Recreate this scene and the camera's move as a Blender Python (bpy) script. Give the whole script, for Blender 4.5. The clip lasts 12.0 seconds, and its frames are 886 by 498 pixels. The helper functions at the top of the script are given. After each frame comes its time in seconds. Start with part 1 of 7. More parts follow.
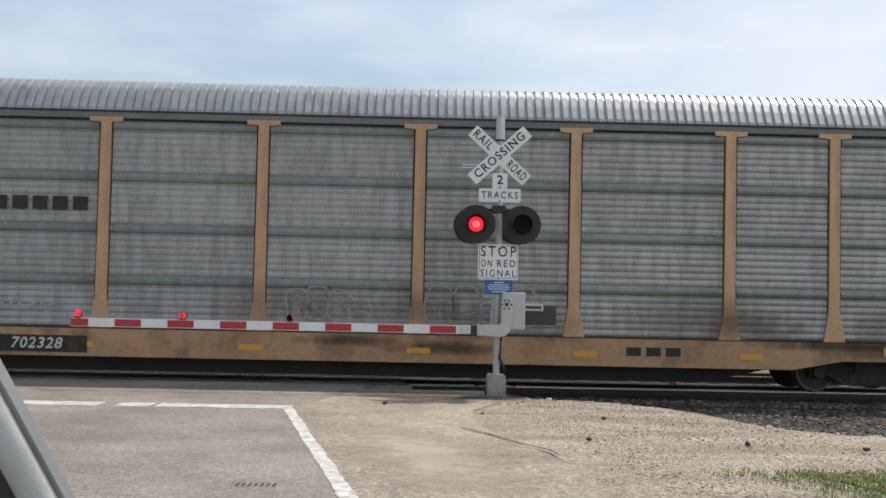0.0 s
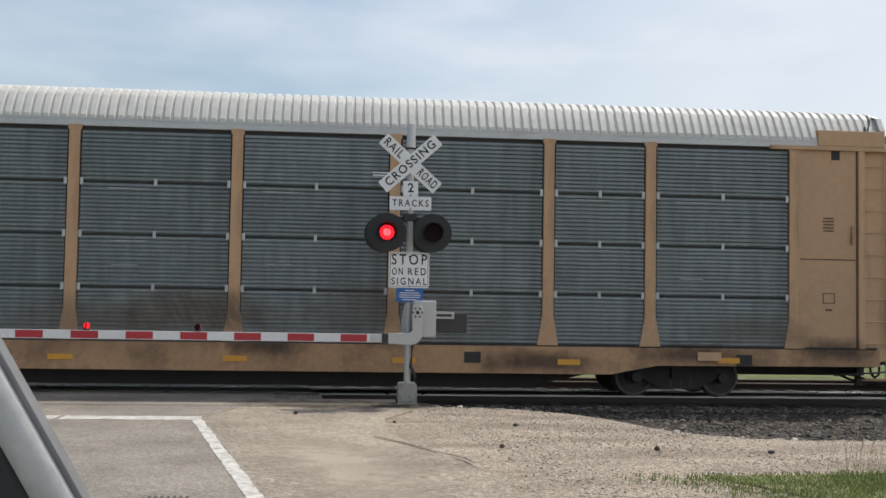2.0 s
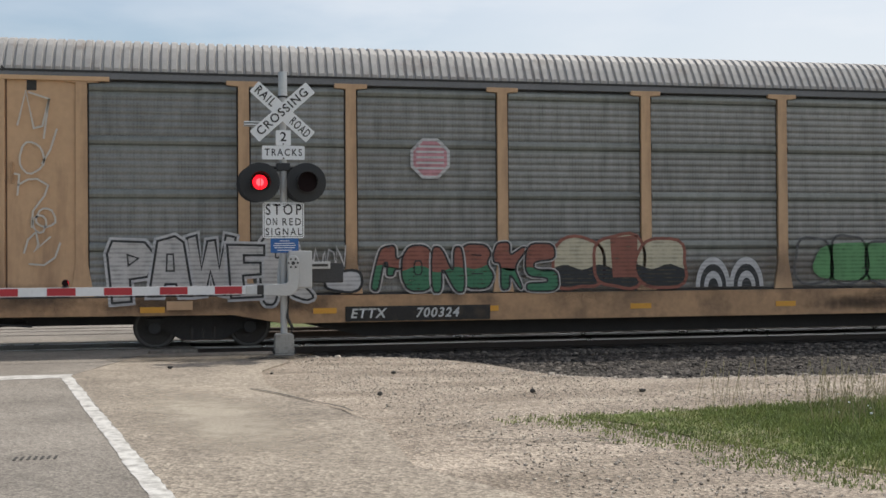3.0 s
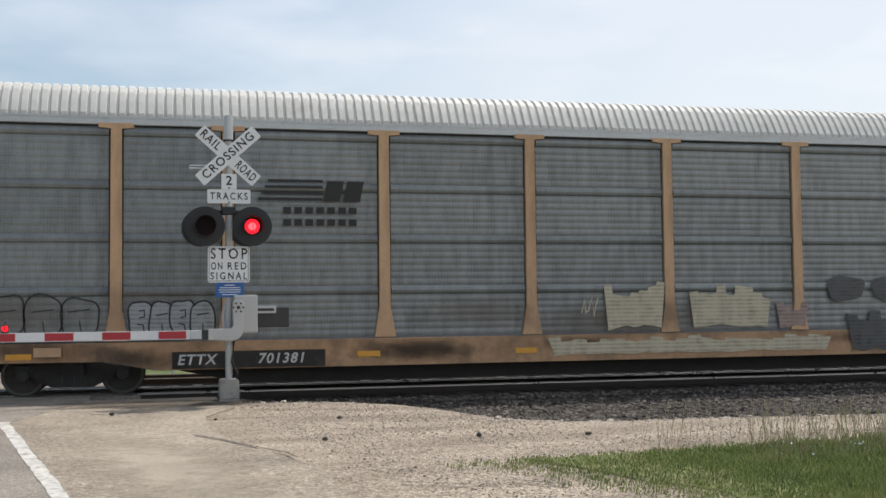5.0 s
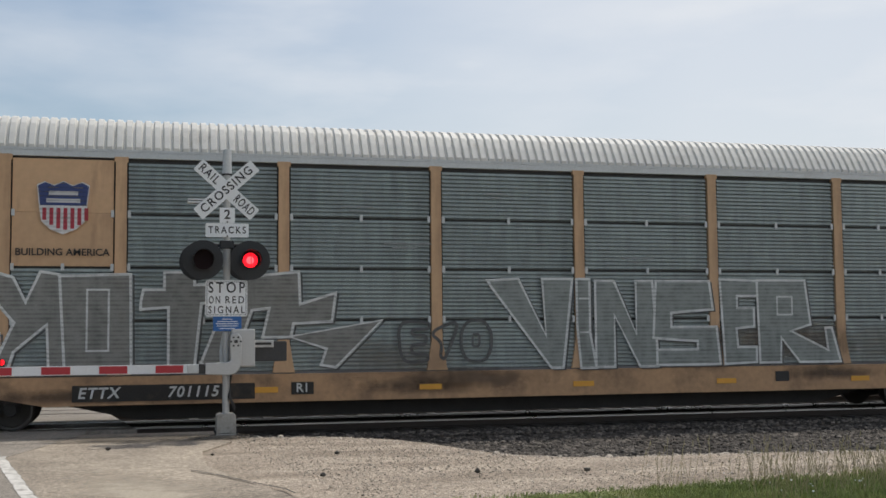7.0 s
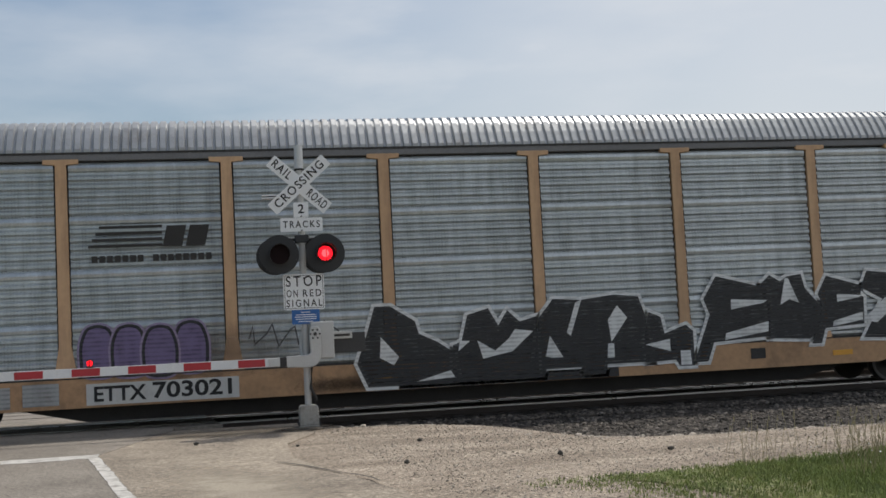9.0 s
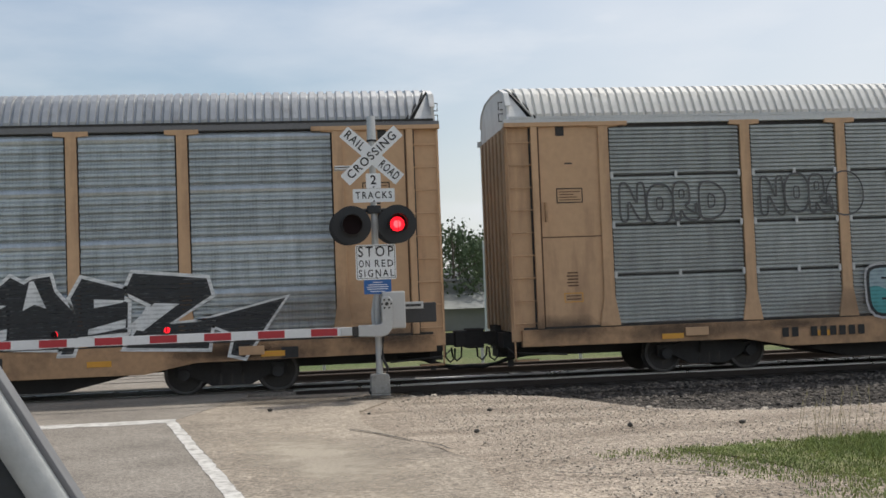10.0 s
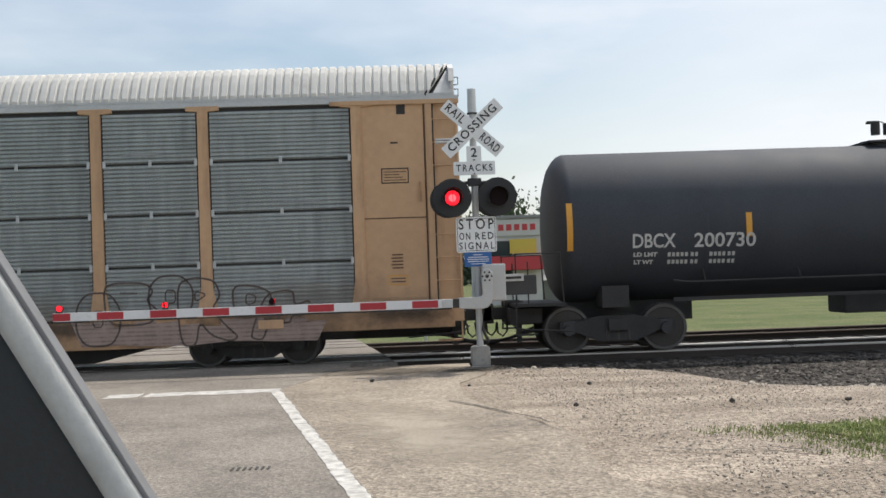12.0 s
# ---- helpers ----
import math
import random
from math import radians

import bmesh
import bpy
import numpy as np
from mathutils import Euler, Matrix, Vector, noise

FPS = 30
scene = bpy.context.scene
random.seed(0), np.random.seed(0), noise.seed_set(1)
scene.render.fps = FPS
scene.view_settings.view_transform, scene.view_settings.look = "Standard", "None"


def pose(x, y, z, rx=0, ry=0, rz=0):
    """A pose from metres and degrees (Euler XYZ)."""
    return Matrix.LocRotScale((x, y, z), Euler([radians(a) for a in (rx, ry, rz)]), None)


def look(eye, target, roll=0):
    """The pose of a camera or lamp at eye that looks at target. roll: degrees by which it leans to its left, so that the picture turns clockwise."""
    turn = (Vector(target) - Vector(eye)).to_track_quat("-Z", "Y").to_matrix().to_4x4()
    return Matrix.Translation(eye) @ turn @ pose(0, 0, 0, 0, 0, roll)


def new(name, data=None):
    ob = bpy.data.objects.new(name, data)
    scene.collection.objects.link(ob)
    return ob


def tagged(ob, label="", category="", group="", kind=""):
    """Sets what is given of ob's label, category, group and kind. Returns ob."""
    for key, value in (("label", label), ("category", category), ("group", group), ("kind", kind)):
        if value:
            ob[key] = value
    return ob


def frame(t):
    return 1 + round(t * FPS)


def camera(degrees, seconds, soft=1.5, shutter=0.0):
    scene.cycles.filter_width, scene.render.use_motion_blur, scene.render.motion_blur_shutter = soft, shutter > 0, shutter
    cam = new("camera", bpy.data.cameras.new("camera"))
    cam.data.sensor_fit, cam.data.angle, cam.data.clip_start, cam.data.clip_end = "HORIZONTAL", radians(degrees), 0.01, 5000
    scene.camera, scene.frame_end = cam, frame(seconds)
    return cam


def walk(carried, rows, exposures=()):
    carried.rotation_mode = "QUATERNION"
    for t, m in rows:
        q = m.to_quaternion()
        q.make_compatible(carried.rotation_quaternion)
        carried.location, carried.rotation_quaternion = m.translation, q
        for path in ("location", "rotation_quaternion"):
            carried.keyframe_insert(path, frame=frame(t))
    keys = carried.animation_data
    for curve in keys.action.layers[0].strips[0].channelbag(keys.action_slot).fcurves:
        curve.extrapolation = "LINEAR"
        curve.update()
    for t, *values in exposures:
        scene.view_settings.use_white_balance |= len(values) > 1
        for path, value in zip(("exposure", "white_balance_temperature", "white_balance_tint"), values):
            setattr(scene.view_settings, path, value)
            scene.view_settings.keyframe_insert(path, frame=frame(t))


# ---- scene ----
cam = camera(41.9, 12.0, soft=1.6)
PATH = [
    (0, (-1.325, -19.076, 1.561), (-1.282, -17.079, 1.65), 1.2),
    (0.5, (-1.349, -19.015, 1.563), (-1.344, -17.028, 1.791), 2.1),
    (1, (-1.369, -19.022, 1.567), (-1.3, -17.03, 1.727), 2.1),
    (1.5, (-1.39, -19.031, 1.579), (-1.262, -17.038, 1.687), 1.9),
    (2, (-1.406, -19.048, 1.56), (-1.201, -17.061, 1.666), 0.9),
    (2.5, (-1.373, -18.998, 1.551), (-1.016, -17.033, 1.647), 0.2),
    (3, (-1.361, -18.997, 1.541), (-0.947, -17.04, 1.561), -0.4),
    (4.8, (-1.333, -18.996, 1.533), (-0.838, -17.06, 1.608), -0.6),
    (5, (-1.325, -18.999, 1.53), (-0.825, -17.065, 1.626), -0.6),
    (5.5, (-1.319, -19.001, 1.566), (-0.813, -17.071, 1.705), -0.8),
    (6, (-1.351, -19.0, 1.558), (-0.843, -17.071, 1.712), -0.7),
    (6.5, (-1.35, -19.014, 1.556), (-0.843, -17.085, 1.708), -0.6),
    (7, (-1.355, -19.004, 1.558), (-0.849, -17.075, 1.71), -0.5),
    (8.8, (-1.334, -19.046, 1.547), (-0.889, -17.101, 1.686), -2.2),
    (9, (-1.378, -19.047, 1.551), (-0.994, -17.088, 1.683), -2.8),
    (9.5, (-1.421, -19.053, 1.559), (-1.111, -17.081, 1.679), -3.3),
    (10, (-1.389, -19.104, 1.536), (-1.128, -17.123, 1.625), -2.2),
    (10.5, (-1.355, -19.157, 1.552), (-1.217, -17.163, 1.588), -2.3),
    (11, (-1.351, -19.164, 1.578), (-1.262, -17.167, 1.612), -1.1),
    (11.5, (-1.362, -19.161, 1.58), (-1.292, -17.163, 1.636), -1.2),
    (12, (-1.357, -19.156, 1.572), (-1.274, -17.159, 1.616), -2.0),
]
walk(cam, [(t, look(eye, target, roll)) for t, eye, target, roll in PATH],
     exposures=((0, 0.11), (0.5, 0.09), (1, -0.15), (1.5, -0.13), (2.5, 0.05), (3, -0.05), (5, 0.05), (5.5, -0.17), (6, -0.33), (6.5, -0.25), (7, -0.2), (9, -0.33), (9.5, -0.2), (10, -0.11), (10.5, 0.09), (11, 0.25), (11.5, 0.27), (12, 0.1)))

# ---- world, sun, exposure ----
scene.view_settings.exposure = 0.0
SUN_EL, SUN_AZ = radians(62), radians(44)   # height; bearing from +y towards +x
world = bpy.data.worlds.new("sky")
scene.world = world
world.use_nodes = True


def build_sky():
    nt = world.node_tree
    nt.nodes.clear()
    out = nt.nodes.new("ShaderNodeOutputWorld")
    sky = nt.nodes.new("ShaderNodeTexSky")
    sky.sky_type, sky.sun_disc = "NISHITA", False
    sky.sun_elevation, sky.sun_rotation = SUN_EL, SUN_AZ
    sky.air_density, sky.dust_density = 1.2, 1.5
    bg = nt.nodes.new("ShaderNodeBackground")
    bg.inputs["Strength"].default_value = 0.111
    co = nt.nodes.new("ShaderNodeTexCoord")
    mp = nt.nodes.new("ShaderNodeMapping")
    mp.inputs["Scale"].default_value = (1.3, 1.3, 4.5)
    mp.inputs["Location"].default_value = (0.35, 0.2, 0.1)
    n1 = nt.nodes.new("ShaderNodeTexNoise")
    n1.inputs["Scale"].default_value, n1.inputs["Detail"].default_value = 1.5, 7
    n1.inputs["Roughness"].default_value = 0.5
    ramp = nt.nodes.new("ShaderNodeValToRGB")
    ramp.color_ramp.elements[0].position, ramp.color_ramp.elements[0].color = 0.50, (0.0, 0.0, 0.0, 1)
    ramp.color_ramp.elements[1].position, ramp.color_ramp.elements[1].color = 0.76, (0.8, 0.8, 0.8, 1)
    # thin haze towards the horizon and cloud all over: white mixed into the blue
    sep = nt.nodes.new("ShaderNodeSeparateXYZ")
    haze = nt.nodes.new("ShaderNodeMapRange")
    haze.inputs["From Min"].default_value, haze.inputs["From Max"].default_value = 0.0, 0.16
    haze.inputs["To Min"].default_value, haze.inputs["To Max"].default_value = 0.38, 0.0
    east = nt.nodes.new("ShaderNodeMapRange")
    east.inputs["From Min"].default_value, east.inputs["From Max"].default_value = 0.02, 0.45
    east.inputs["To Min"].default_value, east.inputs["To Max"].default_value = 0.0, 0.95
    top = nt.nodes.new("ShaderNodeMath")
    top.operation = "MAXIMUM"
    add = nt.nodes.new("ShaderNodeMath")
    add.operation, add.use_clamp = "ADD", True
    mix = nt.nodes.new("ShaderNodeMix")
    mix.data_type = "RGBA"
    mix.inputs["B"].default_value = (8.1, 8.4, 8.85, 1)
    L = nt.links.new
    L(co.outputs["Generated"], mp.inputs["Vector"])
    L(mp.outputs["Vector"], n1.inputs["Vector"])
    L(n1.outputs["Fac"], ramp.inputs["Fac"])
    L(co.outputs["Generated"], sep.inputs["Vector"])
    L(sep.outputs["Z"], haze.inputs["Value"])
    L(sep.outputs["X"], east.inputs["Value"])
    L(ramp.outputs["Color"], top.inputs[0])
    L(haze.outputs["Result"], top.inputs[1])
    L(top.outputs["Value"], add.inputs[0])
    bank = nt.nodes.new("ShaderNodeMapRange")
    bank.inputs["From Min"].default_value, bank.inputs["From Max"].default_value = 0.36, 0.62
    bank.inputs["To Min"].default_value, bank.inputs["To Max"].default_value = 0.72, 1.45
    mass = nt.nodes.new("ShaderNodeMath")
    mass.operation = "MULTIPLY"
    L(n1.outputs["Fac"], bank.inputs["Value"])
    L(bank.outputs["Result"], mass.inputs[0])
    L(east.outputs["Result"], mass.inputs[1])
    L(mass.outputs["Value"], add.inputs[1])
    L(add.outputs["Value"], mix.inputs["Factor"])
    L(sky.outputs["Color"], mix.inputs["A"])
    L(mix.outputs["Result"], bg.inputs["Color"])
    L(bg.outputs["Background"], out.inputs["Surface"])


build_sky()
sun = new("sun", bpy.data.lights.new("sun", "SUN"))
sun.data.energy, sun.data.angle, sun.data.color = 3.2, radians(1.5), (1.0, 0.95, 0.87)
sun.matrix_world = look((0, 0, 0), (-math.sin(SUN_AZ) * math.cos(SUN_EL), -math.cos(SUN_AZ) * math.cos(SUN_EL), -math.sin(SUN_EL)))
sun.location = (40, 30, 60)

# ---- materials ----
MATS = {}


def mat(name, color, rough=0.6, metal=0.0, vary=0.15, scale=3.0, fine=40.0, bump=0.15, dirt=None, dirt_amount=0.3,
        dirt_scale=1.2, streak=False, per_piece=0.0, emit=None, spec=0.5, island=0.0):
    """A painted or bare surface: colour varied at two scales, dirt or rust in patches, fine relief."""
    if name in MATS:
        return MATS[name]
    m = bpy.data.materials.new(name)
    m.use_nodes = True
    nt = m.node_tree
    L = nt.links.new
    bsdf = nt.nodes["Principled BSDF"]
    bsdf.inputs["Metallic"].default_value = metal
    bsdf.inputs["Specular IOR Level"].default_value = spec
    co = nt.nodes.new("ShaderNodeTexCoord")
    src = co.outputs["Object"]
    n1 = nt.nodes.new("ShaderNodeTexNoise")
    n1.inputs["Scale"].default_value, n1.inputs["Detail"].default_value = scale, 5
    n2 = nt.nodes.new("ShaderNodeTexNoise")
    n2.inputs["Scale"].default_value, n2.inputs["Detail"].default_value = fine, 3
    L(src, n1.inputs["Vector"])
    L(src, n2.inputs["Vector"])
    both = nt.nodes.new("ShaderNodeMath")
    both.operation = "ADD"
    L(n1.outputs["Fac"], both.inputs[0])
    L(n2.outputs["Fac"], both.inputs[1])
    rng = nt.nodes.new("ShaderNodeMapRange")
    rng.inputs["From Min"].default_value, rng.inputs["From Max"].default_value = 0.6, 1.4
    rng.inputs["To Min"].default_value, rng.inputs["To Max"].default_value = 1 - vary, 1 + vary
    L(both.outputs["Value"], rng.inputs["Value"])
    value = rng.outputs["Result"]
    if per_piece:
        info = nt.nodes.new("ShaderNodeObjectInfo")
        pr = nt.nodes.new("ShaderNodeMapRange")
        pr.inputs["To Min"].default_value, pr.inputs["To Max"].default_value = 1 - per_piece, 1 + per_piece
        L(info.outputs["Random"], pr.inputs["Value"])
        mul = nt.nodes.new("ShaderNodeMath")
        mul.operation = "MULTIPLY"
        L(value, mul.inputs[0])
        L(pr.outputs["Result"], mul.inputs[1])
        value = mul.outputs["Value"]
    if island:   # loose stones and blades differ one from the next
        geo = nt.nodes.new("ShaderNodeNewGeometry")
        ir = nt.nodes.new("ShaderNodeMapRange")
        ir.inputs["To Min"].default_value, ir.inputs["To Max"].default_value = 1 - island, 1 + island
        L(geo.outputs["Random Per Island"], ir.inputs["Value"])
        im = nt.nodes.new("ShaderNodeMath")
        im.operation = "MULTIPLY"
        L(value, im.inputs[0])
        L(ir.outputs["Result"], im.inputs[1])
        value = im.outputs["Value"]
    tint = nt.nodes.new("ShaderNodeVectorMath")
    tint.operation = "SCALE"
    tint.inputs[0].default_value = color
    L(value, tint.inputs["Scale"])
    result = tint.outputs["Vector"]
    if dirt:
        mp = nt.nodes.new("ShaderNodeMapping")
        mp.inputs["Scale"].default_value = (1.0, 1.0, 0.16 if streak else 1.0)
        n3 = nt.nodes.new("ShaderNodeTexNoise")
        n3.inputs["Scale"].default_value, n3.inputs["Detail"].default_value = dirt_scale, 8
        n3.inputs["Roughness"].default_value = 0.65
        L(src, mp.inputs["Vector"])
        L(mp.outputs["Vector"], n3.inputs["Vector"])
        r3 = nt.nodes.new("ShaderNodeMapRange")
        r3.inputs["From Min"].default_value, r3.inputs["From Max"].default_value = 0.62 - 0.3 * dirt_amount, 0.82 - 0.2 * dirt_amount
        r3.inputs["To Max"].default_value = min(1.0, 0.45 + dirt_amount)
        L(n3.outputs["Fac"], r3.inputs["Value"])
        mx = nt.nodes.new("ShaderNodeMix")
        mx.data_type = "RGBA"
        mx.inputs["B"].default_value = (*dirt, 1)
        L(r3.outputs["Result"], mx.inputs["Factor"])
        L(result, mx.inputs["A"])
        result = mx.outputs["Result"]
    L(result, bsdf.inputs["Base Color"])
    rr = nt.nodes.new("ShaderNodeMapRange")
    rr.inputs["To Min"].default_value, rr.inputs["To Max"].default_value = max(0.03, rough - 0.12), min(1, rough + 0.12)
    L(n1.outputs["Fac"], rr.inputs["Value"])
    L(rr.outputs["Result"], bsdf.inputs["Roughness"])
    if bump:
        bp = nt.nodes.new("ShaderNodeBump")
        bp.inputs["Strength"].default_value, bp.inputs["Distance"].default_value = bump, 0.01
        L(both.outputs["Value"], bp.inputs["Height"])
        L(bp.outputs["Normal"], bsdf.inputs["Normal"])
    if emit:
        bsdf.inputs["Emission Color"].default_value = (*emit[:3], 1)
        bsdf.inputs["Emission Strength"].default_value = emit[3]
    MATS[name] = m
    return m


def ground_mat(name, colors, scales, rough=0.95, bump=0.5, speck=0.0, distance=0.03, stretch=(1, 1, 1)):
    """Loose or paved ground: two colours in patches, grains of a second scale, light and dark specks."""
    m = bpy.data.materials.new(name)
    m.use_nodes = True
    nt = m.node_tree
    L = nt.links.new
    bsdf = nt.nodes["Principled BSDF"]
    bsdf.inputs["Roughness"].default_value = rough
    bsdf.inputs["Specular IOR Level"].default_value = 0.25
    co = nt.nodes.new("ShaderNodeTexCoord")
    n1 = nt.nodes.new("ShaderNodeTexNoise")
    n1.inputs["Scale"].default_value, n1.inputs["Detail"].default_value = scales[0], 6
    n1.inputs["Roughness"].default_value = 0.62
    n2 = nt.nodes.new("ShaderNodeTexVoronoi")
    n2.inputs["Scale"].default_value = scales[1]
    n3 = nt.nodes.new("ShaderNodeTexNoise")
    n3.inputs["Scale"].default_value, n3.inputs["Detail"].default_value = scales[1] * 0.35, 4
    run = nt.nodes.new("ShaderNodeMapping")   # patches drawn out along the way that wheels and water run
    run.inputs["Scale"].default_value = stretch
    L(co.outputs["Object"], run.inputs["Vector"])
    L(run.outputs["Vector"], n1.inputs["Vector"])
    for n in (n2, n3):
        L(co.outputs["Object"], n.inputs["Vector"])
    r1 = nt.nodes.new("ShaderNodeMapRange")
    r1.inputs["From Min"].default_value, r1.inputs["From Max"].default_value = 0.38, 0.62
    L(n1.outputs["Fac"], r1.inputs["Value"])
    mx = nt.nodes.new("ShaderNodeMix")
    mx.data_type = "RGBA"
    mx.inputs["A"].default_value, mx.inputs["B"].default_value = (*colors[0], 1), (*colors[1], 1)
    L(r1.outputs["Result"], mx.inputs["Factor"])
    grain = nt.nodes.new("ShaderNodeSeparateColor")
    L(n2.outputs["Color"], grain.inputs["Color"])
    r2 = nt.nodes.new("ShaderNodeMapRange")
    r2.inputs["To Min"].default_value, r2.inputs["To Max"].default_value = 1 - speck, 1 + speck
    L(grain.outputs["Red"], r2.inputs["Value"])
    r3 = nt.nodes.new("ShaderNodeMapRange")
    r3.inputs["From Min"].default_value, r3.inputs["From Max"].default_value = 0.3, 0.7
    r3.inputs["To Min"].default_value, r3.inputs["To Max"].default_value = 0.82, 1.18
    L(n3.outputs["Fac"], r3.inputs["Value"])
    mul = nt.nodes.new("ShaderNodeMath")
    mul.operation = "MULTIPLY"
    L(r2.outputs["Result"], mul.inputs[0])
    L(r3.outputs["Result"], mul.inputs[1])
    sc = nt.nodes.new("ShaderNodeVectorMath")
    sc.operation = "SCALE"
    L(mx.outputs["Result"], sc.inputs[0])
    L(mul.outputs["Value"], sc.inputs["Scale"])
    L(sc.outputs["Vector"], bsdf.inputs["Base Color"])
    hs = nt.nodes.new("ShaderNodeMath")
    hs.operation = "ADD"
    L(n2.outputs["Distance"], hs.inputs[0])
    L(n3.outputs["Fac"], hs.inputs[1])
    bp = nt.nodes.new("ShaderNodeBump")
    bp.inputs["Strength"].default_value, bp.inputs["Distance"].default_value = bump, distance
    L(hs.outputs["Value"], bp.inputs["Height"])
    L(bp.outputs["Normal"], bsdf.inputs["Normal"])
    return m


M_GRAVEL = ground_mat("pale gravel", ((0.425, 0.355, 0.283), (0.265, 0.218, 0.17)), (0.8, 40), speck=0.45, bump=0.6, stretch=(0.45, 1.5, 1))
M_SAND = ground_mat("sandy shoulder", ((0.40, 0.34, 0.27), (0.25, 0.212, 0.17)), (0.45, 38), speck=0.36, bump=0.4)
M_ROAD = ground_mat("worn asphalt", ((0.30, 0.266, 0.226), (0.205, 0.182, 0.155)), (0.5, 70), speck=0.36, bump=0.3, distance=0.01)
M_BALLAST = ground_mat("ballast bed", ((0.078, 0.068, 0.058), (0.047, 0.041, 0.036)), (1.5, 16), speck=0.75, bump=1.0, distance=0.06)
M_FIELD = ground_mat("mown grass ground", ((0.10, 0.13, 0.045), (0.16, 0.165, 0.07)), (0.35, 30), speck=0.35, bump=0.6)


def drifted(m, most=0.85, scale=2.2):
    """Lets a ground material thin out unevenly towards the rim of its sheet."""
    nt = m.node_tree
    L = nt.links.new
    co, d, n, a, r = (nt.nodes.new("ShaderNode" + k) for k in ("TexCoord", "VectorMath", "TexNoise", "Math", "MapRange"))
    d.operation, d.inputs[1].default_value = "DISTANCE", (0.5, 0.5, 0.5)
    n.inputs["Scale"].default_value, n.inputs["Detail"].default_value = scale, 8
    n.inputs["Roughness"].default_value = 0.7
    a.operation = "ADD"
    r.inputs["From Min"].default_value, r.inputs["From Max"].default_value = 0.62, 1.0
    r.inputs["To Min"].default_value, r.inputs["To Max"].default_value = most, 0.0
    L(co.outputs["Generated"], d.inputs[0])
    L(co.outputs["Object"], n.inputs["Vector"])
    L(d.outputs["Value"], a.inputs[0])
    L(n.outputs["Fac"], a.inputs[1])
    L(a.outputs["Value"], r.inputs["Value"])
    L(r.outputs["Result"], nt.nodes["Principled BSDF"].inputs["Alpha"])
    return m


M_DRIFT = drifted(ground_mat("pale sand drift", ((0.47, 0.41, 0.325), (0.40, 0.345, 0.275)), (0.8, 90), speck=0.12, bump=0.15))
M_DIRT = drifted(ground_mat("dark trackside dirt", ((0.13, 0.11, 0.088), (0.18, 0.155, 0.125)), (1.2, 60), speck=0.3, bump=0.4))
M_PAINT_LINE = mat("worn white road paint", (0.64, 0.615, 0.57), 0.8, vary=0.12, scale=2, fine=25, dirt=(0.26, 0.24, 0.21), dirt_amount=0.6, dirt_scale=7)
M_YELLOW_LINE = mat("worn yellow road paint", (0.6, 0.36, 0.05), 0.8, dirt=(0.25, 0.24, 0.2), dirt_amount=0.3, dirt_scale=5)
M_GREYPEBBLE = mat("grey brown pebbles", (0.20, 0.165, 0.13), 0.9, vary=0.3, scale=11, fine=30, bump=0.3, island=0.4)
M_STONE = mat("crushed stone", (0.115, 0.098, 0.082), 0.85, vary=0.3, scale=9, fine=30, bump=0.3, island=0.8)
M_PEBBLE = mat("pale pebbles", (0.43, 0.375, 0.31), 0.9, vary=0.3, scale=11, fine=30, bump=0.3, island=0.4)
M_TAR = mat("dark crack filler", (0.05, 0.046, 0.04), 0.9)
M_RAIL = mat("worn rail steel", (0.6, 0.585, 0.57), 0.3, 0.9, vary=0.08, bump=0)
M_OLDRAIL = mat("dull brown rail head", (0.13, 0.10, 0.08), 0.7, 0.3, vary=0.2)
M_RAILWEB = mat("rusty rail web", (0.05, 0.04, 0.034), 0.85)
M_TIE = mat("weathered timber tie", (0.05, 0.044, 0.039), 0.9, vary=0.3, per_piece=0.2)
M_GALV = mat("galvanised steel", (0.55, 0.56, 0.56), 0.45, 0.35, vary=0.12, dirt=(0.3, 0.27, 0.24), dirt_amount=0.12)
M_SIGNWHITE = mat("white sign sheeting", (0.80, 0.81, 0.82), 0.45, vary=0.04, bump=0.02)
M_BLACK = mat("black sign paint", (0.012, 0.012, 0.013), 0.6, vary=0.1, bump=0.02)
M_LAMPBLACK = mat("matt black lamp housing", (0.027, 0.028, 0.03), 0.62, vary=0.2, bump=0.05)
M_GREYIRON = mat("dull grey iron", (0.05, 0.05, 0.051), 0.7, vary=0.25)
M_SIGNBLUE = mat("blue sign sheeting", (0.025, 0.12, 0.36), 0.45, vary=0.08, bump=0.02)
M_RED = mat("red reflective tape", (0.42, 0.03, 0.04), 0.45, vary=0.12, dirt=(0.2, 0.05, 0.05), dirt_amount=0.15, dirt_scale=6)
M_ARMWHITE = mat("white reflective tape", (0.72, 0.73, 0.74), 0.45, vary=0.08, dirt=(0.5, 0.48, 0.45), dirt_amount=0.2, dirt_scale=6)
M_GLOW = mat("glowing red diodes", (0.5, 0.01, 0.01), 0.4, emit=(1.0, 0.008, 0.02, 2.2))
M_HOT = mat("bright red diodes", (0.6, 0.02, 0.02), 0.4, emit=(1.0, 0.06, 0.07, 3.5))
M_VANE = mat("shutter vane coloured as unlit lens", (0.009, 0.003, 0.004), 0.6, vary=0.2, spec=0.15)
M_CONCRETE = mat("weathered concrete", (0.36, 0.345, 0.315), 0.9, vary=0.2, scale=6, dirt=(0.15, 0.135, 0.115), dirt_amount=0.45, dirt_scale=6)
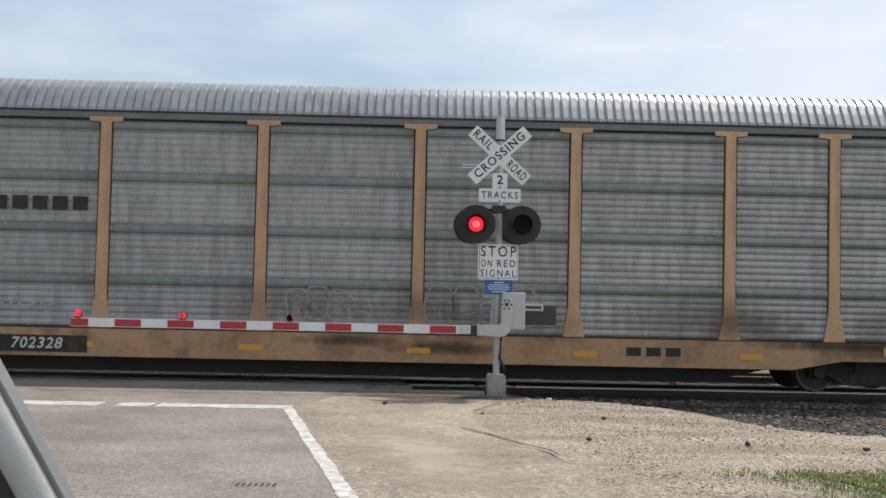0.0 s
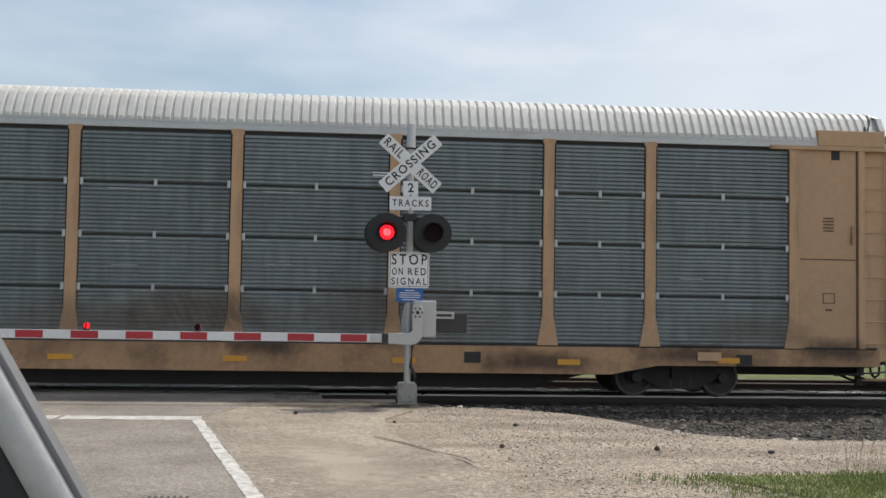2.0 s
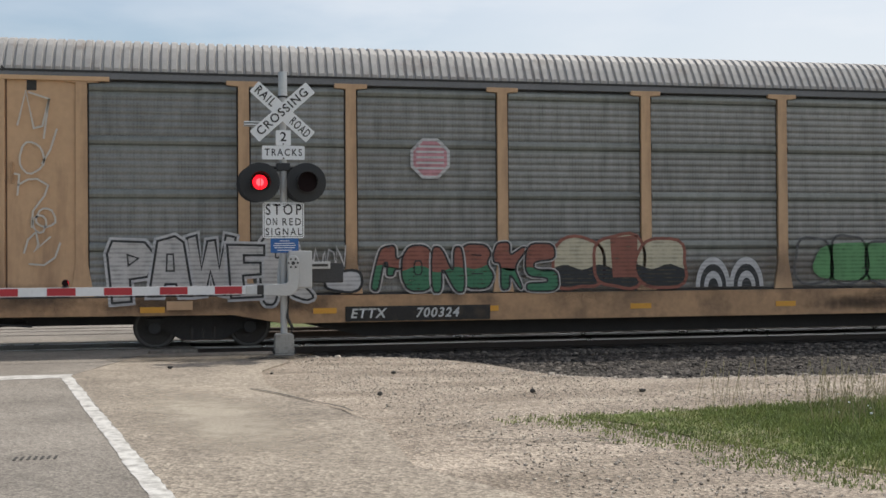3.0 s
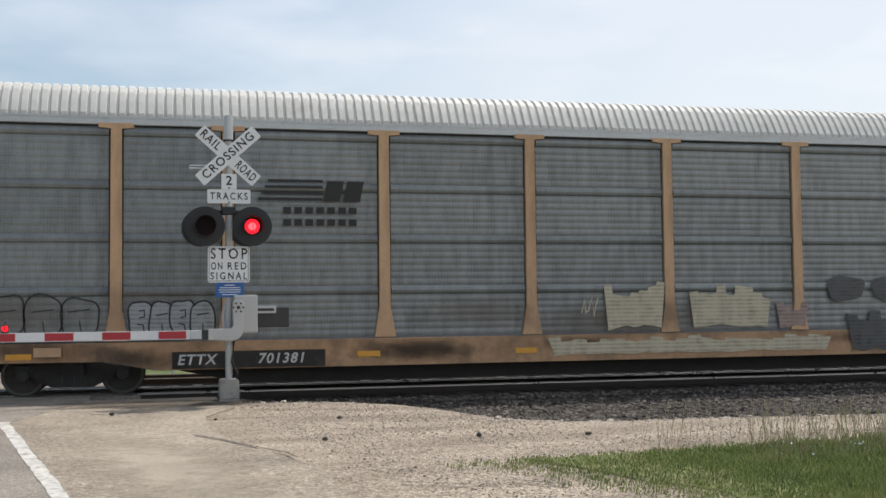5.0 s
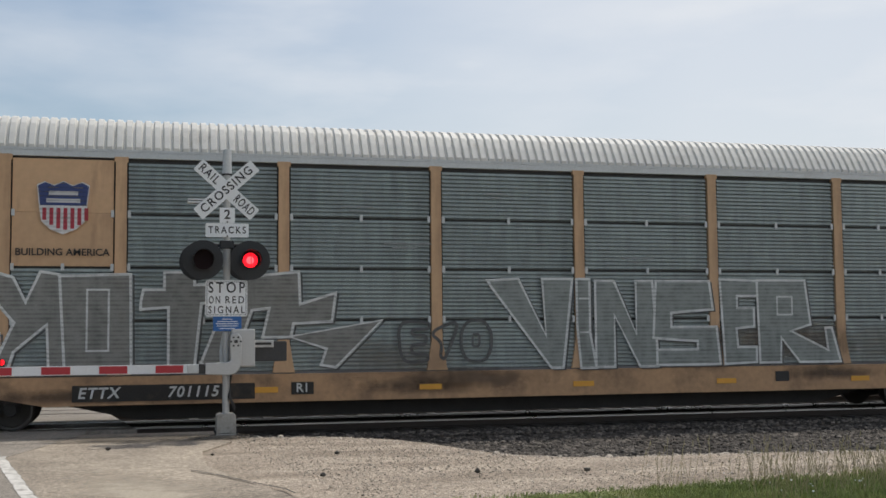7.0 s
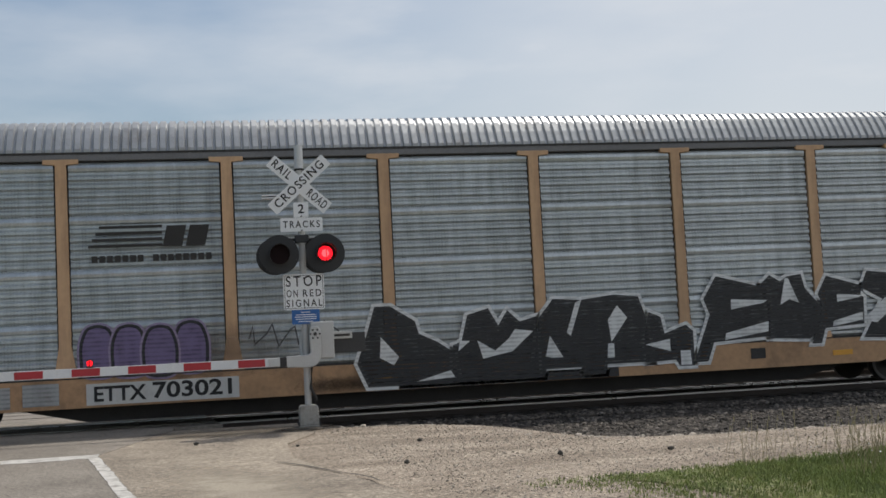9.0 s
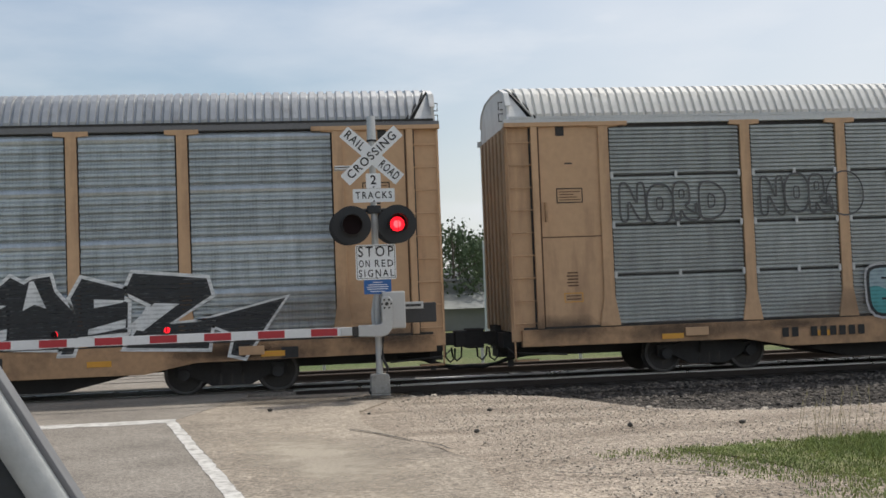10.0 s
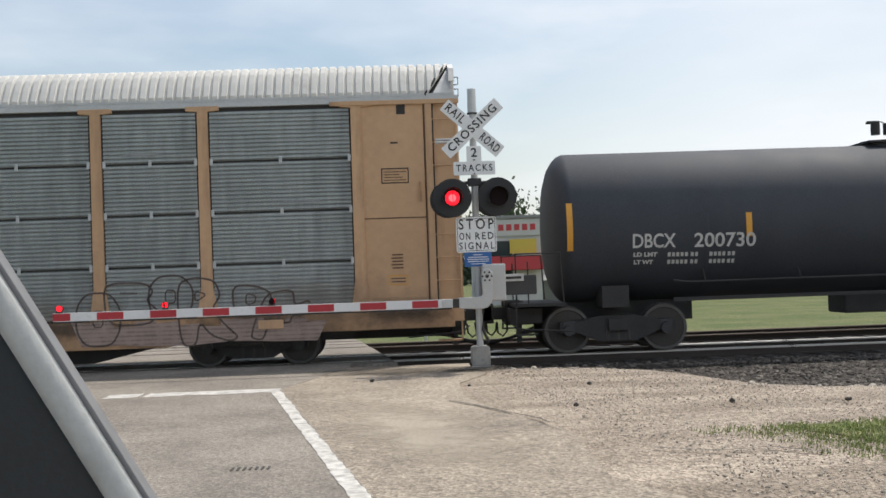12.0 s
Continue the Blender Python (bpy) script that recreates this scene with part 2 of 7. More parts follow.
M_ALU = mat("dull aluminium paint", (0.50, 0.50, 0.49), 0.5, 0.2, vary=0.08, dirt=(0.3, 0.27, 0.24), dirt_amount=0.15)
M_TAN = mat("tan freight paint", (0.575, 0.365, 0.21), 0.6, vary=0.09, scale=0.9, fine=9, bump=0.04, dirt=(0.21, 0.12, 0.07), dirt_amount=0.3, dirt_scale=1.6, streak=True, per_piece=0.08)
M_SILL = mat("grimy tan sill paint", (0.47, 0.285, 0.155), 0.68, vary=0.18, scale=1.0, fine=12, bump=0.06, dirt=(0.10, 0.065, 0.045), dirt_amount=0.42, dirt_scale=1.1)
# dark brown for door seams with their painted shade, and for small stencil print
M_SEAM = mat("dark brown seam shade and print", (0.13, 0.075, 0.045), 0.85, vary=0.3)
M_YEL = mat("yellow reflective strip", (0.74, 0.36, 0.045), 0.45, vary=0.06)
# grimy black of the running gear; also painted-in shade behind gaps of the body
M_DARK = mat("black grimy underframe and gap shade", (0.046, 0.044, 0.043), 0.85, vary=0.35)
M_WHEEL = mat("oily wheel steel", (0.06, 0.054, 0.05), 0.6, 0.3, vary=0.3)
M_WHEELRIM = mat("worn wheel rim", (0.11, 0.105, 0.10), 0.5, 0.5, vary=0.25)
M_TANK = mat("black tank paint", (0.05, 0.055, 0.066), 0.7, vary=0.3, scale=1.2, dirt=(0.07, 0.068, 0.066), dirt_amount=0.25, dirt_scale=1.3, streak=True)
M_ENDWHITE = mat("white roof end sheet", (0.66, 0.66, 0.65), 0.6, dirt=(0.35, 0.27, 0.19), dirt_amount=0.3, streak=True)
M_ENDSTAIN = mat("stained tan end doors", (0.36, 0.25, 0.155), 0.7, vary=0.2, scale=1.0, dirt=(0.16, 0.11, 0.08), dirt_amount=0.5, dirt_scale=1.4, streak=True)
M_ENDCREAM = mat("cream stained end doors", (0.52, 0.43, 0.33), 0.7, vary=0.2, scale=1.0, dirt=(0.2, 0.13, 0.09), dirt_amount=0.45, dirt_scale=1.4, streak=True)
M_BOARD = mat("grimy black number panel", (0.03, 0.027, 0.024), 0.75, vary=0.3, dirt=(0.11, 0.075, 0.05), dirt_amount=0.3, dirt_scale=3)
M_HOSE = mat("black rubber hose", (0.015, 0.015, 0.015), 0.7)
M_PRINT = mat("faded black stencil paint", (0.03, 0.028, 0.026), 0.7, vary=0.3)
M_WHITEPRINT = mat("white stencil paint", (0.58, 0.58, 0.56), 0.6, vary=0.1, dirt=(0.4, 0.38, 0.35), dirt_amount=0.25, dirt_scale=4)


def panel_mat(name, color, holes, band=(1.0, 1.0, 1.0), deep=0.5, metal=0.45, rough=0.46):
    """Ribbed steel side sheet, weathered in upright streaks; perforated sheets carry small holes painted dark in
    columns and a plain band, tinted by band, along the top of each sheet."""
    m = mat(name, color, rough, metal, vary=0.19, scale=0.9, fine=26, bump=0.1, dirt=tuple(c * 0.6 for c in color), dirt_amount=0.42, dirt_scale=1.3, streak=True, per_piece=0.07)
    nt = m.node_tree
    L = nt.links.new
    bsdf = nt.nodes["Principled BSDF"]

    def math_node(kind, a, b=None):
        n = nt.nodes.new("ShaderNodeMath")
        n.operation = kind
        for k, v in enumerate((a, b)):
            if isinstance(v, (int, float)):
                n.inputs[k].default_value = v
            elif v is not None:
                L(v, n.inputs[k])
        return n.outputs["Value"]

    def ranged(value, f0, f1, t0, t1):
        n = nt.nodes.new("ShaderNodeMapRange")
        for k, v in zip(("From Min", "From Max", "To Min", "To Max"), (f0, f1, t0, t1)):
            n.inputs[k].default_value = v
        L(value, n.inputs["Value"])
        return n.outputs["Result"]
    co = nt.nodes.new("ShaderNodeTexCoord")
    info = nt.nodes.new("ShaderNodeObjectInfo")
    sep = nt.nodes.new("ShaderNodeSeparateXYZ")
    L(co.outputs["Object"], sep.inputs["Vector"])
    # upright streaks, different on every sheet
    far = math_node("MULTIPLY", info.outputs["Random"], 57.0)
    pos = nt.nodes.new("ShaderNodeCombineXYZ")
    L(math_node("ADD", math_node("MULTIPLY", sep.outputs["X"], 6.5), far), pos.inputs["X"])
    L(math_node("MULTIPLY", sep.outputs["Z"], 1.6), pos.inputs["Z"])
    col = nt.nodes.new("ShaderNodeTexNoise")
    col.inputs["Scale"].default_value, col.inputs["Detail"].default_value = 1.0, 5
    L(pos.outputs["Vector"], col.inputs["Vector"])
    old = bsdf.inputs["Base Color"].links[0].from_socket
    sc = nt.nodes.new("ShaderNodeVectorMath")
    sc.operation = "SCALE"
    L(old, sc.inputs[0])
    L(ranged(col.outputs["Fac"], 0.3, 0.7, 0.87, 1.12), sc.inputs["Scale"])
    out = sc.outputs["Vector"]
    if holes:
        plain = ranged(sep.outputs["Z"], 0.70, 0.715, 0.0, 1.0)
        tint = nt.nodes.new("ShaderNodeVectorMath")
        tint.operation = "MULTIPLY"
        tint.inputs[1].default_value = band
        L(out, tint.inputs[0])
        mb = nt.nodes.new("ShaderNodeMix")
        mb.data_type = "RGBA"
        L(plain, mb.inputs["Factor"])
        L(out, mb.inputs["A"])
        L(tint.outputs["Vector"], mb.inputs["B"])
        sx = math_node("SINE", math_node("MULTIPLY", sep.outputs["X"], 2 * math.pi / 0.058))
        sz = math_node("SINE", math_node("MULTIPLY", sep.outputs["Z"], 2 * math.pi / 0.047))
        painted_holes = ranged(math_node("ADD", sx, sz), 0.75, 1.25, 0.0, 1.0)
        # hole shade is painted in, weaker in columns as if light fell through from behind
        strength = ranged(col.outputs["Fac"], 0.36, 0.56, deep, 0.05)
        fac = math_node("MULTIPLY", math_node("MULTIPLY", painted_holes, strength), math_node("SUBTRACT", 1.0, plain))
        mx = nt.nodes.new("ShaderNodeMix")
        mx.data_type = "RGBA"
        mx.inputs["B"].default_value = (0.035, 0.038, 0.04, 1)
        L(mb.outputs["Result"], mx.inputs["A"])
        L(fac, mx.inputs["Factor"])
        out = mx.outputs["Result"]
    L(out, bsdf.inputs["Base Color"])
    return m


# ---- mesh helpers ----
def part(name, bm, material, parent=None, label="", loc=(0, 0, 0), smooth=False):
    """Links a bmesh as one mesh object, under parent if one is given."""
    me = bpy.data.meshes.new(name)
    bm.to_mesh(me)
    bm.free()
    return piece(name, me, material, parent, label, loc, smooth)


def piece(name, me, material, parent=None, label="", loc=(0, 0, 0), smooth=False):
    if material and not me.materials:
        me.materials.append(material)
    if smooth:
        me.polygons.foreach_set("use_smooth", [True] * len(me.polygons))
    ob = new(name, me)
    ob.parent = parent
    ob.location = loc
    if label:
        ob["label"] = label
    return ob


def thing(name, loc, label, category, group="", kind=""):
    ob = new(name)
    ob.location = loc
    return tagged(ob, label, category, group, kind)


def box(x0, x1, y0, y1, z0, z1, bm=None, bevel=0.0):
    bm = bm or bmesh.new()
    made = bmesh.ops.create_cube(bm, size=1)["verts"]
    for v in made:
        v.co = Vector((x0 + (v.co.x + 0.5) * (x1 - x0), y0 + (v.co.y + 0.5) * (y1 - y0), z0 + (v.co.z + 0.5) * (z1 - z0)))
    if bevel:
        edges = list({e for v in made for e in v.link_edges})
        bmesh.ops.bevel(bm, geom=edges, offset=bevel, segments=2, affect="EDGES", profile=0.6)
    return bm


def cyl(p0, p1, r0, r1=None, n=16, bm=None, cap=True):
    """A round bar from p0 to p1."""
    bm = bm or bmesh.new()
    p0, p1 = Vector(p0), Vector(p1)
    d = p1 - p0
    m = Matrix.Translation((p0 + p1) / 2) @ d.to_track_quat("Z", "Y").to_matrix().to_4x4()
    bmesh.ops.create_cone(bm, cap_ends=cap, segments=n, radius1=r0, radius2=r0 if r1 is None else r1, depth=d.length, matrix=m)
    return bm


def prism(points, y0, y1, bm=None, bevel=0.0):
    """A plate with an outline in x and z, from y0 to y1."""
    bm = bm or bmesh.new()
    a = [bm.verts.new((x, y0, z)) for x, z in points]
    b = [bm.verts.new((x, y1, z)) for x, z in points]
    n = len(points)
    faces = [bm.faces.new(a), bm.faces.new(b[::-1])]
    for i in range(n):
        faces.append(bm.faces.new((a[i], b[i], b[(i + 1) % n], a[(i + 1) % n])))
    bmesh.ops.recalc_face_normals(bm, faces=faces)
    if bevel:
        bmesh.ops.bevel(bm, geom=list({e for f in faces for e in f.edges}), offset=bevel, segments=1, affect="EDGES")
    return bm


def tube(points, r, n=8, bm=None):
    """A hose or bent bar through the points."""
    bm = bm or bmesh.new()
    rings = []
    pts = [Vector(p) for p in points]
    for i, p in enumerate(pts):
        d = (pts[min(i + 1, len(pts) - 1)] - pts[max(i - 1, 0)]).normalized()
        q = d.to_track_quat("Z", "Y").to_matrix()
        rings.append([bm.verts.new(p + q @ Vector((r * math.cos(a), r * math.sin(a), 0))) for a in (2 * math.pi * k / n for k in range(n))])
    for a, b in zip(rings, rings[1:]):
        for k in range(n):
            bm.faces.new((a[k], a[(k + 1) % n], b[(k + 1) % n], b[k]))
    bm.faces.new(rings[0][::-1])
    bm.faces.new(rings[-1])
    return bm


def text_mesh(body, size, bold=0.0, align="CENTER", depth=0.0, space=1.0):
    """Lettering in the x-z plane, facing -y."""
    cu = bpy.data.curves.new("lettering", "FONT")
    cu.body, cu.size, cu.align_x, cu.align_y, cu.offset, cu.extrude, cu.space_character = body, size, align, "CENTER", bold, depth, space
    cu.resolution_u = 4
    ob = new("lettering", cu)
    me = bpy.data.meshes.new_from_object(ob.evaluated_get(bpy.context.evaluated_depsgraph_get()))
    bpy.data.objects.remove(ob)
    bpy.data.curves.remove(cu)
    me.transform(Matrix.Rotation(radians(90), 4, "X"))
    return me


def lettering(name, body, size, material, parent, loc, bold=0.0, align="CENTER", space=1.0, width=None, turn=0.0, shear=0.0):
    me = text_mesh(body, size, bold, align, 0.0, space)
    if width:
        xs = [v.co.x for v in me.vertices]
        me.transform(Matrix.Diagonal((width / (max(xs) - min(xs)), 1, 1, 1)))
    if shear:
        for v in me.vertices:
            v.co.x += shear * v.co.z
    if turn:
        me.transform(Matrix.Rotation(radians(turn), 4, "Y"))
    return piece(name, me, material, parent, "", loc)


def ribbon(strokes, width, bm=None, y=0.0):
    """Paint strokes: flat bands of one width along polylines in x and z, mitred at the corners."""
    bm = bm or bmesh.new()
    for line in strokes:
        pts = [Vector((x, z)) for x, z in line]
        closed = (pts[0] - pts[-1]).length < 1e-6
        if closed:
            pts = pts[:-1]
        n = len(pts)
        left, right = [], []
        for i, p in enumerate(pts):
            a = pts[i - 1] if (i or closed) else None
            b = pts[(i + 1) % n] if (i < n - 1 or closed) else None
            d0 = (p - a).normalized() if a is not None else (b - p).normalized()
            d1 = (b - p).normalized() if b is not None else d0
            m = d0 + d1
            m = m.normalized() if m.length > 1e-3 else d0
            nrm = Vector((-m.y, m.x))
            k = width / 2 / max(0.5, abs(nrm.dot(Vector((-d0.y, d0.x)))))
            left.append(bm.verts.new((p.x + nrm.x * k, y, p.y + nrm.y * k)))
            right.append(bm.verts.new((p.x - nrm.x * k, y, p.y - nrm.y * k)))
        for i in range(n if closed else n - 1):
            j = (i + 1) % n
            bm.faces.new((left[i], right[i], right[j], left[j]))
    return bm

# ---- ground, road, track ----
RD = Vector((-0.174, 0.985, 0)).normalized()   # the way the road runs


def sheet(name, outline, z, material, label="", thick=0.02, kind="structure", grid=0):
    bm = bmesh.new()
    vs = [bm.verts.new((x, y, z)) for x, y in outline]
    f = bm.faces.new(vs)
    bmesh.ops.recalc_face_normals(bm, faces=[f])
    if f.normal.z < 0:
        f.normal_flip()
    low = bmesh.ops.extrude_face_region(bm, geom=[f])
    for v in [g for g in low["geom"] if isinstance(g, bmesh.types.BMVert)]:
        v.co.z += 0
    for v in vs:
        v.co.z -= thick
    bmesh.ops.recalc_face_normals(bm, faces=bm.faces)
    return tagged(part(name, bm, material), label, "", "", kind)


def build_ground():
    bm = bmesh.new()
    bmesh.ops.create_grid(bm, x_segments=60, y_segments=60, size=1)
    for v in bm.verts:   # rings grow towards the horizon
        x, y = v.co.x, v.co.y
        v.co = Vector((math.copysign(abs(x) ** 2.6, x) * 1800, math.copysign(abs(y) ** 2.6, y) * 1800 + 20, -0.28))
    tagged(part("ground", bm, M_FIELD), "wide flat grass ground reaching the horizon", "", "", "structure")

    # ballast bed of both tracks, uneven
    bm = bmesh.new()
    xs = [-70 + 0.5 * i for i in range(281)]
    ys = [-7.0, -6, -5, -4, -3, -2, -1, 0, 0.6, 1.1, 1.6, 2.2, 3, 4, 5, 6, 7, 8, 9, 9.8, 10.6, 11.2]
    zs = [-0.30, -0.26, -0.24, -0.23, -0.22, -0.22, -0.22, -0.22, -0.22, -0.20, -0.175, -0.17, -0.17, -0.17, -0.18, -0.18, -0.17, -0.17, -0.17, -0.19, -0.26, -0.30]
    rows = [[bm.verts.new((x, y, z + 0.02 * noise.noise(Vector((x * 0.9, y * 0.9, 0))))) for y, z in zip(ys, zs)] for x in xs]
    for a, b in zip(rows, rows[1:]):
        for k in range(len(ys) - 1):
            bm.faces.new((a[k], b[k], b[k + 1], a[k + 1]))
    tagged(part("ballast_bed", bm, M_BALLAST, smooth=True), "dark grey crushed stone ballast under the tracks", "", "", "structure")


EDGE = [(-3.4, -0.3), (-0.3, -0.35), (0.35, -0.3), (1.0, -0.42), (1.7, -0.72), (2.3, -1.25), (2.75, -2.1), (3.05, -3.2), (3.35, -4.1), (4.0, -4.75), (4.8, -4.95), (5.6, -4.95), (6.8, -5.1), (7.9, -5.3), (10, -5.6), (14, -5.9), (22, -6.2), (40, -6.6)]


def build_pad():
    """Pale gravel pad beside the road: a raised sheet whose far rim slopes down to the ballast."""
    bm = bmesh.new()
    rnd = random.Random(4)
    fine = []
    for (x0, y0), (x1, y1) in zip(EDGE, EDGE[1:]):
        n = max(2, int(math.hypot(x1 - x0, y1 - y0) / 0.12))
        fine += [(x0 + (x1 - x0) * k / n, y0 + (y1 - y0) * k / n) for k in range(n)]
    fine.append(EDGE[-1])
    bands = [(-0.55, -0.27), (-0.30, -0.13), (-0.12, -0.03), (0.0, -0.004), (0.25, 0.0)]
    rows = []
    for i, (x, y) in enumerate(fine):
        wob = 0.09 * noise.noise(Vector((x * 2.1, y * 2.1, 3))) + 0.03 * rnd.uniform(-1, 1)
        row = []
        for off, z in bands:
            row.append(bm.verts.new((x - 0.25 * off, y - off + wob, z + 0.008 * noise.noise(Vector((x * 3, off * 5, 1))))))
        n = 26
        y_start = y - 0.25 + wob
        for k in range(1, n + 1):
            f = (k / n) ** 1.4
            yy = y_start + (-45 - y_start) * f
            row.append(bm.verts.new((x - 0.06, yy, 0.014 * noise.noise(Vector((x * 0.8, yy * 0.8, 2))) * (1 if k < n else 0) - 0.002)))
        rows.append(row)
    for a, b in zip(rows, rows[1:]):
        for k in range(len(a) - 1):
            bm.faces.new((a[k], a[k + 1], b[k + 1], b[k]))
    bmesh.ops.recalc_face_normals(bm, faces=bm.faces)
    if sum(f.normal.z for f in bm.faces) < 0:
        bmesh.ops.reverse_faces(bm, faces=bm.faces)
    tagged(part("gravel_shoulder", bm, M_GRAVEL, smooth=True), "pale dusty gravel shoulder beside the road", "", "", "structure")


def along(x, y, s):
    return (x + RD.x * s, y + RD.y * s)


def build_road():
    # paved shoulder with sand over it, from the road's edge to the gravel
    sheet("paved_shoulder", [(-3.6, -3.0), (-2.6, 0.95), (0.0, 0.95), (-0.2, -0.4), (0.0, -1.2), (-0.5, -2.6), (-0.55, -4.4), (-0.2, -6.2), (0.3, -8.2), (0.2, -10.5), (1.6, -14), (3.6, -22), (5.4, -34), (0.4, -34)], 0.018, M_SAND, "sandy paved shoulder, patched and cracked")
    near_r, far_r = (-2.88, -2.6), None
    out = [along(-3.05, -2.6, -38), (-3.05, -2.6), (-2.2, 1.0), (-2.2, 1.9), (-14.5, 1.9), along(-11.2, -2.6, -38)]
    sheet("road", out, 0.024, M_ROAD, "worn grey asphalt road up to the crossing")
    sheet("road_beyond", [(-2.3, 9.4), along(-2.6, 9.4, 90), along(-13.0, 9.4, 90), (-14.5, 9.4)], 0.016, M_ROAD, "worn grey asphalt road beyond the crossing", thick=0.3)
    # asphalt between and beside the rails
    for y0, y1 in ((1.9, 2.58), (2.80, 3.99), (4.21, 6.88), (7.10, 8.29), (8.51, 9.4)):
        sheet("crossing_panel", [(-1.15 - 0.12 * y0, y0), (-1.15 - 0.12 * y1, y1), (-14.5, y1), (-14.5, y0)], 0.002, M_ROAD, "asphalt crossing surface between the rails", thick=0.2)
    # road paint, broken where it is worn
    rnd = random.Random(8)
    for x0, x1 in ((-6.9, -5.68), (-5.45, -4.98), (-4.9, -3.04)):
        bm = bmesh.new()
        n = max(3, int((x1 - x0) / 0.12))
        top = [bm.verts.new((x0 + (x1 - x0) * k / n, -2.50 + rnd.uniform(-0.03, 0.03), 0.028)) for k in range(n + 1)]
        low = [bm.verts.new((x0 + (x1 - x0) * k / n, -3.02 + rnd.uniform(-0.05, 0.05), 0.028)) for k in range(n + 1)]
        for k in range(n):
            bm.faces.new((low[k], low[k + 1], top[k + 1], top[k]))
        tagged(part("stop_line", bm, M_PAINT_LINE), "worn white stop line across the lane", "", "", "structure")
    bm = bmesh.new()
    p = Vector((-3.12, -2.7, 0.029))
    n = 420
    pts = [p - RD * (22 * k / n) for k in range(n + 1)]
    side = Vector((RD.y, -RD.x, 0))
    a = [bm.verts.new(q - side * (0.07 + rnd.uniform(-0.005, 0.003) + 0.014 * noise.noise(q * 1.3) + 0.016 * noise.noise(q * 5.3))) for q in pts]
    b = [bm.verts.new(q + side * (0.075 + rnd.uniform(-0.006, 0.003) + 0.018 * noise.noise(q * 1.7 + Vector((7, 3, 0))) + 0.02 * noise.noise(q * 6.1 + Vector((2, 9, 0))))) for q in pts]
    for k in range(n):
        bm.faces.new((a[k], b[k], b[k + 1], a[k + 1]))
    tagged(part("edge_line", bm, M_PAINT_LINE), "worn white line along the edge of the lane", "", "", "structure")
    bm = bmesh.new()
    for s in (-0.1, 0.1):
        q0, q1 = Vector((-6.98 + s, -2.6, 0.029)), Vector((-6.98 + s, -2.6, 0.029)) - RD * 22
        bm.faces.new([bm.verts.new(v) for v in (q0 - side * 0.05, q1 - side * 0.05, q1 + side * 0.05, q0 + side * 0.05)])
    tagged(part("centre_line", bm, M_YELLOW_LINE), "double yellow centre line of the road", "", "", "structure")
    # row of dark slots in the asphalt
    bm = bmesh.new()
    for k in range(7):
        x = -2.77 + 0.05 * k
        box(x, x + 0.022, -9.58, -9.42, 0.02, 0.0275, bm)
    tagged(part("pavement_slots", bm, M_TAR), "row of small dark slots pressed into the asphalt", "", "", "structure")
    # cracks
    for pts in ([(-0.75, -5.0), (-0.5, -5.5), (-0.2, -6.3), (0.1, -7.0), (0.16, -7.4)], [(0.8, -9.3), (1.3, -9.6), (1.75, -9.5), (2.1, -9.9)], [(-3.0, -1.2), (-2.4, -1.3), (-2.1, -1.25)]):
        bm = bmesh.new()
        rows = []
        for x, y in pts:
            w = rnd.uniform(0.006, 0.016)
            rows.append((bm.verts.new((x - w, y, 0.031)), bm.verts.new((x + w, y + 0.02, 0.031))))
        for r0, r1 in zip(rows, rows[1:]):
            bm.faces.new((r0[0], r0[1], r1[1], r1[0]))
        tagged(part("pavement_crack", bm, M_TAR), "dark crack filled with dirt in the shoulder", "", "", "structure")


def build_drifts():
    """Sand washed over the shoulder, dirt by the mast and along the track's edge."""
    for name, x, y, w, l, turn, m, label in (("sand_drift", -1.2, -7.3, 1.7, 6.4, 12, M_DRIFT, "pale sand washed over the shoulder"),
                                             ("dirt_patch", -1.3, -0.3, 3.4, 1.5, -8, M_DIRT, "dark dirt along the edge of the crossing"), ("dirt_patch", -0.1, -0.35, 1.3, 1.1, 0, M_DIRT, "dark dirt round the mast's foot")):
        bm = bmesh.new()
        bmesh.ops.create_grid(bm, x_segments=2, y_segments=2, size=0.5)
        bmesh.ops.scale(bm, verts=bm.verts, vec=(w, l, 1))
        ob = part(name, bm, m, loc=(x, y, 0.0225 if name == "sand_drift" else 0.030 + 0.003 * (l < 1.3)))
        ob.rotation_euler = (0, 0, radians(turn))
        tagged(ob, label, "", "", "structure")


def rock_mesh(name, seed, size):
    rnd = random.Random(seed)
    bm = bmesh.new()
    bmesh.ops.create_icosphere(bm, subdivisions=1, radius=size)
    for v in bm.verts:
        v.co *= rnd.uniform(0.65, 1.2)
        v.co.z *= 0.7
    return bm


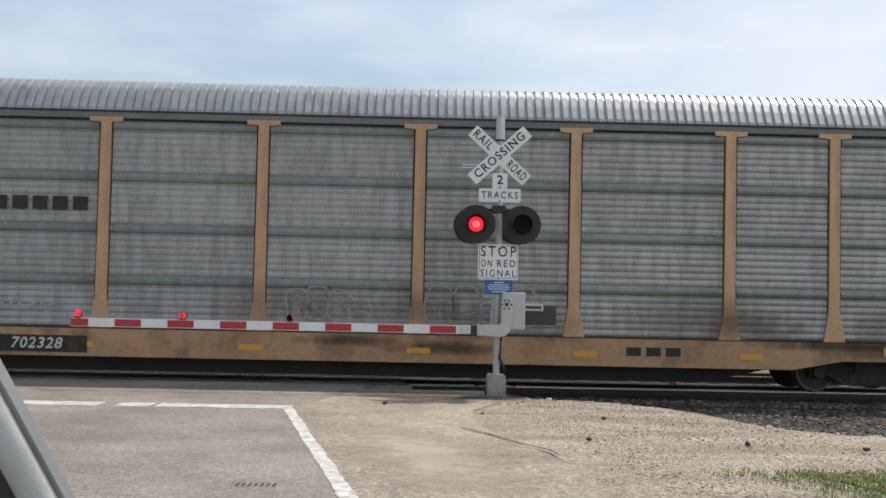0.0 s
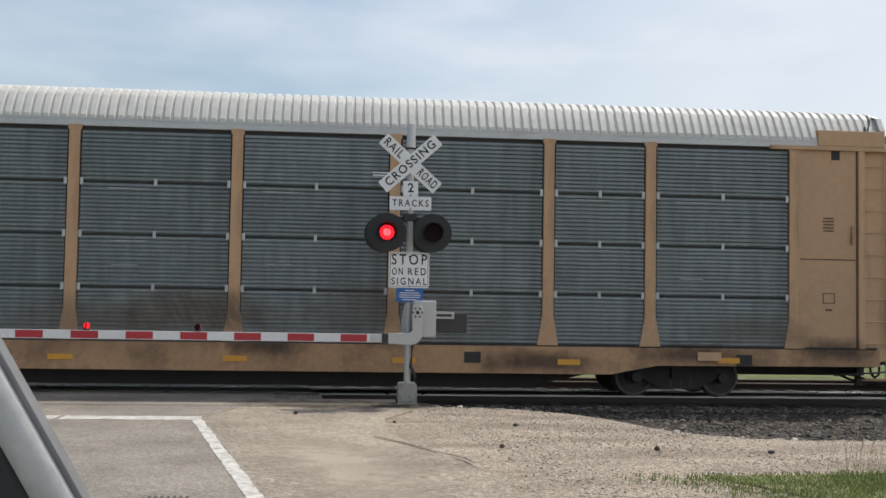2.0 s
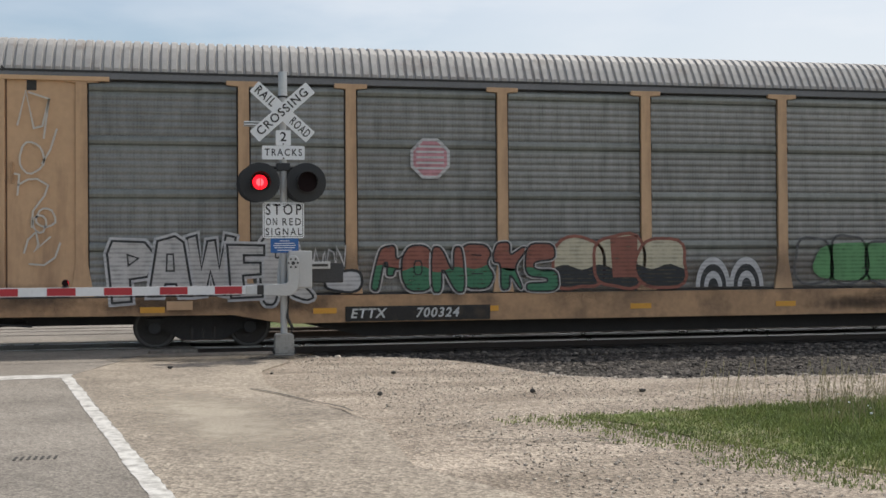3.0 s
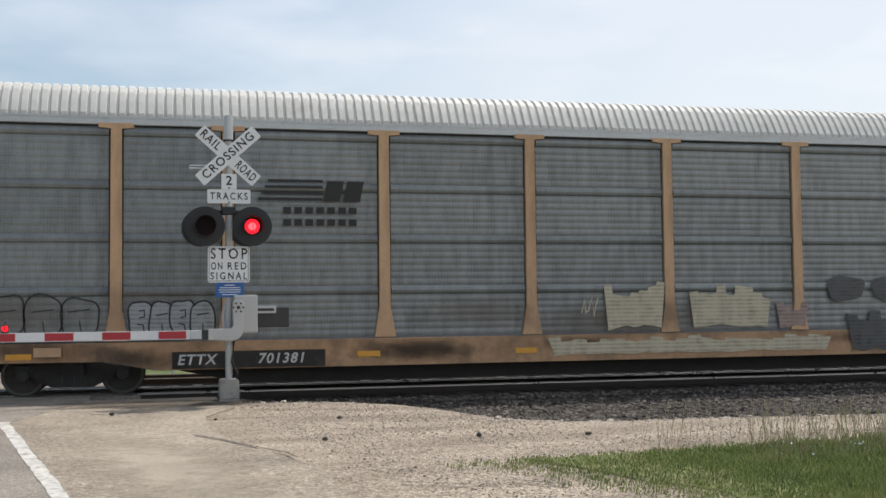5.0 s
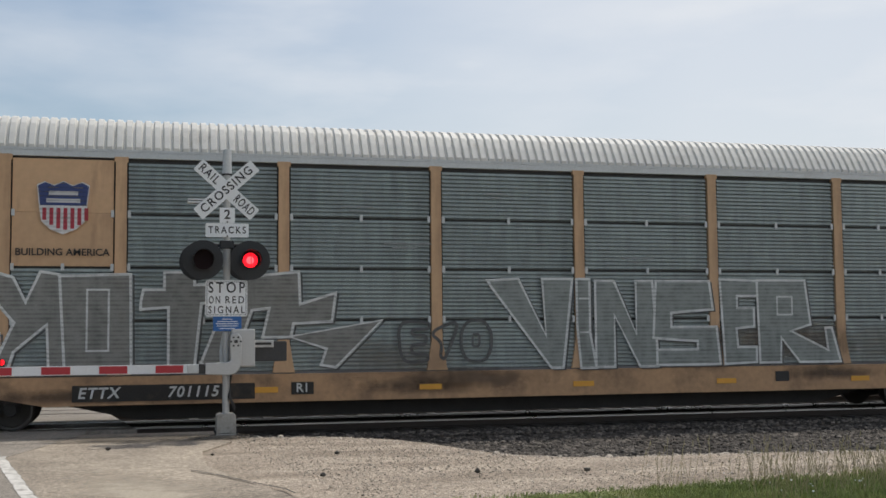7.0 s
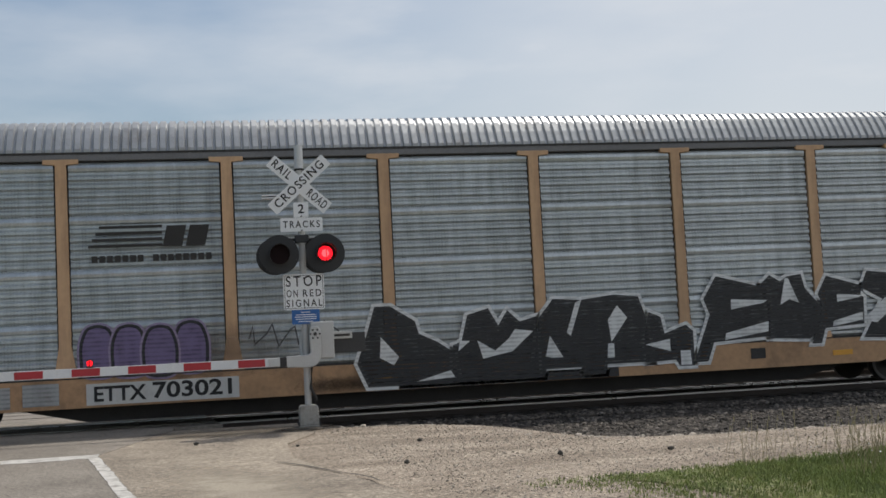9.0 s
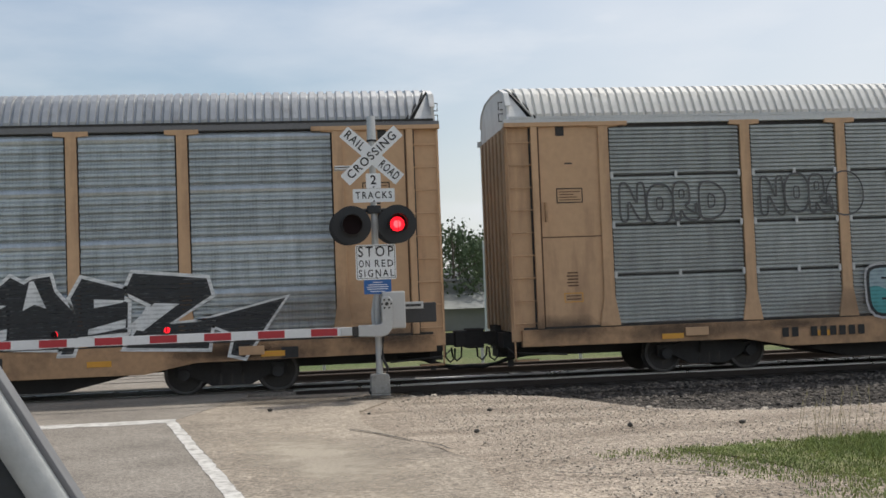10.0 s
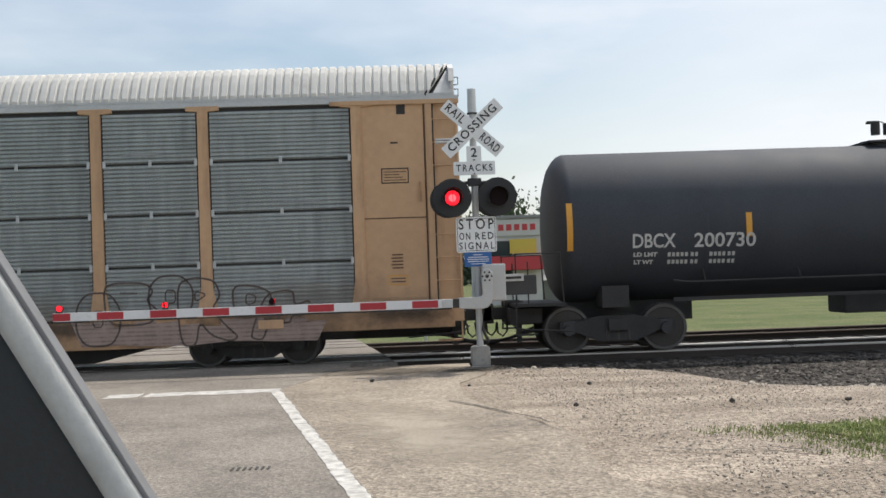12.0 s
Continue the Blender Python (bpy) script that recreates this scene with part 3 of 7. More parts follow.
def scatter(name, spots, material, label, seed, sizes):
    """Many small stones as one mesh."""
    rnd = random.Random(seed)
    verts, faces = [], []
    t = (1 + 5 ** 0.5) / 2
    ico = [Vector(v).normalized() for v in ((-1, t, 0), (1, t, 0), (-1, -t, 0), (1, -t, 0), (0, -1, t), (0, 1, t), (0, -1, -t), (0, 1, -t), (t, 0, -1), (t, 0, 1), (-t, 0, -1), (-t, 0, 1))]
    tri = ((0, 11, 5), (0, 5, 1), (0, 1, 7), (0, 7, 10), (0, 10, 11), (1, 5, 9), (5, 11, 4), (11, 10, 2), (10, 7, 6), (7, 1, 8), (3, 9, 4), (3, 4, 2), (3, 2, 6), (3, 6, 8), (3, 8, 9), (4, 9, 5), (2, 4, 11), (6, 2, 10), (8, 6, 7), (9, 8, 1))
    for x, y, z in spots:
        s = rnd.uniform(*sizes) * (1.0 if rnd.random() < 0.9 else 1.6)
        turn = Euler((rnd.uniform(0, 6), rnd.uniform(0, 6), rnd.uniform(0, 6))).to_matrix()
        base = len(verts)
        for v in ico:
            p = turn @ (v * rnd.uniform(0.65, 1.2)) * s
            verts.append((x + p.x, y + p.y, z + 0.7 * p.z + 0.25 * s))
        faces += [tuple(base + k for k in f) for f in tri]
    me = bpy.data.meshes.new(name)
    me.from_pydata(verts, [], faces)
    return tagged(piece(name, me, material), label, "", "", "stuff")


def edge_y(x):
    for (x0, y0), (x1, y1) in zip(EDGE, EDGE[1:]):
        if x0 <= x <= x1:
            return y0 + (y1 - y0) * (x - x0) / (x1 - x0)
    return -6.5


def build_stones():
    rnd = random.Random(2)
    spots = []
    while len(spots) < 16000:
        x, y = rnd.uniform(-1.2, 24) , rnd.uniform(-6.2, 2.1)
        if x < 0.2 and y < 0.7:
            continue
        if y > edge_y(x) + 0.12:
            spots.append((x, y, -0.225 if y < 1 else -0.19))
    scatter("ballast_stones", spots, M_STONE, "loose dark grey crushed ballast stones", 3, (0.018, 0.042))
    spots = []
    while len(spots) < 17000:
        x, y = rnd.uniform(-0.2, 12), rnd.uniform(-15, -0.4)
        if y < edge_y(x) - 0.02 and (x > 0.5 - 0.1 * (y + 6) or rnd.random() < 0.15):
            spots.append((x, y, 0.0))
    scatter("pebbles", spots, M_PEBBLE, "scattered pale pebbles on the gravel", 5, (0.005, 0.013))
    spots = []
    while len(spots) < 3800:
        x, y = rnd.uniform(-0.4, 12), rnd.uniform(-15, -0.4)
        if y < edge_y(x) - 0.02 and (x > 0.4 - 0.1 * (y + 6) or rnd.random() < 0.12):
            spots.append((x, y, 0.0))
    scatter("dark_pebbles", spots, M_GREYPEBBLE, "scattered grey brown pebbles on the gravel", 15, (0.003, 0.010))
    spots = [(rnd.uniform(x - 0.5, x + 0.3), edge_y(x) + rnd.uniform(-0.1, 0.25), -0.02) for x in [rnd.uniform(0.3, 16) for _ in range(1400)]]
    scatter("rim_stones", [(x, y, z - 0.1 * max(0, y - edge_y(x)) * 4) for x, y, z in spots], M_PEBBLE, "pale stones along the crumbling gravel rim", 6, (0.015, 0.04))
    for x, y, s in ((-1.765, -1.96, 0.045), (3.6, -6.5, 0.05), (0.65, -6.0, 0.04), (2.4, -6.15, 0.04), (1.2, -3.6, 0.045), (-0.4, -3.2, 0.03)):
        bm = rock_mesh("stone", int(x * 100) + 900, s)
        tagged(part("stone", bm, M_TAR, loc=(x, y, 0.02 + 0.4 * s)), "small dark stone lying on the pavement", "stone", "loose stones")


RAIL_PROFILE = ((-0.07, -0.165), (0.07, -0.165), (0.07, -0.15), (0.015, -0.13), (0.012, -0.045), (0.036, -0.035), (0.036, -0.012), (0.024, 0.0), (-0.024, 0.0), (-0.036, -0.012), (-0.036, -0.035), (-0.012, -0.045), (-0.015, -0.13), (-0.07, -0.15))


def build_track():
    for y0 in (3.4, 7.7):
        for s in (-0.75, 0.75):
            bm = bmesh.new()
            a = [bm.verts.new((-75, y0 + s + y, z)) for y, z in RAIL_PROFILE]
            b = [bm.verts.new((75, y0 + s + y, z)) for y, z in RAIL_PROFILE]
            n = len(a)
            for k in range(n):
                f = bm.faces.new((a[k], b[k], b[(k + 1) % n], a[(k + 1) % n]))
                f.material_index = 0 if 7 <= k <= 9 else 1
            bmesh.ops.recalc_face_normals(bm, faces=bm.faces)
            rail = part("rail", bm, M_RAIL if y0 < 5 else M_OLDRAIL)
            rail.data.materials.append(M_RAILWEB)
            tagged(rail, "worn steel rail with a bright running edge" if y0 < 5 else "dull brown steel rail of the second track", "", "", "structure")
        bm = box(-0.11, 0.11, -1.3, 1.3, -0.32, -0.155, bevel=0.012)
        me = bpy.data.meshes.new("tie")
        bm.to_mesh(me)
        bm.free()
        deck = thing("track_ties", (0, y0, 0), "weathered timber ties carrying the rails", "", "", "structure")
        for k in range(120):
            x = -32 + 0.53 * k
            if -14.6 < x < -1.3:
                continue
            piece("tie", me, M_TIE, deck, loc=(x, 0, random.uniform(-0.006, 0.006)))


build_ground()
build_pad()
build_road()
build_drifts()
build_stones()
build_track()

# ---- freight cars ----
LB, POSTS = 27.45, (1.93, 4.70, 6.62, 9.46, 12.30, 15.15, 17.99, 20.83, 22.75, 25.52)
Z0, ZTOP, ROWS = 0.97, 4.70, 4
PITCH = (ZTOP - Z0) / ROWS
NEAR = -1.5
SHARED = {}


def panel_mesh(width, ribs, raised):
    """A ribbed sheet, width wide and one row high, its ribs running along it. Origin at its lower middle, facing -y."""
    key = ("panel", round(width, 2), ribs, raised)
    if key in SHARED:
        return SHARED[key].copy()
    bm = bmesh.new()
    plain = ribs < 10          # perforated sheets: no dark joint, a broad raised band along the top
    h = PITCH - (0.004 if plain else 0.042)
    p = (h - 0.19 if plain else h) / ribs
    prof = []
    for k in range(ribs):
        z = k * p
        prof += [(z + 0.04 * p, 0.0), (z + 0.30 * p, -raised), (z + 0.62 * p, -raised), (z + (0.88 if plain else 0.74) * p, 0.0)]
    if plain:
        prof += [(h - 0.17, 0.0), (h - 0.14, -0.03), (h - 0.09, -0.042), (h - 0.04, -0.03)]
    prof = [(0.0, 0.0)] + prof + [(h, 0.0)]
    a = [bm.verts.new((-width / 2, y, z)) for z, y in prof]
    b = [bm.verts.new((width / 2, y, z)) for z, y in prof]
    for k in range(len(prof) - 1):
        bm.faces.new((a[k], b[k], b[k + 1], a[k + 1]))
    # returned edges give the sheet its thickness
    lo, hi = [bm.verts.new((x, 0.02, z)) for x in (-width / 2, width / 2) for z in (0.0,)], [bm.verts.new((x, 0.02, h)) for x in (-width / 2, width / 2)]
    bm.faces.new((a[0], lo[0], lo[1], b[0]))
    bm.faces.new((a[-1], b[-1], hi[1], hi[0]))
    bmesh.ops.recalc_face_normals(bm, faces=bm.faces)
    me = bpy.data.meshes.new("panel")
    bm.to_mesh(me)
    bm.free()
    SHARED[key] = me
    return me.copy()


ROOF = ((-1.52, 4.84), (-1.5, 4.92), (-1.37, 5.13), (-1.22, 5.33), (-1.08, 5.44), (-0.9, 5.49), (-0.5, 5.53), (-0.2, 5.54), (0.2, 5.54), (0.5, 5.53), (0.9, 5.49), (1.08, 5.44), (1.22, 5.33), (1.37, 5.13), (1.5, 4.92), (1.52, 4.84))


def slant(z):
    """How far in from the end the ribbed roof stops, by height: it is cut on the slant."""
    return 0.46 * (5.54 - z) / 0.70


def roof_mesh(x0, x1, period=0.162, deep=0.042):
    bm = bmesh.new()
    xs = []
    n = int((x1 - x0) / period)
    p = (x1 - x0) / n
    for k in range(n):
        x = x0 + k * p
        xs += [(x, 0), (x + 0.12 * p, 0), (x + 0.26 * p, 1), (x + 0.82 * p, 1), (x + 0.94 * p, 0)]
    xs.append((x1, 0))
    rows = []
    for x, up in xs:
        row = []
        for i, (y, z) in enumerate(ROOF):
            a, b = ROOF[max(i - 1, 0)], ROOF[min(i + 1, len(ROOF) - 1)]
            nn = Vector((-(b[1] - a[1]), b[0] - a[0])).normalized()
            k = deep * up * (1 if 0 < i < len(ROOF) - 1 else 0.4)
            e = slant(z)
            row.append(bm.verts.new((min(max(x, x0 + e), x1 - e), y + nn.x * k, z + nn.y * k)))
        rows.append(row)
    for a, b in zip(rows, rows[1:]):
        for k in range(len(ROOF) - 1):
            bm.faces.new((a[k], b[k], b[k + 1], a[k + 1]))
    bmesh.ops.dissolve_degenerate(bm, edges=bm.edges, dist=1e-5)
    bmesh.ops.recalc_face_normals(bm, faces=bm.faces)
    if sum(f.normal.z for f in bm.faces) < 0:
        bmesh.ops.reverse_faces(bm, faces=bm.faces)
    return bm


SPINNING = []   # every wheelset with its rolling radius
WHEEL = {}


def wheelset(parent, x, r):
    """Two wheels on an axle, which turn as one."""
    if r not in WHEEL:
        bm = bmesh.new()
        for s in (-1, 1):
            cyl((0, s * 0.69, 0), (0, s * 0.82, 0), r, n=28, bm=bm)
            cyl((0, s * 0.67, 0), (0, s * 0.70, 0), r + 0.025, n=28, bm=bm)
            cyl((0, s * 0.80, 0), (0, s * 0.86, 0), 0.11, n=14, bm=bm)
            for k in range(4):
                a = math.pi / 4 + k * math.pi / 2
                c = Vector((math.cos(a) * r * 0.55, s * 0.825, math.sin(a) * r * 0.55))
                cyl(c - Vector((0, 0.008, 0)), c + Vector((0, 0.008, 0)), 0.045, n=8, bm=bm)
        cyl((0, -0.95, 0), (0, 0.95, 0), 0.07, n=12, bm=bm)
        for s in (-1, 1):   # rim standing proud of the plate
            rings = [[bm.verts.new((q * math.cos(2 * math.pi * k / 28), s * y, q * math.sin(2 * math.pi * k / 28))) for k in range(28)] for q, y in ((r * 0.83, 0.821), (r * 0.86, 0.835), (r * 0.985, 0.835))]
            for a, b in zip(rings, rings[1:]):
                for k in range(28):
                    bm.faces.new((a[k], a[(k + 1) % 28], b[(k + 1) % 28], b[k]))
        for f in bm.faces:
            if len(f.verts) == 4 and (f.calc_center_median().xz.length > r * 0.9):
                f.material_index = 1
        me = bpy.data.meshes.new("wheelset")
        bm.to_mesh(me)
        bm.free()
        me.materials.append(M_WHEEL)
        me.materials.append(M_WHEELRIM)
        WHEEL[r] = me
    ob = piece("wheelset", WHEEL[r], M_WHEEL, parent, "dark oily steel wheels on an axle", (x, 0, r))
    SPINNING.append((ob, x, r))
    return ob


def truck(car, x, r, base):
    """A two-axle truck: side frames, bolster, springs, wheelsets."""
    h = base / 2
    prof = [(-h - 0.17, r - 0.04), (-h - 0.17, r + 0.15), (-h + 0.17, r + 0.16), (-0.34, r + 0.26), (0.34, r + 0.26), (h - 0.17, r + 0.16), (h + 0.17, r + 0.15), (h + 0.17, r - 0.04), (h - 0.14, r - 0.04), (0.36, r - 0.22), (-0.36, r - 0.22), (-h + 0.14, r - 0.04)]
    bm = prism(prof, -1.02, -0.90)
    prism(prof, 0.90, 1.02, bm)
    box(-0.18, 0.18, -1.1, 1.1, r - 0.02, r + 0.2, bm)
    me_ob = part("truck", bm, M_DARK, car, "black cast steel truck frame", (x, 0, 0))
    for dx in (-0.2, 0.0, 0.2):
        part("spring", cyl((dx, -0.97, r - 0.2), (dx, -0.97, r), 0.06, n=10), M_WHEEL, me_ob)
    for sx in (-h, h):
        bm = cyl((sx, -1.09, r), (sx, -0.93, r), 0.105, 0.12, n=16, bm=box(sx - 0.12, sx + 0.12, -1.03, -0.93, r + 0.06, r + 0.17, bevel=0.02))
        part("bearing_box", bm, M_GREYIRON, me_ob)
        wheelset(me_ob, sx, r)
    return me_ob


def coupler(car, x, s):
    bm = box(x, x + s * 0.30, -0.12, 0.12, 0.66, 0.90)
    box(x + s * 0.28, x + s * 0.56, -0.17, 0.17, 0.62, 0.94, bm, 0.03)
    box(x - s * 0.3, x + s * 0.02, -0.3, 0.3, 0.58, 1.0, bm, 0.02)
    part("coupler", bm, M_DARK, car, "black knuckle coupler")
    bm = tube([(x - s * 0.9, -0.7, 0.50), (x - s * 0.35, -0.62, 0.42), (x + s * 0.05, -0.45, 0.30), (x + s * 0.35, -0.32, 0.24), (x + s * 0.58, -0.3, 0.27)], 0.028)
    part("air_hose", bm, M_HOSE, car, "black rubber air hose")
    bm = tube([(x + s * 0.02, -1.35, 0.62), (x - s * 0.1, -1.4, 0.52), (x - s * 1.1, -1.42, 0.45)], 0.016)
    part("uncoupling_lever", bm, M_DARK, car)
    bm = tube([(x - s * 0.55, 0.1, 0.48), (x - s * 0.1, 0.05, 0.3), (x + s * 0.25, 0.0, 0.2), (x + s * 0.6, -0.02, 0.22)], 0.024)
    part("signal_hose", bm, M_HOSE, car)
    bm = box(x - s * 0.2 - 0.05, x - s * 0.2 + 0.05, -0.55, -0.45, 0.22, 0.62)
    part("pipe_bracket", bm, M_DARK, car)
    for y, d in ((-0.55, 0.12), (-0.2, 0.3)):
        bm = tube([(x + s * (d - 0.1), y, 0.62), (x + s * (d - 0.08), y, 0.45), (x + s * d, y, 0.36), (x + s * (d + 0.09), y, 0.43), (x + s * (d + 0.1), y, 0.62)], 0.02, 6)
        part("hanging_hose", bm, M_HOSE, car)
    part("draft_cover", box(min(x, x - s * 0.6), max(x, x - s * 0.6), -0.9, 0.9, 0.60, 0.88), M_DARK, car)


def autorack(label, left, look_of):
    car = thing("autorack_car", (left, 3.4, 0), label, "rail car", "freight train cars")
    panel, roof_material, ribs, clips = look_of["panel"], look_of["roof"], look_of["ribs"], look_of["clips"]
    # frame under the deck
    prof = [(0.25, 0.62), (0.25, 0.93), (LB - 0.25, 0.93), (LB - 0.25, 0.62), (22.9, 0.60), (22.0, 0.43), (5.4, 0.43), (4.5, 0.60)]
    part("side_sill", prism(prof, NEAR - 0.03, NEAR + 0.10, bevel=0.006), M_SILL, car, "grimy tan side sill")
    part("side_sill", prism(prof, -NEAR - 0.10, -NEAR + 0.03), M_SILL, car, "grimy tan side sill")
    part("underframe", box(0.3, LB - 0.3, -1.38, 1.38, 0.60, 0.90), M_DARK, car, "black underframe")
    part("centre_sill", box(0.0, LB, -0.35, 0.35, 0.40, 0.62), M_DARK, car)
    belly = [(4.9, 0.61), (5.6, 0.44), (6.9, 0.15), (LB - 6.9, 0.15), (LB - 5.6, 0.44), (LB - 4.9, 0.61)]
    part("fishbelly", prism(belly, -0.95, 0.95), M_DARK, car, "black fishbelly frame between the trucks")
    part("rub_rail", box(0.3, LB - 0.3, NEAR - 0.012, NEAR + 0.06, 0.932, 0.975), look_of.get("rub", M_DARK), car)
    # added black core: its colour stands for the shade beside posts and between sheets
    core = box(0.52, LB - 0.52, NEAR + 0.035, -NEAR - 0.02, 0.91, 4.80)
    part("inner_wall", core, M_DARK, car, "black core that puts shade in the gaps between sheets and posts")
    part("far_side", box(0.3, LB - 0.3, -NEAR - 0.018, -NEAR, 0.95, 4.80), panel, car, "ribbed grey far side")
    part("top_chord", box(0.05, LB - 0.05, NEAR - 0.035, NEAR + 0.09, 4.735, 4.845, bevel=0.01), look_of.get("chord", M_TAN), car)
    part("top_chord", box(0.05, LB - 0.05, -NEAR - 0.09, -NEAR + 0.035, 4.735, 4.845), look_of.get("chord", M_TAN), car)
    # posts, flared at the foot, bracketed at the head
    key = ("post", look_of["bracket"])
    if key not in SHARED:
        w, b = 0.095, 0.30 if look_of["bracket"] else 0.12
        pts = [(-0.20, 0.95), (0.20, 0.95), (0.17, 1.12), (w + 0.01, 1.50), (w, 4.66), (b, 4.68), (b, 4.76), (-b, 4.76), (-b, 4.68), (-w, 4.66), (-w - 0.01, 1.50), (-0.17, 1.12)]
        bm = prism(pts, NEAR - 0.045, NEAR + 0.03, bevel=0.006)
        SHARED[key] = bpy.data.meshes.new("post")
        bm.to_mesh(SHARED[key])
        bm.free()
    for x in POSTS:
        piece("post", SHARED[key], M_TAN, car, loc=(x, 0, 0))
    # side sheets, bay by bay
    tan_rows = look_of.get("tan", ())
    for i, (xa, xb) in enumerate(zip(POSTS, POSTS[1:])):
        for r in range(ROWS):
            me = panel_mesh(xb - xa - 0.25, ribs, look_of.get("raised", 0.013) if ribs < 10 else 0.042)
            flat = (i, r) in tan_rows
            if flat:
                bm = box(-(xb - xa - 0.25) / 2, (xb - xa - 0.25) / 2, -0.02, 0.02, 0.0, PITCH - 0.004)
                me = bpy.data.meshes.new("panel")
                bm.to_mesh(me)
                bm.free()
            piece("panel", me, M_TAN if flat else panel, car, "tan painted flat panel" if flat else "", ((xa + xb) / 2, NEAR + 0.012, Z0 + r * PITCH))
        if clips:
            if "clip" not in SHARED:
                bm = box(-0.028, 0.028, -0.03, 0.0, -0.06, 0.06, bevel=0.006)
                SHARED["clip"] = bpy.data.meshes.new("clip")
                bm.to_mesh(SHARED["clip"])
                bm.free()
            for r in range(1, ROWS):
                for x in (xa + 0.14, (xa + xb) / 2, xb - 0.14):
                    piece("clip", SHARED["clip"], M_GALV, car, loc=(x, NEAR - 0.008, Z0 + r * PITCH - 0.015))
    # ends: tan side sheet, recessed corner with ladder rungs, end doors
    for s, x0 in ((1, 0.05), (-1, LB - 0.05)):
        def bx(a, b, *rest, **k):
            a, b = x0 + s * a, x0 + s * b
            return box(min(a, b), max(a, b), *rest, **k)
        part("end_sheet", bx(0.52, 1.83, NEAR - 0.004, NEAR + 0.05, 0.95, 4.73, bevel=0.006), M_TAN, car, "tan end side sheet")
        part("stiffener", bx(0.50, 0.62, NEAR - 0.05, NEAR + 0.02, 0.95, 4.73, bevel=0.008), M_TAN, car)
        part("corner_sheet", bx(0.02, 0.50, NEAR + 0.06, NEAR + 0.10, 0.72, 4.72), M_TAN, car, "tan recessed corner sheet")
        bm = bmesh.new()
        cyl((x0 + s * 0.06, NEAR + 0.01, 0.95), (x0 + s * 0.06, NEAR + 0.01, 4.7), 0.016, n=6, bm=bm)
        part("ladder_rail", bm, M_TAN, car)
        for k in range(9):
            z = 1.05 + 0.42 * k
            part("rung", cyl((x0 + s * 0.05, NEAR + 0.005, z), (x0 + s * 0.5, NEAR + 0.005, z), 0.011, n=6), M_TAN, car)
        door = part("end_door", bx(0.06, 0.5, -1.40, 1.40, 0.9, 4.75), look_of.get("end", M_ENDSTAIN), car, "ribbed end doors, stained")
        if "door_rib" not in SHARED:
            bm = box(-0.03, 0.03, -0.09, 0.09, 0.92, 4.73, bevel=0.012)
            SHARED["door_rib"] = bpy.data.meshes.new("door_rib")
            bm.to_mesh(SHARED["door_rib"])
            bm.free()
        for k in range(7):
            piece("door_rib", SHARED["door_rib"], look_of.get("end", M_ENDSTAIN), door, "", (x0 + s * 0.05, -1.2 + 0.4 * k, 0))
        # squared white cap over the roof's end, cut on the slant; a black sheet makes the gap between it and the ribbed
        # roof dark
        g = [(-1.46, 4.75), (1.46, 4.75), (1.46, 5.10), (1.30, 5.36), (0.85, 5.51), (0, 5.55), (-0.85, 5.51), (-1.30, 5.36), (-1.46, 5.10)]
        bm = bmesh.new()
        xa, xb = x0 + s * 0.08, x0 + s * 0.13
        fa = [bm.verts.new((xa, y, z)) for y, z in g]
        fb = [bm.verts.new((xb, y, z)) for y, z in g]
        bm.faces.new(fa)
        bm.faces.new(fb[::-1])
        for k in range(len(g)):
            bm.faces.new((fa[k], fb[k], fb[(k + 1) % len(g)], fa[(k + 1) % len(g)]))
        bmesh.ops.recalc_face_normals(bm, faces=bm.faces)
        part("gable", bm, look_of.get("gable", M_ENDWHITE), car, "sheet gable closing the roof end")
        bm = bmesh.new()   # white shell that carries the roof's curve on to the end, short of the ribbed edge
        ra = [bm.verts.new((x0 + s * 0.07, y * 0.99, z - 0.012)) for y, z in ROOF]
        rb = [bm.verts.new((x0 + s * (0.10 + 0.86 * slant(z)), y * 0.99, z - 0.012)) for y, z in ROOF]
        for k in range(len(ROOF) - 1):
            bm.faces.new((ra[k], rb[k], rb[k + 1], ra[k + 1]))
        bmesh.ops.recalc_face_normals(bm, faces=bm.faces)
        bmesh.ops.solidify(bm, geom=bm.faces[:], thickness=0.012)
        part("cap_side", bm, look_of.get("gable", M_ENDWHITE), car)
        bm = bmesh.new()
        ra = [bm.verts.new((x0 + s * 0.06, y * 1.01, z + 0.012)) for y, z in g[2:]]
        rb = [bm.verts.new((x0 + s * 0.16, y * 1.01, z + 0.012)) for y, z in g[2:]]
        for k in range(len(ra) - 1):
            bm.faces.new((ra[k], rb[k], rb[k + 1], ra[k + 1]))
        bmesh.ops.recalc_face_normals(bm, faces=bm.faces)
        bmesh.ops.solidify(bm, geom=bm.faces[:], thickness=0.02)
        part("cap_top", bm, look_of.get("gable", M_ENDWHITE), car)
        bm = tube([(x0 + s * (0.15 + slant(z)), y * 1.005, z + 0.012) for y, z in ROOF], 0.026, 6)
        part("roof_rim", bm, M_DARK if look_of.get("dark_rim", True) else M_ENDWHITE, car)
        # black sheet added under the roof end, shade for the open gap
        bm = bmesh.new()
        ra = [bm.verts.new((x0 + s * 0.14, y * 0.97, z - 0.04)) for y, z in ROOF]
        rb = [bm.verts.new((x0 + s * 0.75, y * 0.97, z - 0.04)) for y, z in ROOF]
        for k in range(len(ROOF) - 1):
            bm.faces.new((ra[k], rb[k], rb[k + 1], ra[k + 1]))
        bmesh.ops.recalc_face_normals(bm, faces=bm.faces)
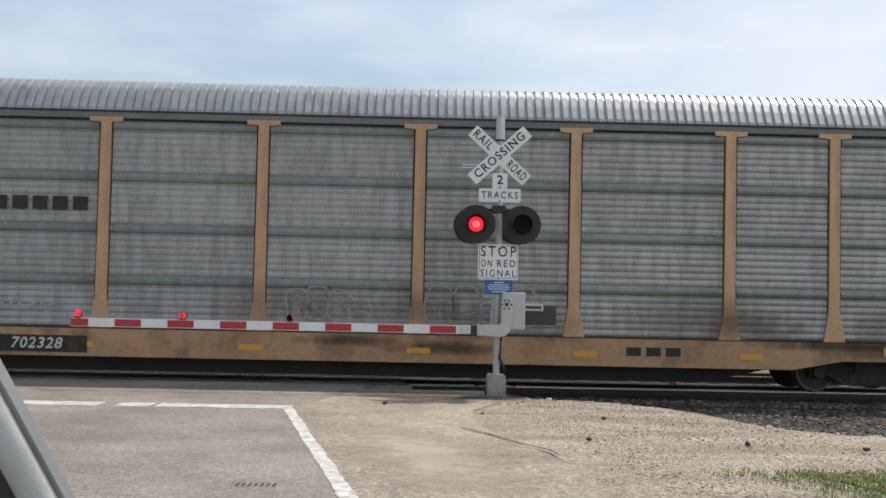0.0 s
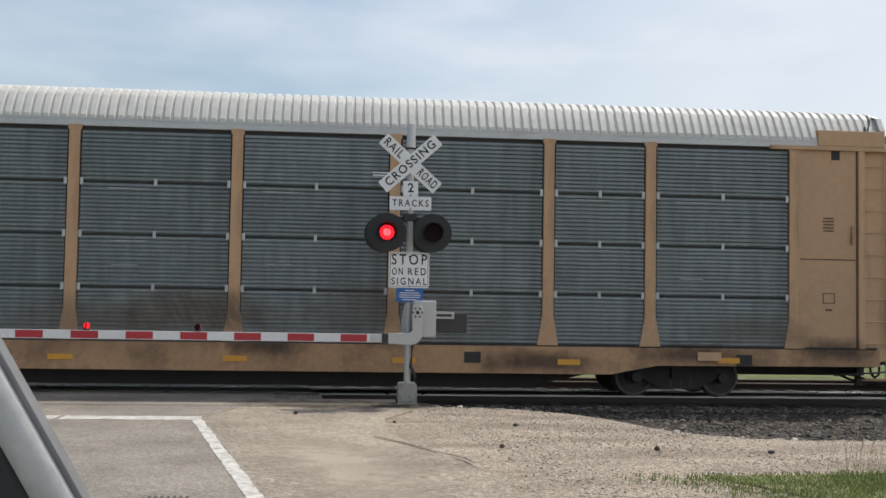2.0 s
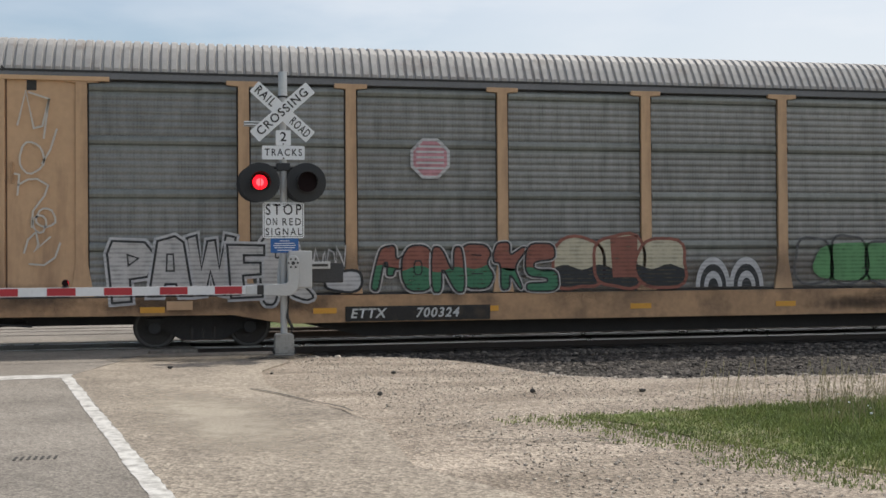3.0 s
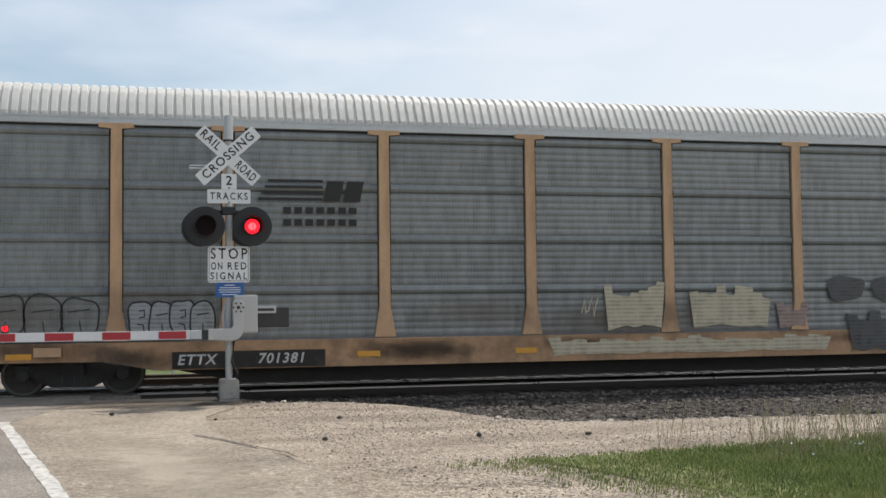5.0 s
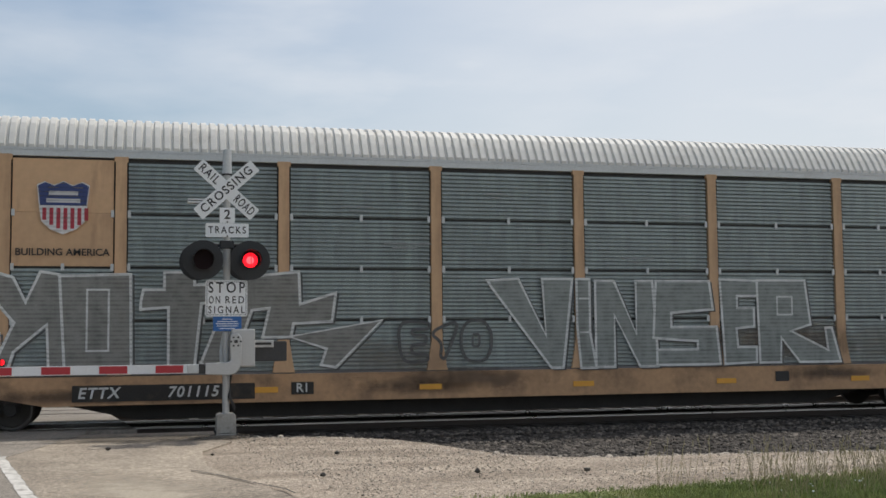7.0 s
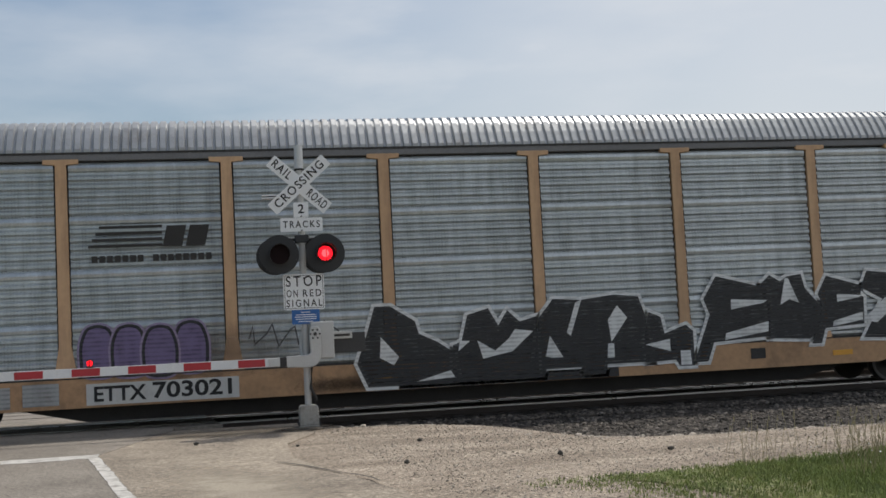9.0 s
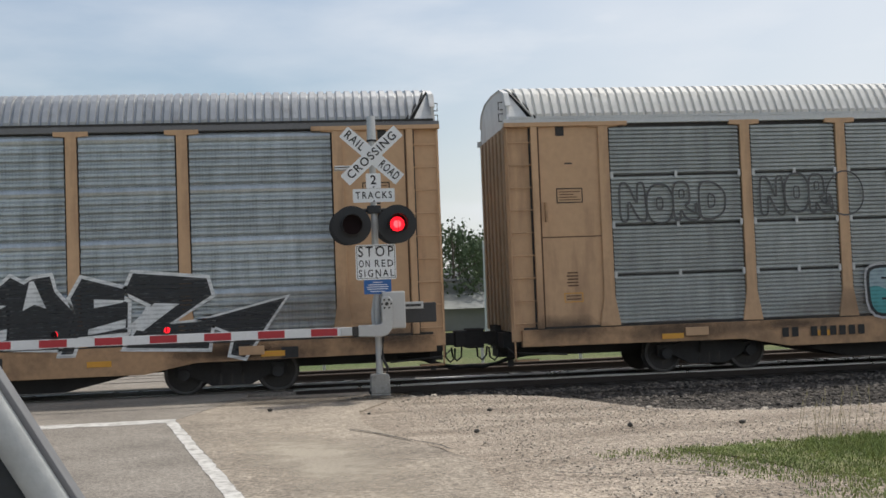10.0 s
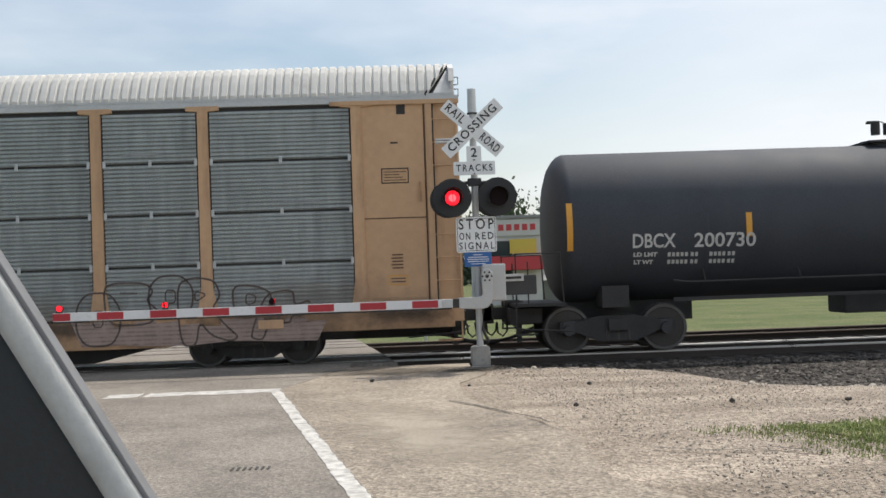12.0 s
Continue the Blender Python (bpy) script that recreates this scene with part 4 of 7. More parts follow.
        part("roof_lining", bm, M_DARK, car, "black sheet put in as shade under the roof end", smooth=True)
        for z in (5.22, 5.0):
            part("grab_iron", tube([(x0 + s * 0.06, -1.2, z), (x0 - s * 0.02, -1.2, z), (x0 - s * 0.02, -1.2, z - 0.14), (x0 + s * 0.06, -1.2, z - 0.14)], 0.012, 6), M_DARK, car)
        part("end_plate", bx(0.0, 2.35, NEAR - 0.065, NEAR + 0.04, 4.695, 4.775, bevel=0.008), M_TAN, car, "tan plate along the top of the end")
        if look_of.get("end_box"):
            part("end_box", bx(0.10, 1.42, NEAR - 0.06, NEAR + 0.12, 4.78, 5.08, bevel=0.015), M_TAN, car, "tan box under the roof's end")
        if look_of.get("end_gaps"):
            for z in (4.52, 3.42, 2.2):
                part("end_gap", bx(0.0, 0.055, -1.36, -0.55, z, z + 0.13), M_DARK, door)
        part("hatch", bx(0.98, 1.14, NEAR - 0.012, NEAR, 4.52, 4.70), M_DARK, car, "small dark opening")
        if look_of.get("split"):
            part("seam", bx(0.64, 1.80, NEAR - 0.009, NEAR - 0.002, 2.62, 2.64), M_SEAM, car)
        # door edges: dark strips paint in the shade beside the recessed leaf
        for a in (0.63, 1.80):
            part("seam", bx(a, a + 0.028, NEAR - 0.008, NEAR - 0.003, 0.97, 4.70), M_SEAM, car)
        part("step", bx(0.05, 0.5, NEAR - 0.01, NEAR + 0.2, 0.36, 0.39, bm=bx(0.05, 0.08, NEAR - 0.01, NEAR + 0.02, 0.36, 0.75)), M_SILL, car)
        # data stencils: frame and rows of small print
        at_x = x0 + s * 1.2
        for kind, z in look_of.get("prints", ()):
            if kind == "frame":
                part("stencil_frame", ribbon([[(-0.24, -0.13), (0.24, -0.13), (0.24, 0.13), (-0.24, 0.13), (-0.24, -0.13)]], 0.018), M_PRINT, car, loc=(at_x, NEAR - 0.012, z))
                for k, dz in enumerate((-0.08, -0.03, 0.02, 0.07)):
                    part("stencil_print", ribbon([[(-0.2, dz), (0.2 - 0.06 * (k % 3), dz)]], 0.014), M_SEAM, car, loc=(at_x, NEAR - 0.012, z))
            elif kind == "lines":
                for k, dz in enumerate((-0.13, -0.07, -0.01, 0.05, 0.11)):
                    part("stencil_print", ribbon([[(-0.1 - 0.02 * (k % 2), dz), (0.1, dz)]], 0.024), M_SEAM, car, loc=(at_x, NEAR - 0.012, z))
            elif kind == "label":
                part("stencil_frame", ribbon([[(-0.17, -0.08), (0.17, -0.08), (0.17, 0.08), (-0.17, 0.08), (-0.17, -0.08)]], 0.014), M_YEL, car, loc=(at_x, NEAR - 0.012, z))
                for dz in (-0.03, 0.03):
                    part("stencil_print", ribbon([[(-0.13, dz), (0.13, dz)]], 0.018), M_SEAM, car, loc=(at_x, NEAR - 0.012, z))
            elif kind == "mark":
                part("stencil_print", ribbon([[(-0.07, 0), (0.07, 0)]], 0.03), M_PRINT, car, loc=(at_x, NEAR - 0.012, z))
            else:
                part("stencil_frame", ribbon([[(-0.11, -0.09), (0.11, -0.09), (0.11, 0.09), (-0.11, 0.09), (-0.11, -0.09)]], 0.016), M_SEAM, car, loc=(at_x, NEAR - 0.012, z))
        part("door_handle", box(-0.02, 0.02, -0.05, 0.0, -0.18, 0.18, bevel=0.008), M_SILL, car, "", (x0 + s * 0.74, NEAR - 0.004, 3.1))
        part("jack_pad", bx(3.3, 3.75, NEAR - 0.07, NEAR - 0.03, 0.70, 0.86, bevel=0.01), M_TAN, car)
        coupler(car, x0 - s * 0.05, -s)
        truck(car, x0 + s * 3.92, 0.37, 1.68)
    part("roof", roof_mesh(0.16, LB - 0.16), roof_material, car, look_of["roof_label"])
    part("eave", box(0.16, LB - 0.16, NEAR - 0.04, NEAR - 0.015, 4.845, 4.885), look_of.get("eave", M_DARK), car)
    for k in range(8):
        x = 2.9 + 3.02 * k
        part("reflector", box(x, x + 0.42, NEAR - 0.042, NEAR - 0.03, 0.60 if 5 < x < 22 else 0.66, 0.70 if 5 < x < 22 else 0.76), M_YEL, car)
    for x in look_of.get("vents", (19.3, 24.4)):
        part("placard", box(x, x + 0.3, NEAR - 0.04, NEAR - 0.03, 0.62, 0.82), M_DARK, car)
    return car


def board(car, x0, x1, z0, z1, material):
    return part("number_board", box(x0, x1, NEAR - 0.045, NEAR - 0.03, z0, z1), material, car)


ROOF_GALV = mat("weathered galvanised roof", (0.40, 0.41, 0.42), 0.42, 0.45, vary=0.14, dirt=(0.24, 0.22, 0.2), dirt_amount=0.3, dirt_scale=2)
ROOF_WHITE = mat("chalky white roof paint", (0.65, 0.635, 0.595), 0.6, 0.0, vary=0.08, dirt=(0.42, 0.39, 0.34), dirt_amount=0.25, dirt_scale=2)
ROOF_GREY = mat("dusty grey roof paint", (0.40, 0.38, 0.36), 0.65, 0.1, vary=0.12, dirt=(0.25, 0.21, 0.18), dirt_amount=0.35, dirt_scale=2)
M_GREYRAIL = mat("grey painted rail", (0.17, 0.17, 0.175), 0.6, vary=0.2)
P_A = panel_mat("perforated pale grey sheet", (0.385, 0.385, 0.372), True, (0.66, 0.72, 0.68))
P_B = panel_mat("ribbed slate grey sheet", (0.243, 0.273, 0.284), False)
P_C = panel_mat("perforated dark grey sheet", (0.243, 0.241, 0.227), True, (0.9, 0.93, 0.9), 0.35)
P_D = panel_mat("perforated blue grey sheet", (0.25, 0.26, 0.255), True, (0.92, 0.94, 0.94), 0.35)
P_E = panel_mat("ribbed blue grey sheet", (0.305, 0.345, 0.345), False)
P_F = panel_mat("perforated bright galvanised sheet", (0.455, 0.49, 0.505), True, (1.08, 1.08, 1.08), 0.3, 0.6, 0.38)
P_G = panel_mat("ribbed mid grey sheet", (0.375, 0.397, 0.393), False)
GALV_LABEL, WHITE_LABEL, GREY_LABEL = "ribbed galvanised steel roof", "ribbed chalky white roof", "ribbed dusty grey roof"

CAR_L = 28.55
FIRST = 11.84 - CAR_L
car_a = autorack("tan-framed autorack car with pale grey perforated sides", FIRST, dict(prints=(("frame", 3.5), ("mark", 3.2), ("lines", 2.6), ("lines", 2.25)), panel=P_A, gable=ROOF_GALV, roof=ROOF_GALV, ribs=6, clips=False, bracket=True, roof_label=GALV_LABEL, chord=M_GREYRAIL))
car_b = autorack("tan-framed autorack car with slate ribbed sides and emblem", FIRST + CAR_L, dict(prints=(("square", 1.9), ("mark", 1.68), ("lines", 3.3)), split=True, panel=P_B, roof=ROOF_WHITE, ribs=12, clips=True, bracket=False, roof_label=WHITE_LABEL, tan=((2, 2),), end_box=True, eave=M_GALV, chord=M_GALV))
car_c = autorack("dark perforated autorack car covered with colourful graffiti", FIRST + 2 * CAR_L, dict(prints=(), panel=P_C, gable=ROOF_GREY, raised=0.011, roof=ROOF_GREY, ribs=6, clips=False, bracket=True, roof_label=GREY_LABEL, rub=M_DARK, chord=M_GREYRAIL))
car_d = autorack("blue grey autorack car with pale and black graffiti", FIRST + 3 * CAR_L, dict(prints=(("frame", 3.55), ("lines", 2.05)), panel=P_D, raised=0.006, roof=ROOF_WHITE, ribs=6, clips=False, bracket=True, roof_label=WHITE_LABEL, rub=M_GREYRAIL, eave=M_GALV, chord=M_GALV))
car_e = autorack("blue grey autorack car with shield emblem and silver graffiti", FIRST + 4 * CAR_L, dict(prints=(("lines", 3.5), ("square", 1.5)), split=True, panel=P_E, roof=ROOF_WHITE, ribs=12, clips=True, bracket=False, roof_label=WHITE_LABEL, tan=((1, 2), (1, 3)), rub=M_GREYRAIL, eave=M_GALV, chord=M_GALV, end_gaps=True))
car_f = autorack("bright galvanised autorack car with large black graffiti", FIRST + 5 * CAR_L, dict(prints=(("frame", 3.6), ("mark", 3.35), ("lines", 2.4)), panel=P_F, raised=0.036, roof=ROOF_GALV, ribs=5, clips=False, bracket=True, roof_label=GALV_LABEL, chord=M_GREYRAIL))
car_g = autorack("grey ribbed autorack car with teal and purple graffiti", FIRST + 6 * CAR_L, dict(prints=(("mark", 4.0), ("frame", 3.4), ("lines", 1.85), ("label", 1.5)), split=True, panel=P_G, roof=ROOF_WHITE, ribs=12, clips=True, bracket=True, roof_label=WHITE_LABEL, eave=M_GALV, chord=M_GALV, end=M_ENDCREAM))
CARS = [car_a, car_b, car_c, car_d, car_e, car_f, car_g]


def tank_fall(x, length=14.6):
    return 0.016 * max(0.0, min(x - 1.0, length - 1.0 - x))


def tank_car(left):
    car = thing("tank_car", (left, 3.4, 0), "black tank car with white stencilled numbers", "rail car", "freight train cars")
    LT, R, zc = 14.6, 1.45, 2.38
    bm = bmesh.new()
    prof = [(0.78, 0.0), (0.80, 0.5), (0.85, 0.95), (0.92, 1.18), (1.0, 1.32), (1.09, 1.41), (1.18, R)]
    prof = prof + [(LT - x, r) for x, r in prof[::-1]]
    n = 56
    rows = []
    for x, r in prof:
        rows.append([bm.verts.new((x, r * math.sin(2 * math.pi * k / n), zc + r * math.cos(2 * math.pi * k / n))) for k in range(n)])
    for a, b in zip(rows, rows[1:]):
        for k in range(n):
            bm.faces.new((a[k], b[k], b[(k + 1) % n], a[(k + 1) % n]))
    bmesh.ops.remove_doubles(bm, verts=bm.verts, dist=1e-5)
    bmesh.ops.recalc_face_normals(bm, faces=bm.faces)
    for v in bm.verts:   # the shell falls slightly towards its middle outlet
        v.co.z -= tank_fall(v.co.x)
    part("tank", bm, M_TANK, car, "glossy black tank shell", smooth=True)
    for x in (0.02 + LT * 0.25, LT * 0.5, LT * 0.75):
        bm = bmesh.new()
        bmesh.ops.create_cone(bm, segments=56, radius1=R + 0.006, radius2=R + 0.006, depth=0.05, cap_ends=False, matrix=Matrix.Translation((x, 0, zc - tank_fall(x))) @ Matrix.Rotation(radians(90), 4, "Y"))
        part("weld_band", bm, M_TANK, car, smooth=True)
    for s, x0 in ((1, 0.0), (-1, LT)):
        def bx(a, b, *rest, **k):
            a, b = x0 + s * a, x0 + s * b
            return box(min(a, b), max(a, b), *rest, **k)
        part("stub_sill", bx(0.0, 3.6, -0.3, 0.3, 0.55, 0.95), M_DARK, car)
        part("end_platform", bx(0.05, 1.0, -1.4, 1.4, 0.92, 0.98), M_DARK, car)
        part("bolster", bx(1.7, 2.2, -1.2, 1.2, 0.85, 1.25), M_DARK, car)
        for y in (-1.4, 1.4):
            part("handrail", tube([(x0 + s * 0.08, y, 0.98), (x0 + s * 0.08, y, 1.9), (x0 + s * 0.9, y, 1.9), (x0 + s * 0.95, y, 0.98)], 0.018), M_DARK, car)
            part("grab_iron", tube([(x0 + s * 0.3, y, 0.98), (x0 + s * 0.3, y, 1.75)], 0.014), M_DARK, car)
            part("step", bx(0.05, 0.45, y - 0.1, y + 0.1, 0.40, 0.43, bm=bx(0.05, 0.08, y - 0.02, y + 0.02, 0.4, 0.95)), M_DARK, car)
        coupler(car, x0, -s)
        truck(car, x0 + s * 2.0, 0.44, 1.84)
    part("side_rail", box(3.0, LT - 3.0, -1.35, -1.30, 0.93, 1.0), M_DARK, car)
    bm = cyl((LT / 2 + 0.3, 0, zc + R - 0.1), (LT / 2 + 0.3, 0, zc + R + 0.08), 0.4, n=24)
    part("dome", bm, M_TANK, car, "low black dome")
    for x in (LT / 2 + 0.15, LT / 2 + 0.4):
        part("valve", cyl((x, -0.1, zc + R + 0.2), (x, -0.1, zc + R + 0.42), 0.09, n=12), M_DARK, car)
    part("outlet_box", box(LT / 2 - 0.75, LT / 2 + 0.15, -0.45, 0.45, 0.55, 0.95, bevel=0.05), M_DARK, car, "black outlet valve box under the tank")
    for y in (-1.38, 1.38):
        part("running_rail", tube([(3.0, y, 1.32), (3.3, y, 1.28), (LT - 3.3, y, 1.28), (LT - 3.0, y, 1.32)], 0.02), M_DARK, car)
        for x in (3.6, 5.4, 7.3, 9.2, 11.0):
            part("rail_stay", cyl((x, y, 1.28), (x, y * 0.86, 1.52 if abs(x - LT / 2) > 2 else 1.48), 0.016, n=6), M_DARK, car)
    part("dome_platform", box(LT / 2 - 0.15, LT / 2 + 0.75, -0.5, 0.5, zc + R + 0.02, zc + R + 0.06), M_DARK, car)
    return car


car_h = tank_car(FIRST + 7 * CAR_L - 0.28)
CARS.append(car_h)

# ---- crossing signal with gate ----
signal = thing("crossing_signal", (0, 0, 0.018), "grey railroad crossing signal with crossbuck, red lamps and lowered gate", "crossing signal")
SHUTTERS = []   # (shutter part added to blank a lamp, which side it serves)


def plate(w, h, t=0.012, r=0.03):
    """A sheet-metal sign blank with rounded corners, facing -y."""
    pts = []
    for cx, cz, a0 in ((w / 2 - r, h / 2 - r, 0), (-w / 2 + r, h / 2 - r, 90), (-w / 2 + r, -h / 2 + r, 180), (w / 2 - r, -h / 2 + r, 270)):
        pts += [(cx + r * math.cos(radians(a0 + k * 30)), cz + r * math.sin(radians(a0 + k * 30))) for k in range(4)]
    return prism(pts, -t / 2, t / 2)


def build_signal():
    part("foundation", box(-0.16, 0.16, -0.16, 0.16, -0.25, 0.035, bevel=0.015), M_CONCRETE, signal, "weathered concrete footing", (0.0, 0.0, 0.0))
    base = part("mast_base", prism([(-0.16, 0.035), (0.16, 0.035), (0.15, 0.33), (0.12, 0.355), (-0.12, 0.355), (-0.15, 0.33)], -0.15, 0.15, bevel=0.012), M_CONCRETE, signal, "stained grey mast base block")
    for x in (-0.12, 0.12):
        for y in (-0.12, 0.12):
            part("bolt", cyl((x * 1.4, y * 1.2, 0.03), (x * 1.4, y * 1.2, 0.09), 0.016, n=6), M_DARK, base)
    part("mast", cyl((0, 0, 0.3), (0, 0, 4.36), 0.056, n=20), M_ALU, signal, "aluminium mast tube")
    part("mast_cap", cyl((0, 0, 4.22), (0, 0, 4.62), 0.075, 0.07, n=18), M_GALV, signal, "grey bell housing on the mast top")
    part("bell_gap", cyl((0, 0, 4.20), (0, 0, 4.225), 0.085, n=18), M_DARK, signal)
    part("conduit", tube([(0.11, -0.05, 0.30), (0.13, -0.06, 0.45), (0.05, -0.075, 0.62), (0.075, -0.07, 1.0)], 0.026), M_DARK, signal, "black cable conduit")
    # crossbuck
    zx = 3.956
    for turn, dy in ((42, -0.085), (-42, -0.10)):
        bm = plate(1.22, 0.225, r=0.02)
        bmesh.ops.rotate(bm, verts=bm.verts, matrix=Matrix.Rotation(radians(turn), 3, "Y"))
        part("crossbuck_blade", bm, M_SIGNWHITE, signal, "white crossbuck blade with black letters", (-0.012, dy, zx))
    bk = M_BLACK
    lettering("blade_word", "CROSSING", 0.195, bk, signal, (-0.012, -0.112, zx), 0.0025, width=1.04, turn=-42, space=1.2)
    for word, k in (("RAIL", -1), ("ROAD", 1)):
        d = 0.375 * k
        lettering("blade_word", word, 0.20, bk, signal, (-0.012 + d * math.cos(radians(42)), -0.097, zx - d * math.sin(radians(42))), 0.0025, width=0.37, turn=42, space=1.2)
    # number and TRACKS plates
    part("number_plate", plate(0.245, 0.25, r=0.015), M_SIGNWHITE, signal, "white plate with a black figure two", (0.0, -0.085, 3.535))
    lettering("plate_figure", "2", 0.21, bk, signal, (0.0, -0.094, 3.545), 0.0035)
    part("tracks_plate", plate(0.69, 0.225, r=0.02), M_SIGNWHITE, signal, "white plate reading TRACKS", (0.0, -0.085, 3.294))
    lettering("plate_word", "TRACKS", 0.16, bk, signal, (0.0, -0.094, 3.294), 0.002, width=0.60, space=1.35)
    # stop plate and blue plate
    part("stop_plate", plate(0.665, 0.58, r=0.035), M_SIGNWHITE, signal, "white plate reading STOP ON RED SIGNAL", (-0.005, -0.085, 2.194))
    bm = ribbon([[(-0.31, -0.265), (0.31, -0.265), (0.31, 0.265), (-0.31, 0.265), (-0.31, -0.265)]], 0.008)
    part("plate_border", bm, M_BLACK, signal, loc=(-0.005, -0.093, 2.194))
    for body, x, z, size, w in (("STOP", 0, 0.165, 0.24, 0.58), ("ON", -0.19, -0.03, 0.165, 0.18), ("RED", 0.13, -0.03, 0.165, 0.30), ("SIGNAL", 0, -0.19, 0.165, 0.58)):
        lettering("plate_word", body, size, bk, signal, (x - 0.005, -0.094, 2.194 + z), 0.002, width=w, space=1.38)
    part("notice_plate", plate(0.45, 0.235, r=0.012), M_SIGNBLUE, signal, "blue emergency notice plate", (0.01, -0.085, 1.785))
    for w, z in ((0.08, 0.075), (0.16, 0.035), (0.18, 0.0), (0.17, -0.035), (0.12, -0.075)):
        part("notice_print", ribbon([[(-w, z), (w, z)]], 0.012), M_SIGNWHITE, signal, loc=(0.01, -0.094, 1.785))
    for z in (4.02, 3.43, 3.2, 2.42, 1.93):
        part("sign_bolt", cyl((0, -0.12, z), (0, -0.05, z), 0.013, n=8), M_DARK, signal)
    # lamps
    part("lamp_arm", cyl((-0.40, 0.02, 3.06), (0.40, 0.02, 3.06), 0.03, n=12, bm=box(-0.11, 0.11, -0.09, 0.09, 3.0, 3.13, bevel=0.015)), M_LAMPBLACK, signal, "black lamp arm and junction box")
    for side, x in (("L", -0.385), ("R", 0.362)):
        zl = 2.805
        bm = bmesh.new()
        n, ri, ro = 40, 0.150, 0.318
        ring = lambda r, y: [bm.verts.new((r * math.cos(2 * math.pi * k / n), y, r * math.sin(2 * math.pi * k / n))) for k in range(n)]
        rs = [ring(ri, -0.006), ring(ro, -0.006), ring(ro, 0.010), ring(ri, 0.010)]
        for a, b in zip(rs, rs[1:] + rs[:1]):
            for k in range(n):
                bm.faces.new((a[k], a[(k + 1) % n], b[(k + 1) % n], b[k]))
        bmesh.ops.recalc_face_normals(bm, faces=bm.faces)
        lamp = part("lamp_backboard", bm, M_LAMPBLACK, signal, "round black backboard of a flashing lamp", (x, -0.19, zl))
        part("lamp_housing", cyl((0, 0.012, 0), (0, 0.17, 0), 0.17, 0.13, n=24), M_LAMPBLACK, lamp)
        part("lamp_bracket", cyl((0, 0.1, 0.1), (0, 0.2, 0.28), 0.025, n=8), M_LAMPBLACK, lamp)
        # the far-facing lamp's board shows past the near one
        # hood: upper tunnel
        bm = bmesh.new()
        k0 = [(-0.165 * math.cos(a), 0.165 * math.sin(a)) for a in [radians(-35 + 250 * k / 24) for k in range(25)]]
        fr = [bm.verts.new((px, -0.30 + (0.10 if pz < 0 else 0.0), pz)) for px, pz in k0]
        bk_ = [bm.verts.new((px, -0.006, pz)) for px, pz in k0]
        for k in range(24):
            bm.faces.new((fr[k], fr[k + 1], bk_[k + 1], bk_[k]))
        hood = part("lamp_hood", bm, M_LAMPBLACK, lamp, "black tunnel hood", smooth=True)
        sol = hood.modifiers.new("thickness", "SOLIDIFY")
        sol.thickness = 0.006
        bm = cyl((0, 0.004, 0), (0, 0.010, 0), 0.118, n=32)
        part("lamp_diodes", bm, M_GLOW, lamp, "glowing red diode disc")
        part("lamp_core", cyl((0, 0.0, 0), (0, 0.003, 0), 0.062, n=20), M_HOT, lamp)
        # the diodes glow all the time; this added vane covers them when unlit
        sh = part("lamp_shutter", cyl((0, -0.002, 0), (0, 0.002, 0), 0.161, n=32), M_VANE, lamp, "added vane that hides the glowing diodes between flashes", (0, -0.155, 0))
        SHUTTERS.append((sh, side, (0, -0.155, 0)))
    # boards that face the other way, half hidden behind
    for x in (-0.44, 0.31):
        part("rear_backboard", cyl((x, 0.20, 2.80), (x, 0.215, 2.80), 0.305, n=36), M_LAMPBLACK, signal, "round black backboard facing the far side")
    # thin rear crossbuck, seen on edge
    for z, l in ((3.80, 0.42), (3.755, 0.30)):
        part("rear_blade", box(-0.62, -0.62 + l, 0.05, 0.30, z, z + 0.016), M_SIGNWHITE, signal, "thin white blade seen on edge")
    # gate mechanism
    part("mechanism_box", box(0.07, 0.45, -0.16, 0.24, 1.09, 1.70, bevel=0.025), M_ALU, signal, "aluminium gate mechanism box")
    part("mechanism_lid", box(0.085, 0.435, -0.175, -0.158, 1.11, 1.68, bevel=0.006), M_ALU, signal)
    bracket = [(-0.34, 0.985), (0.02, 0.965), (0.13, 0.99), (0.20, 1.07), (0.23, 1.20), (0.23, 1.56), (0.17, 1.63), (0.06, 1.62), (0.04, 1.5), (0.055, 1.22), (0.02, 1.17), (-0.34, 1.165)]
    br = part("arm_bracket", prism(bracket, -0.26, -0.19, bevel=0.012), M_ALU, signal, "curved aluminium arm bracket")
    part("bracket_bolt", cyl((0.135, -0.275, 1.50), (0.135, -0.25, 1.50), 0.03, n=12), M_DARK, br)
    for k in range(6):
        a = k * math.pi / 3
        part("bracket_bolt", cyl((0.135 + 0.075 * math.cos(a), -0.268, 1.50 + 0.075 * math.sin(a)), (0.135 + 0.075 * math.cos(a), -0.255, 1.50 + 0.075 * math.sin(a)), 0.017, n=8), M_DARK, br)
    part("shear_pin_box", box(-0.44, -0.32, -0.25, -0.17, 1.0, 1.15, bevel=0.01), M_DARK, signal)
    part("counter_arm", box(0.44, 0.78, 0.14, 0.17, 1.40, 1.52, bevel=0.01), M_ALU, signal, "aluminium counterweight arm")
    part("counter_slot", box(0.48, 0.74, 0.132, 0.139, 1.44, 1.48), M_DARK, signal)
    part("counterweight", box(0.46, 1.0, 0.18, 0.30, 1.17, 1.50, bevel=0.02), M_GREYIRON, signal, "dark grey iron counterweight")
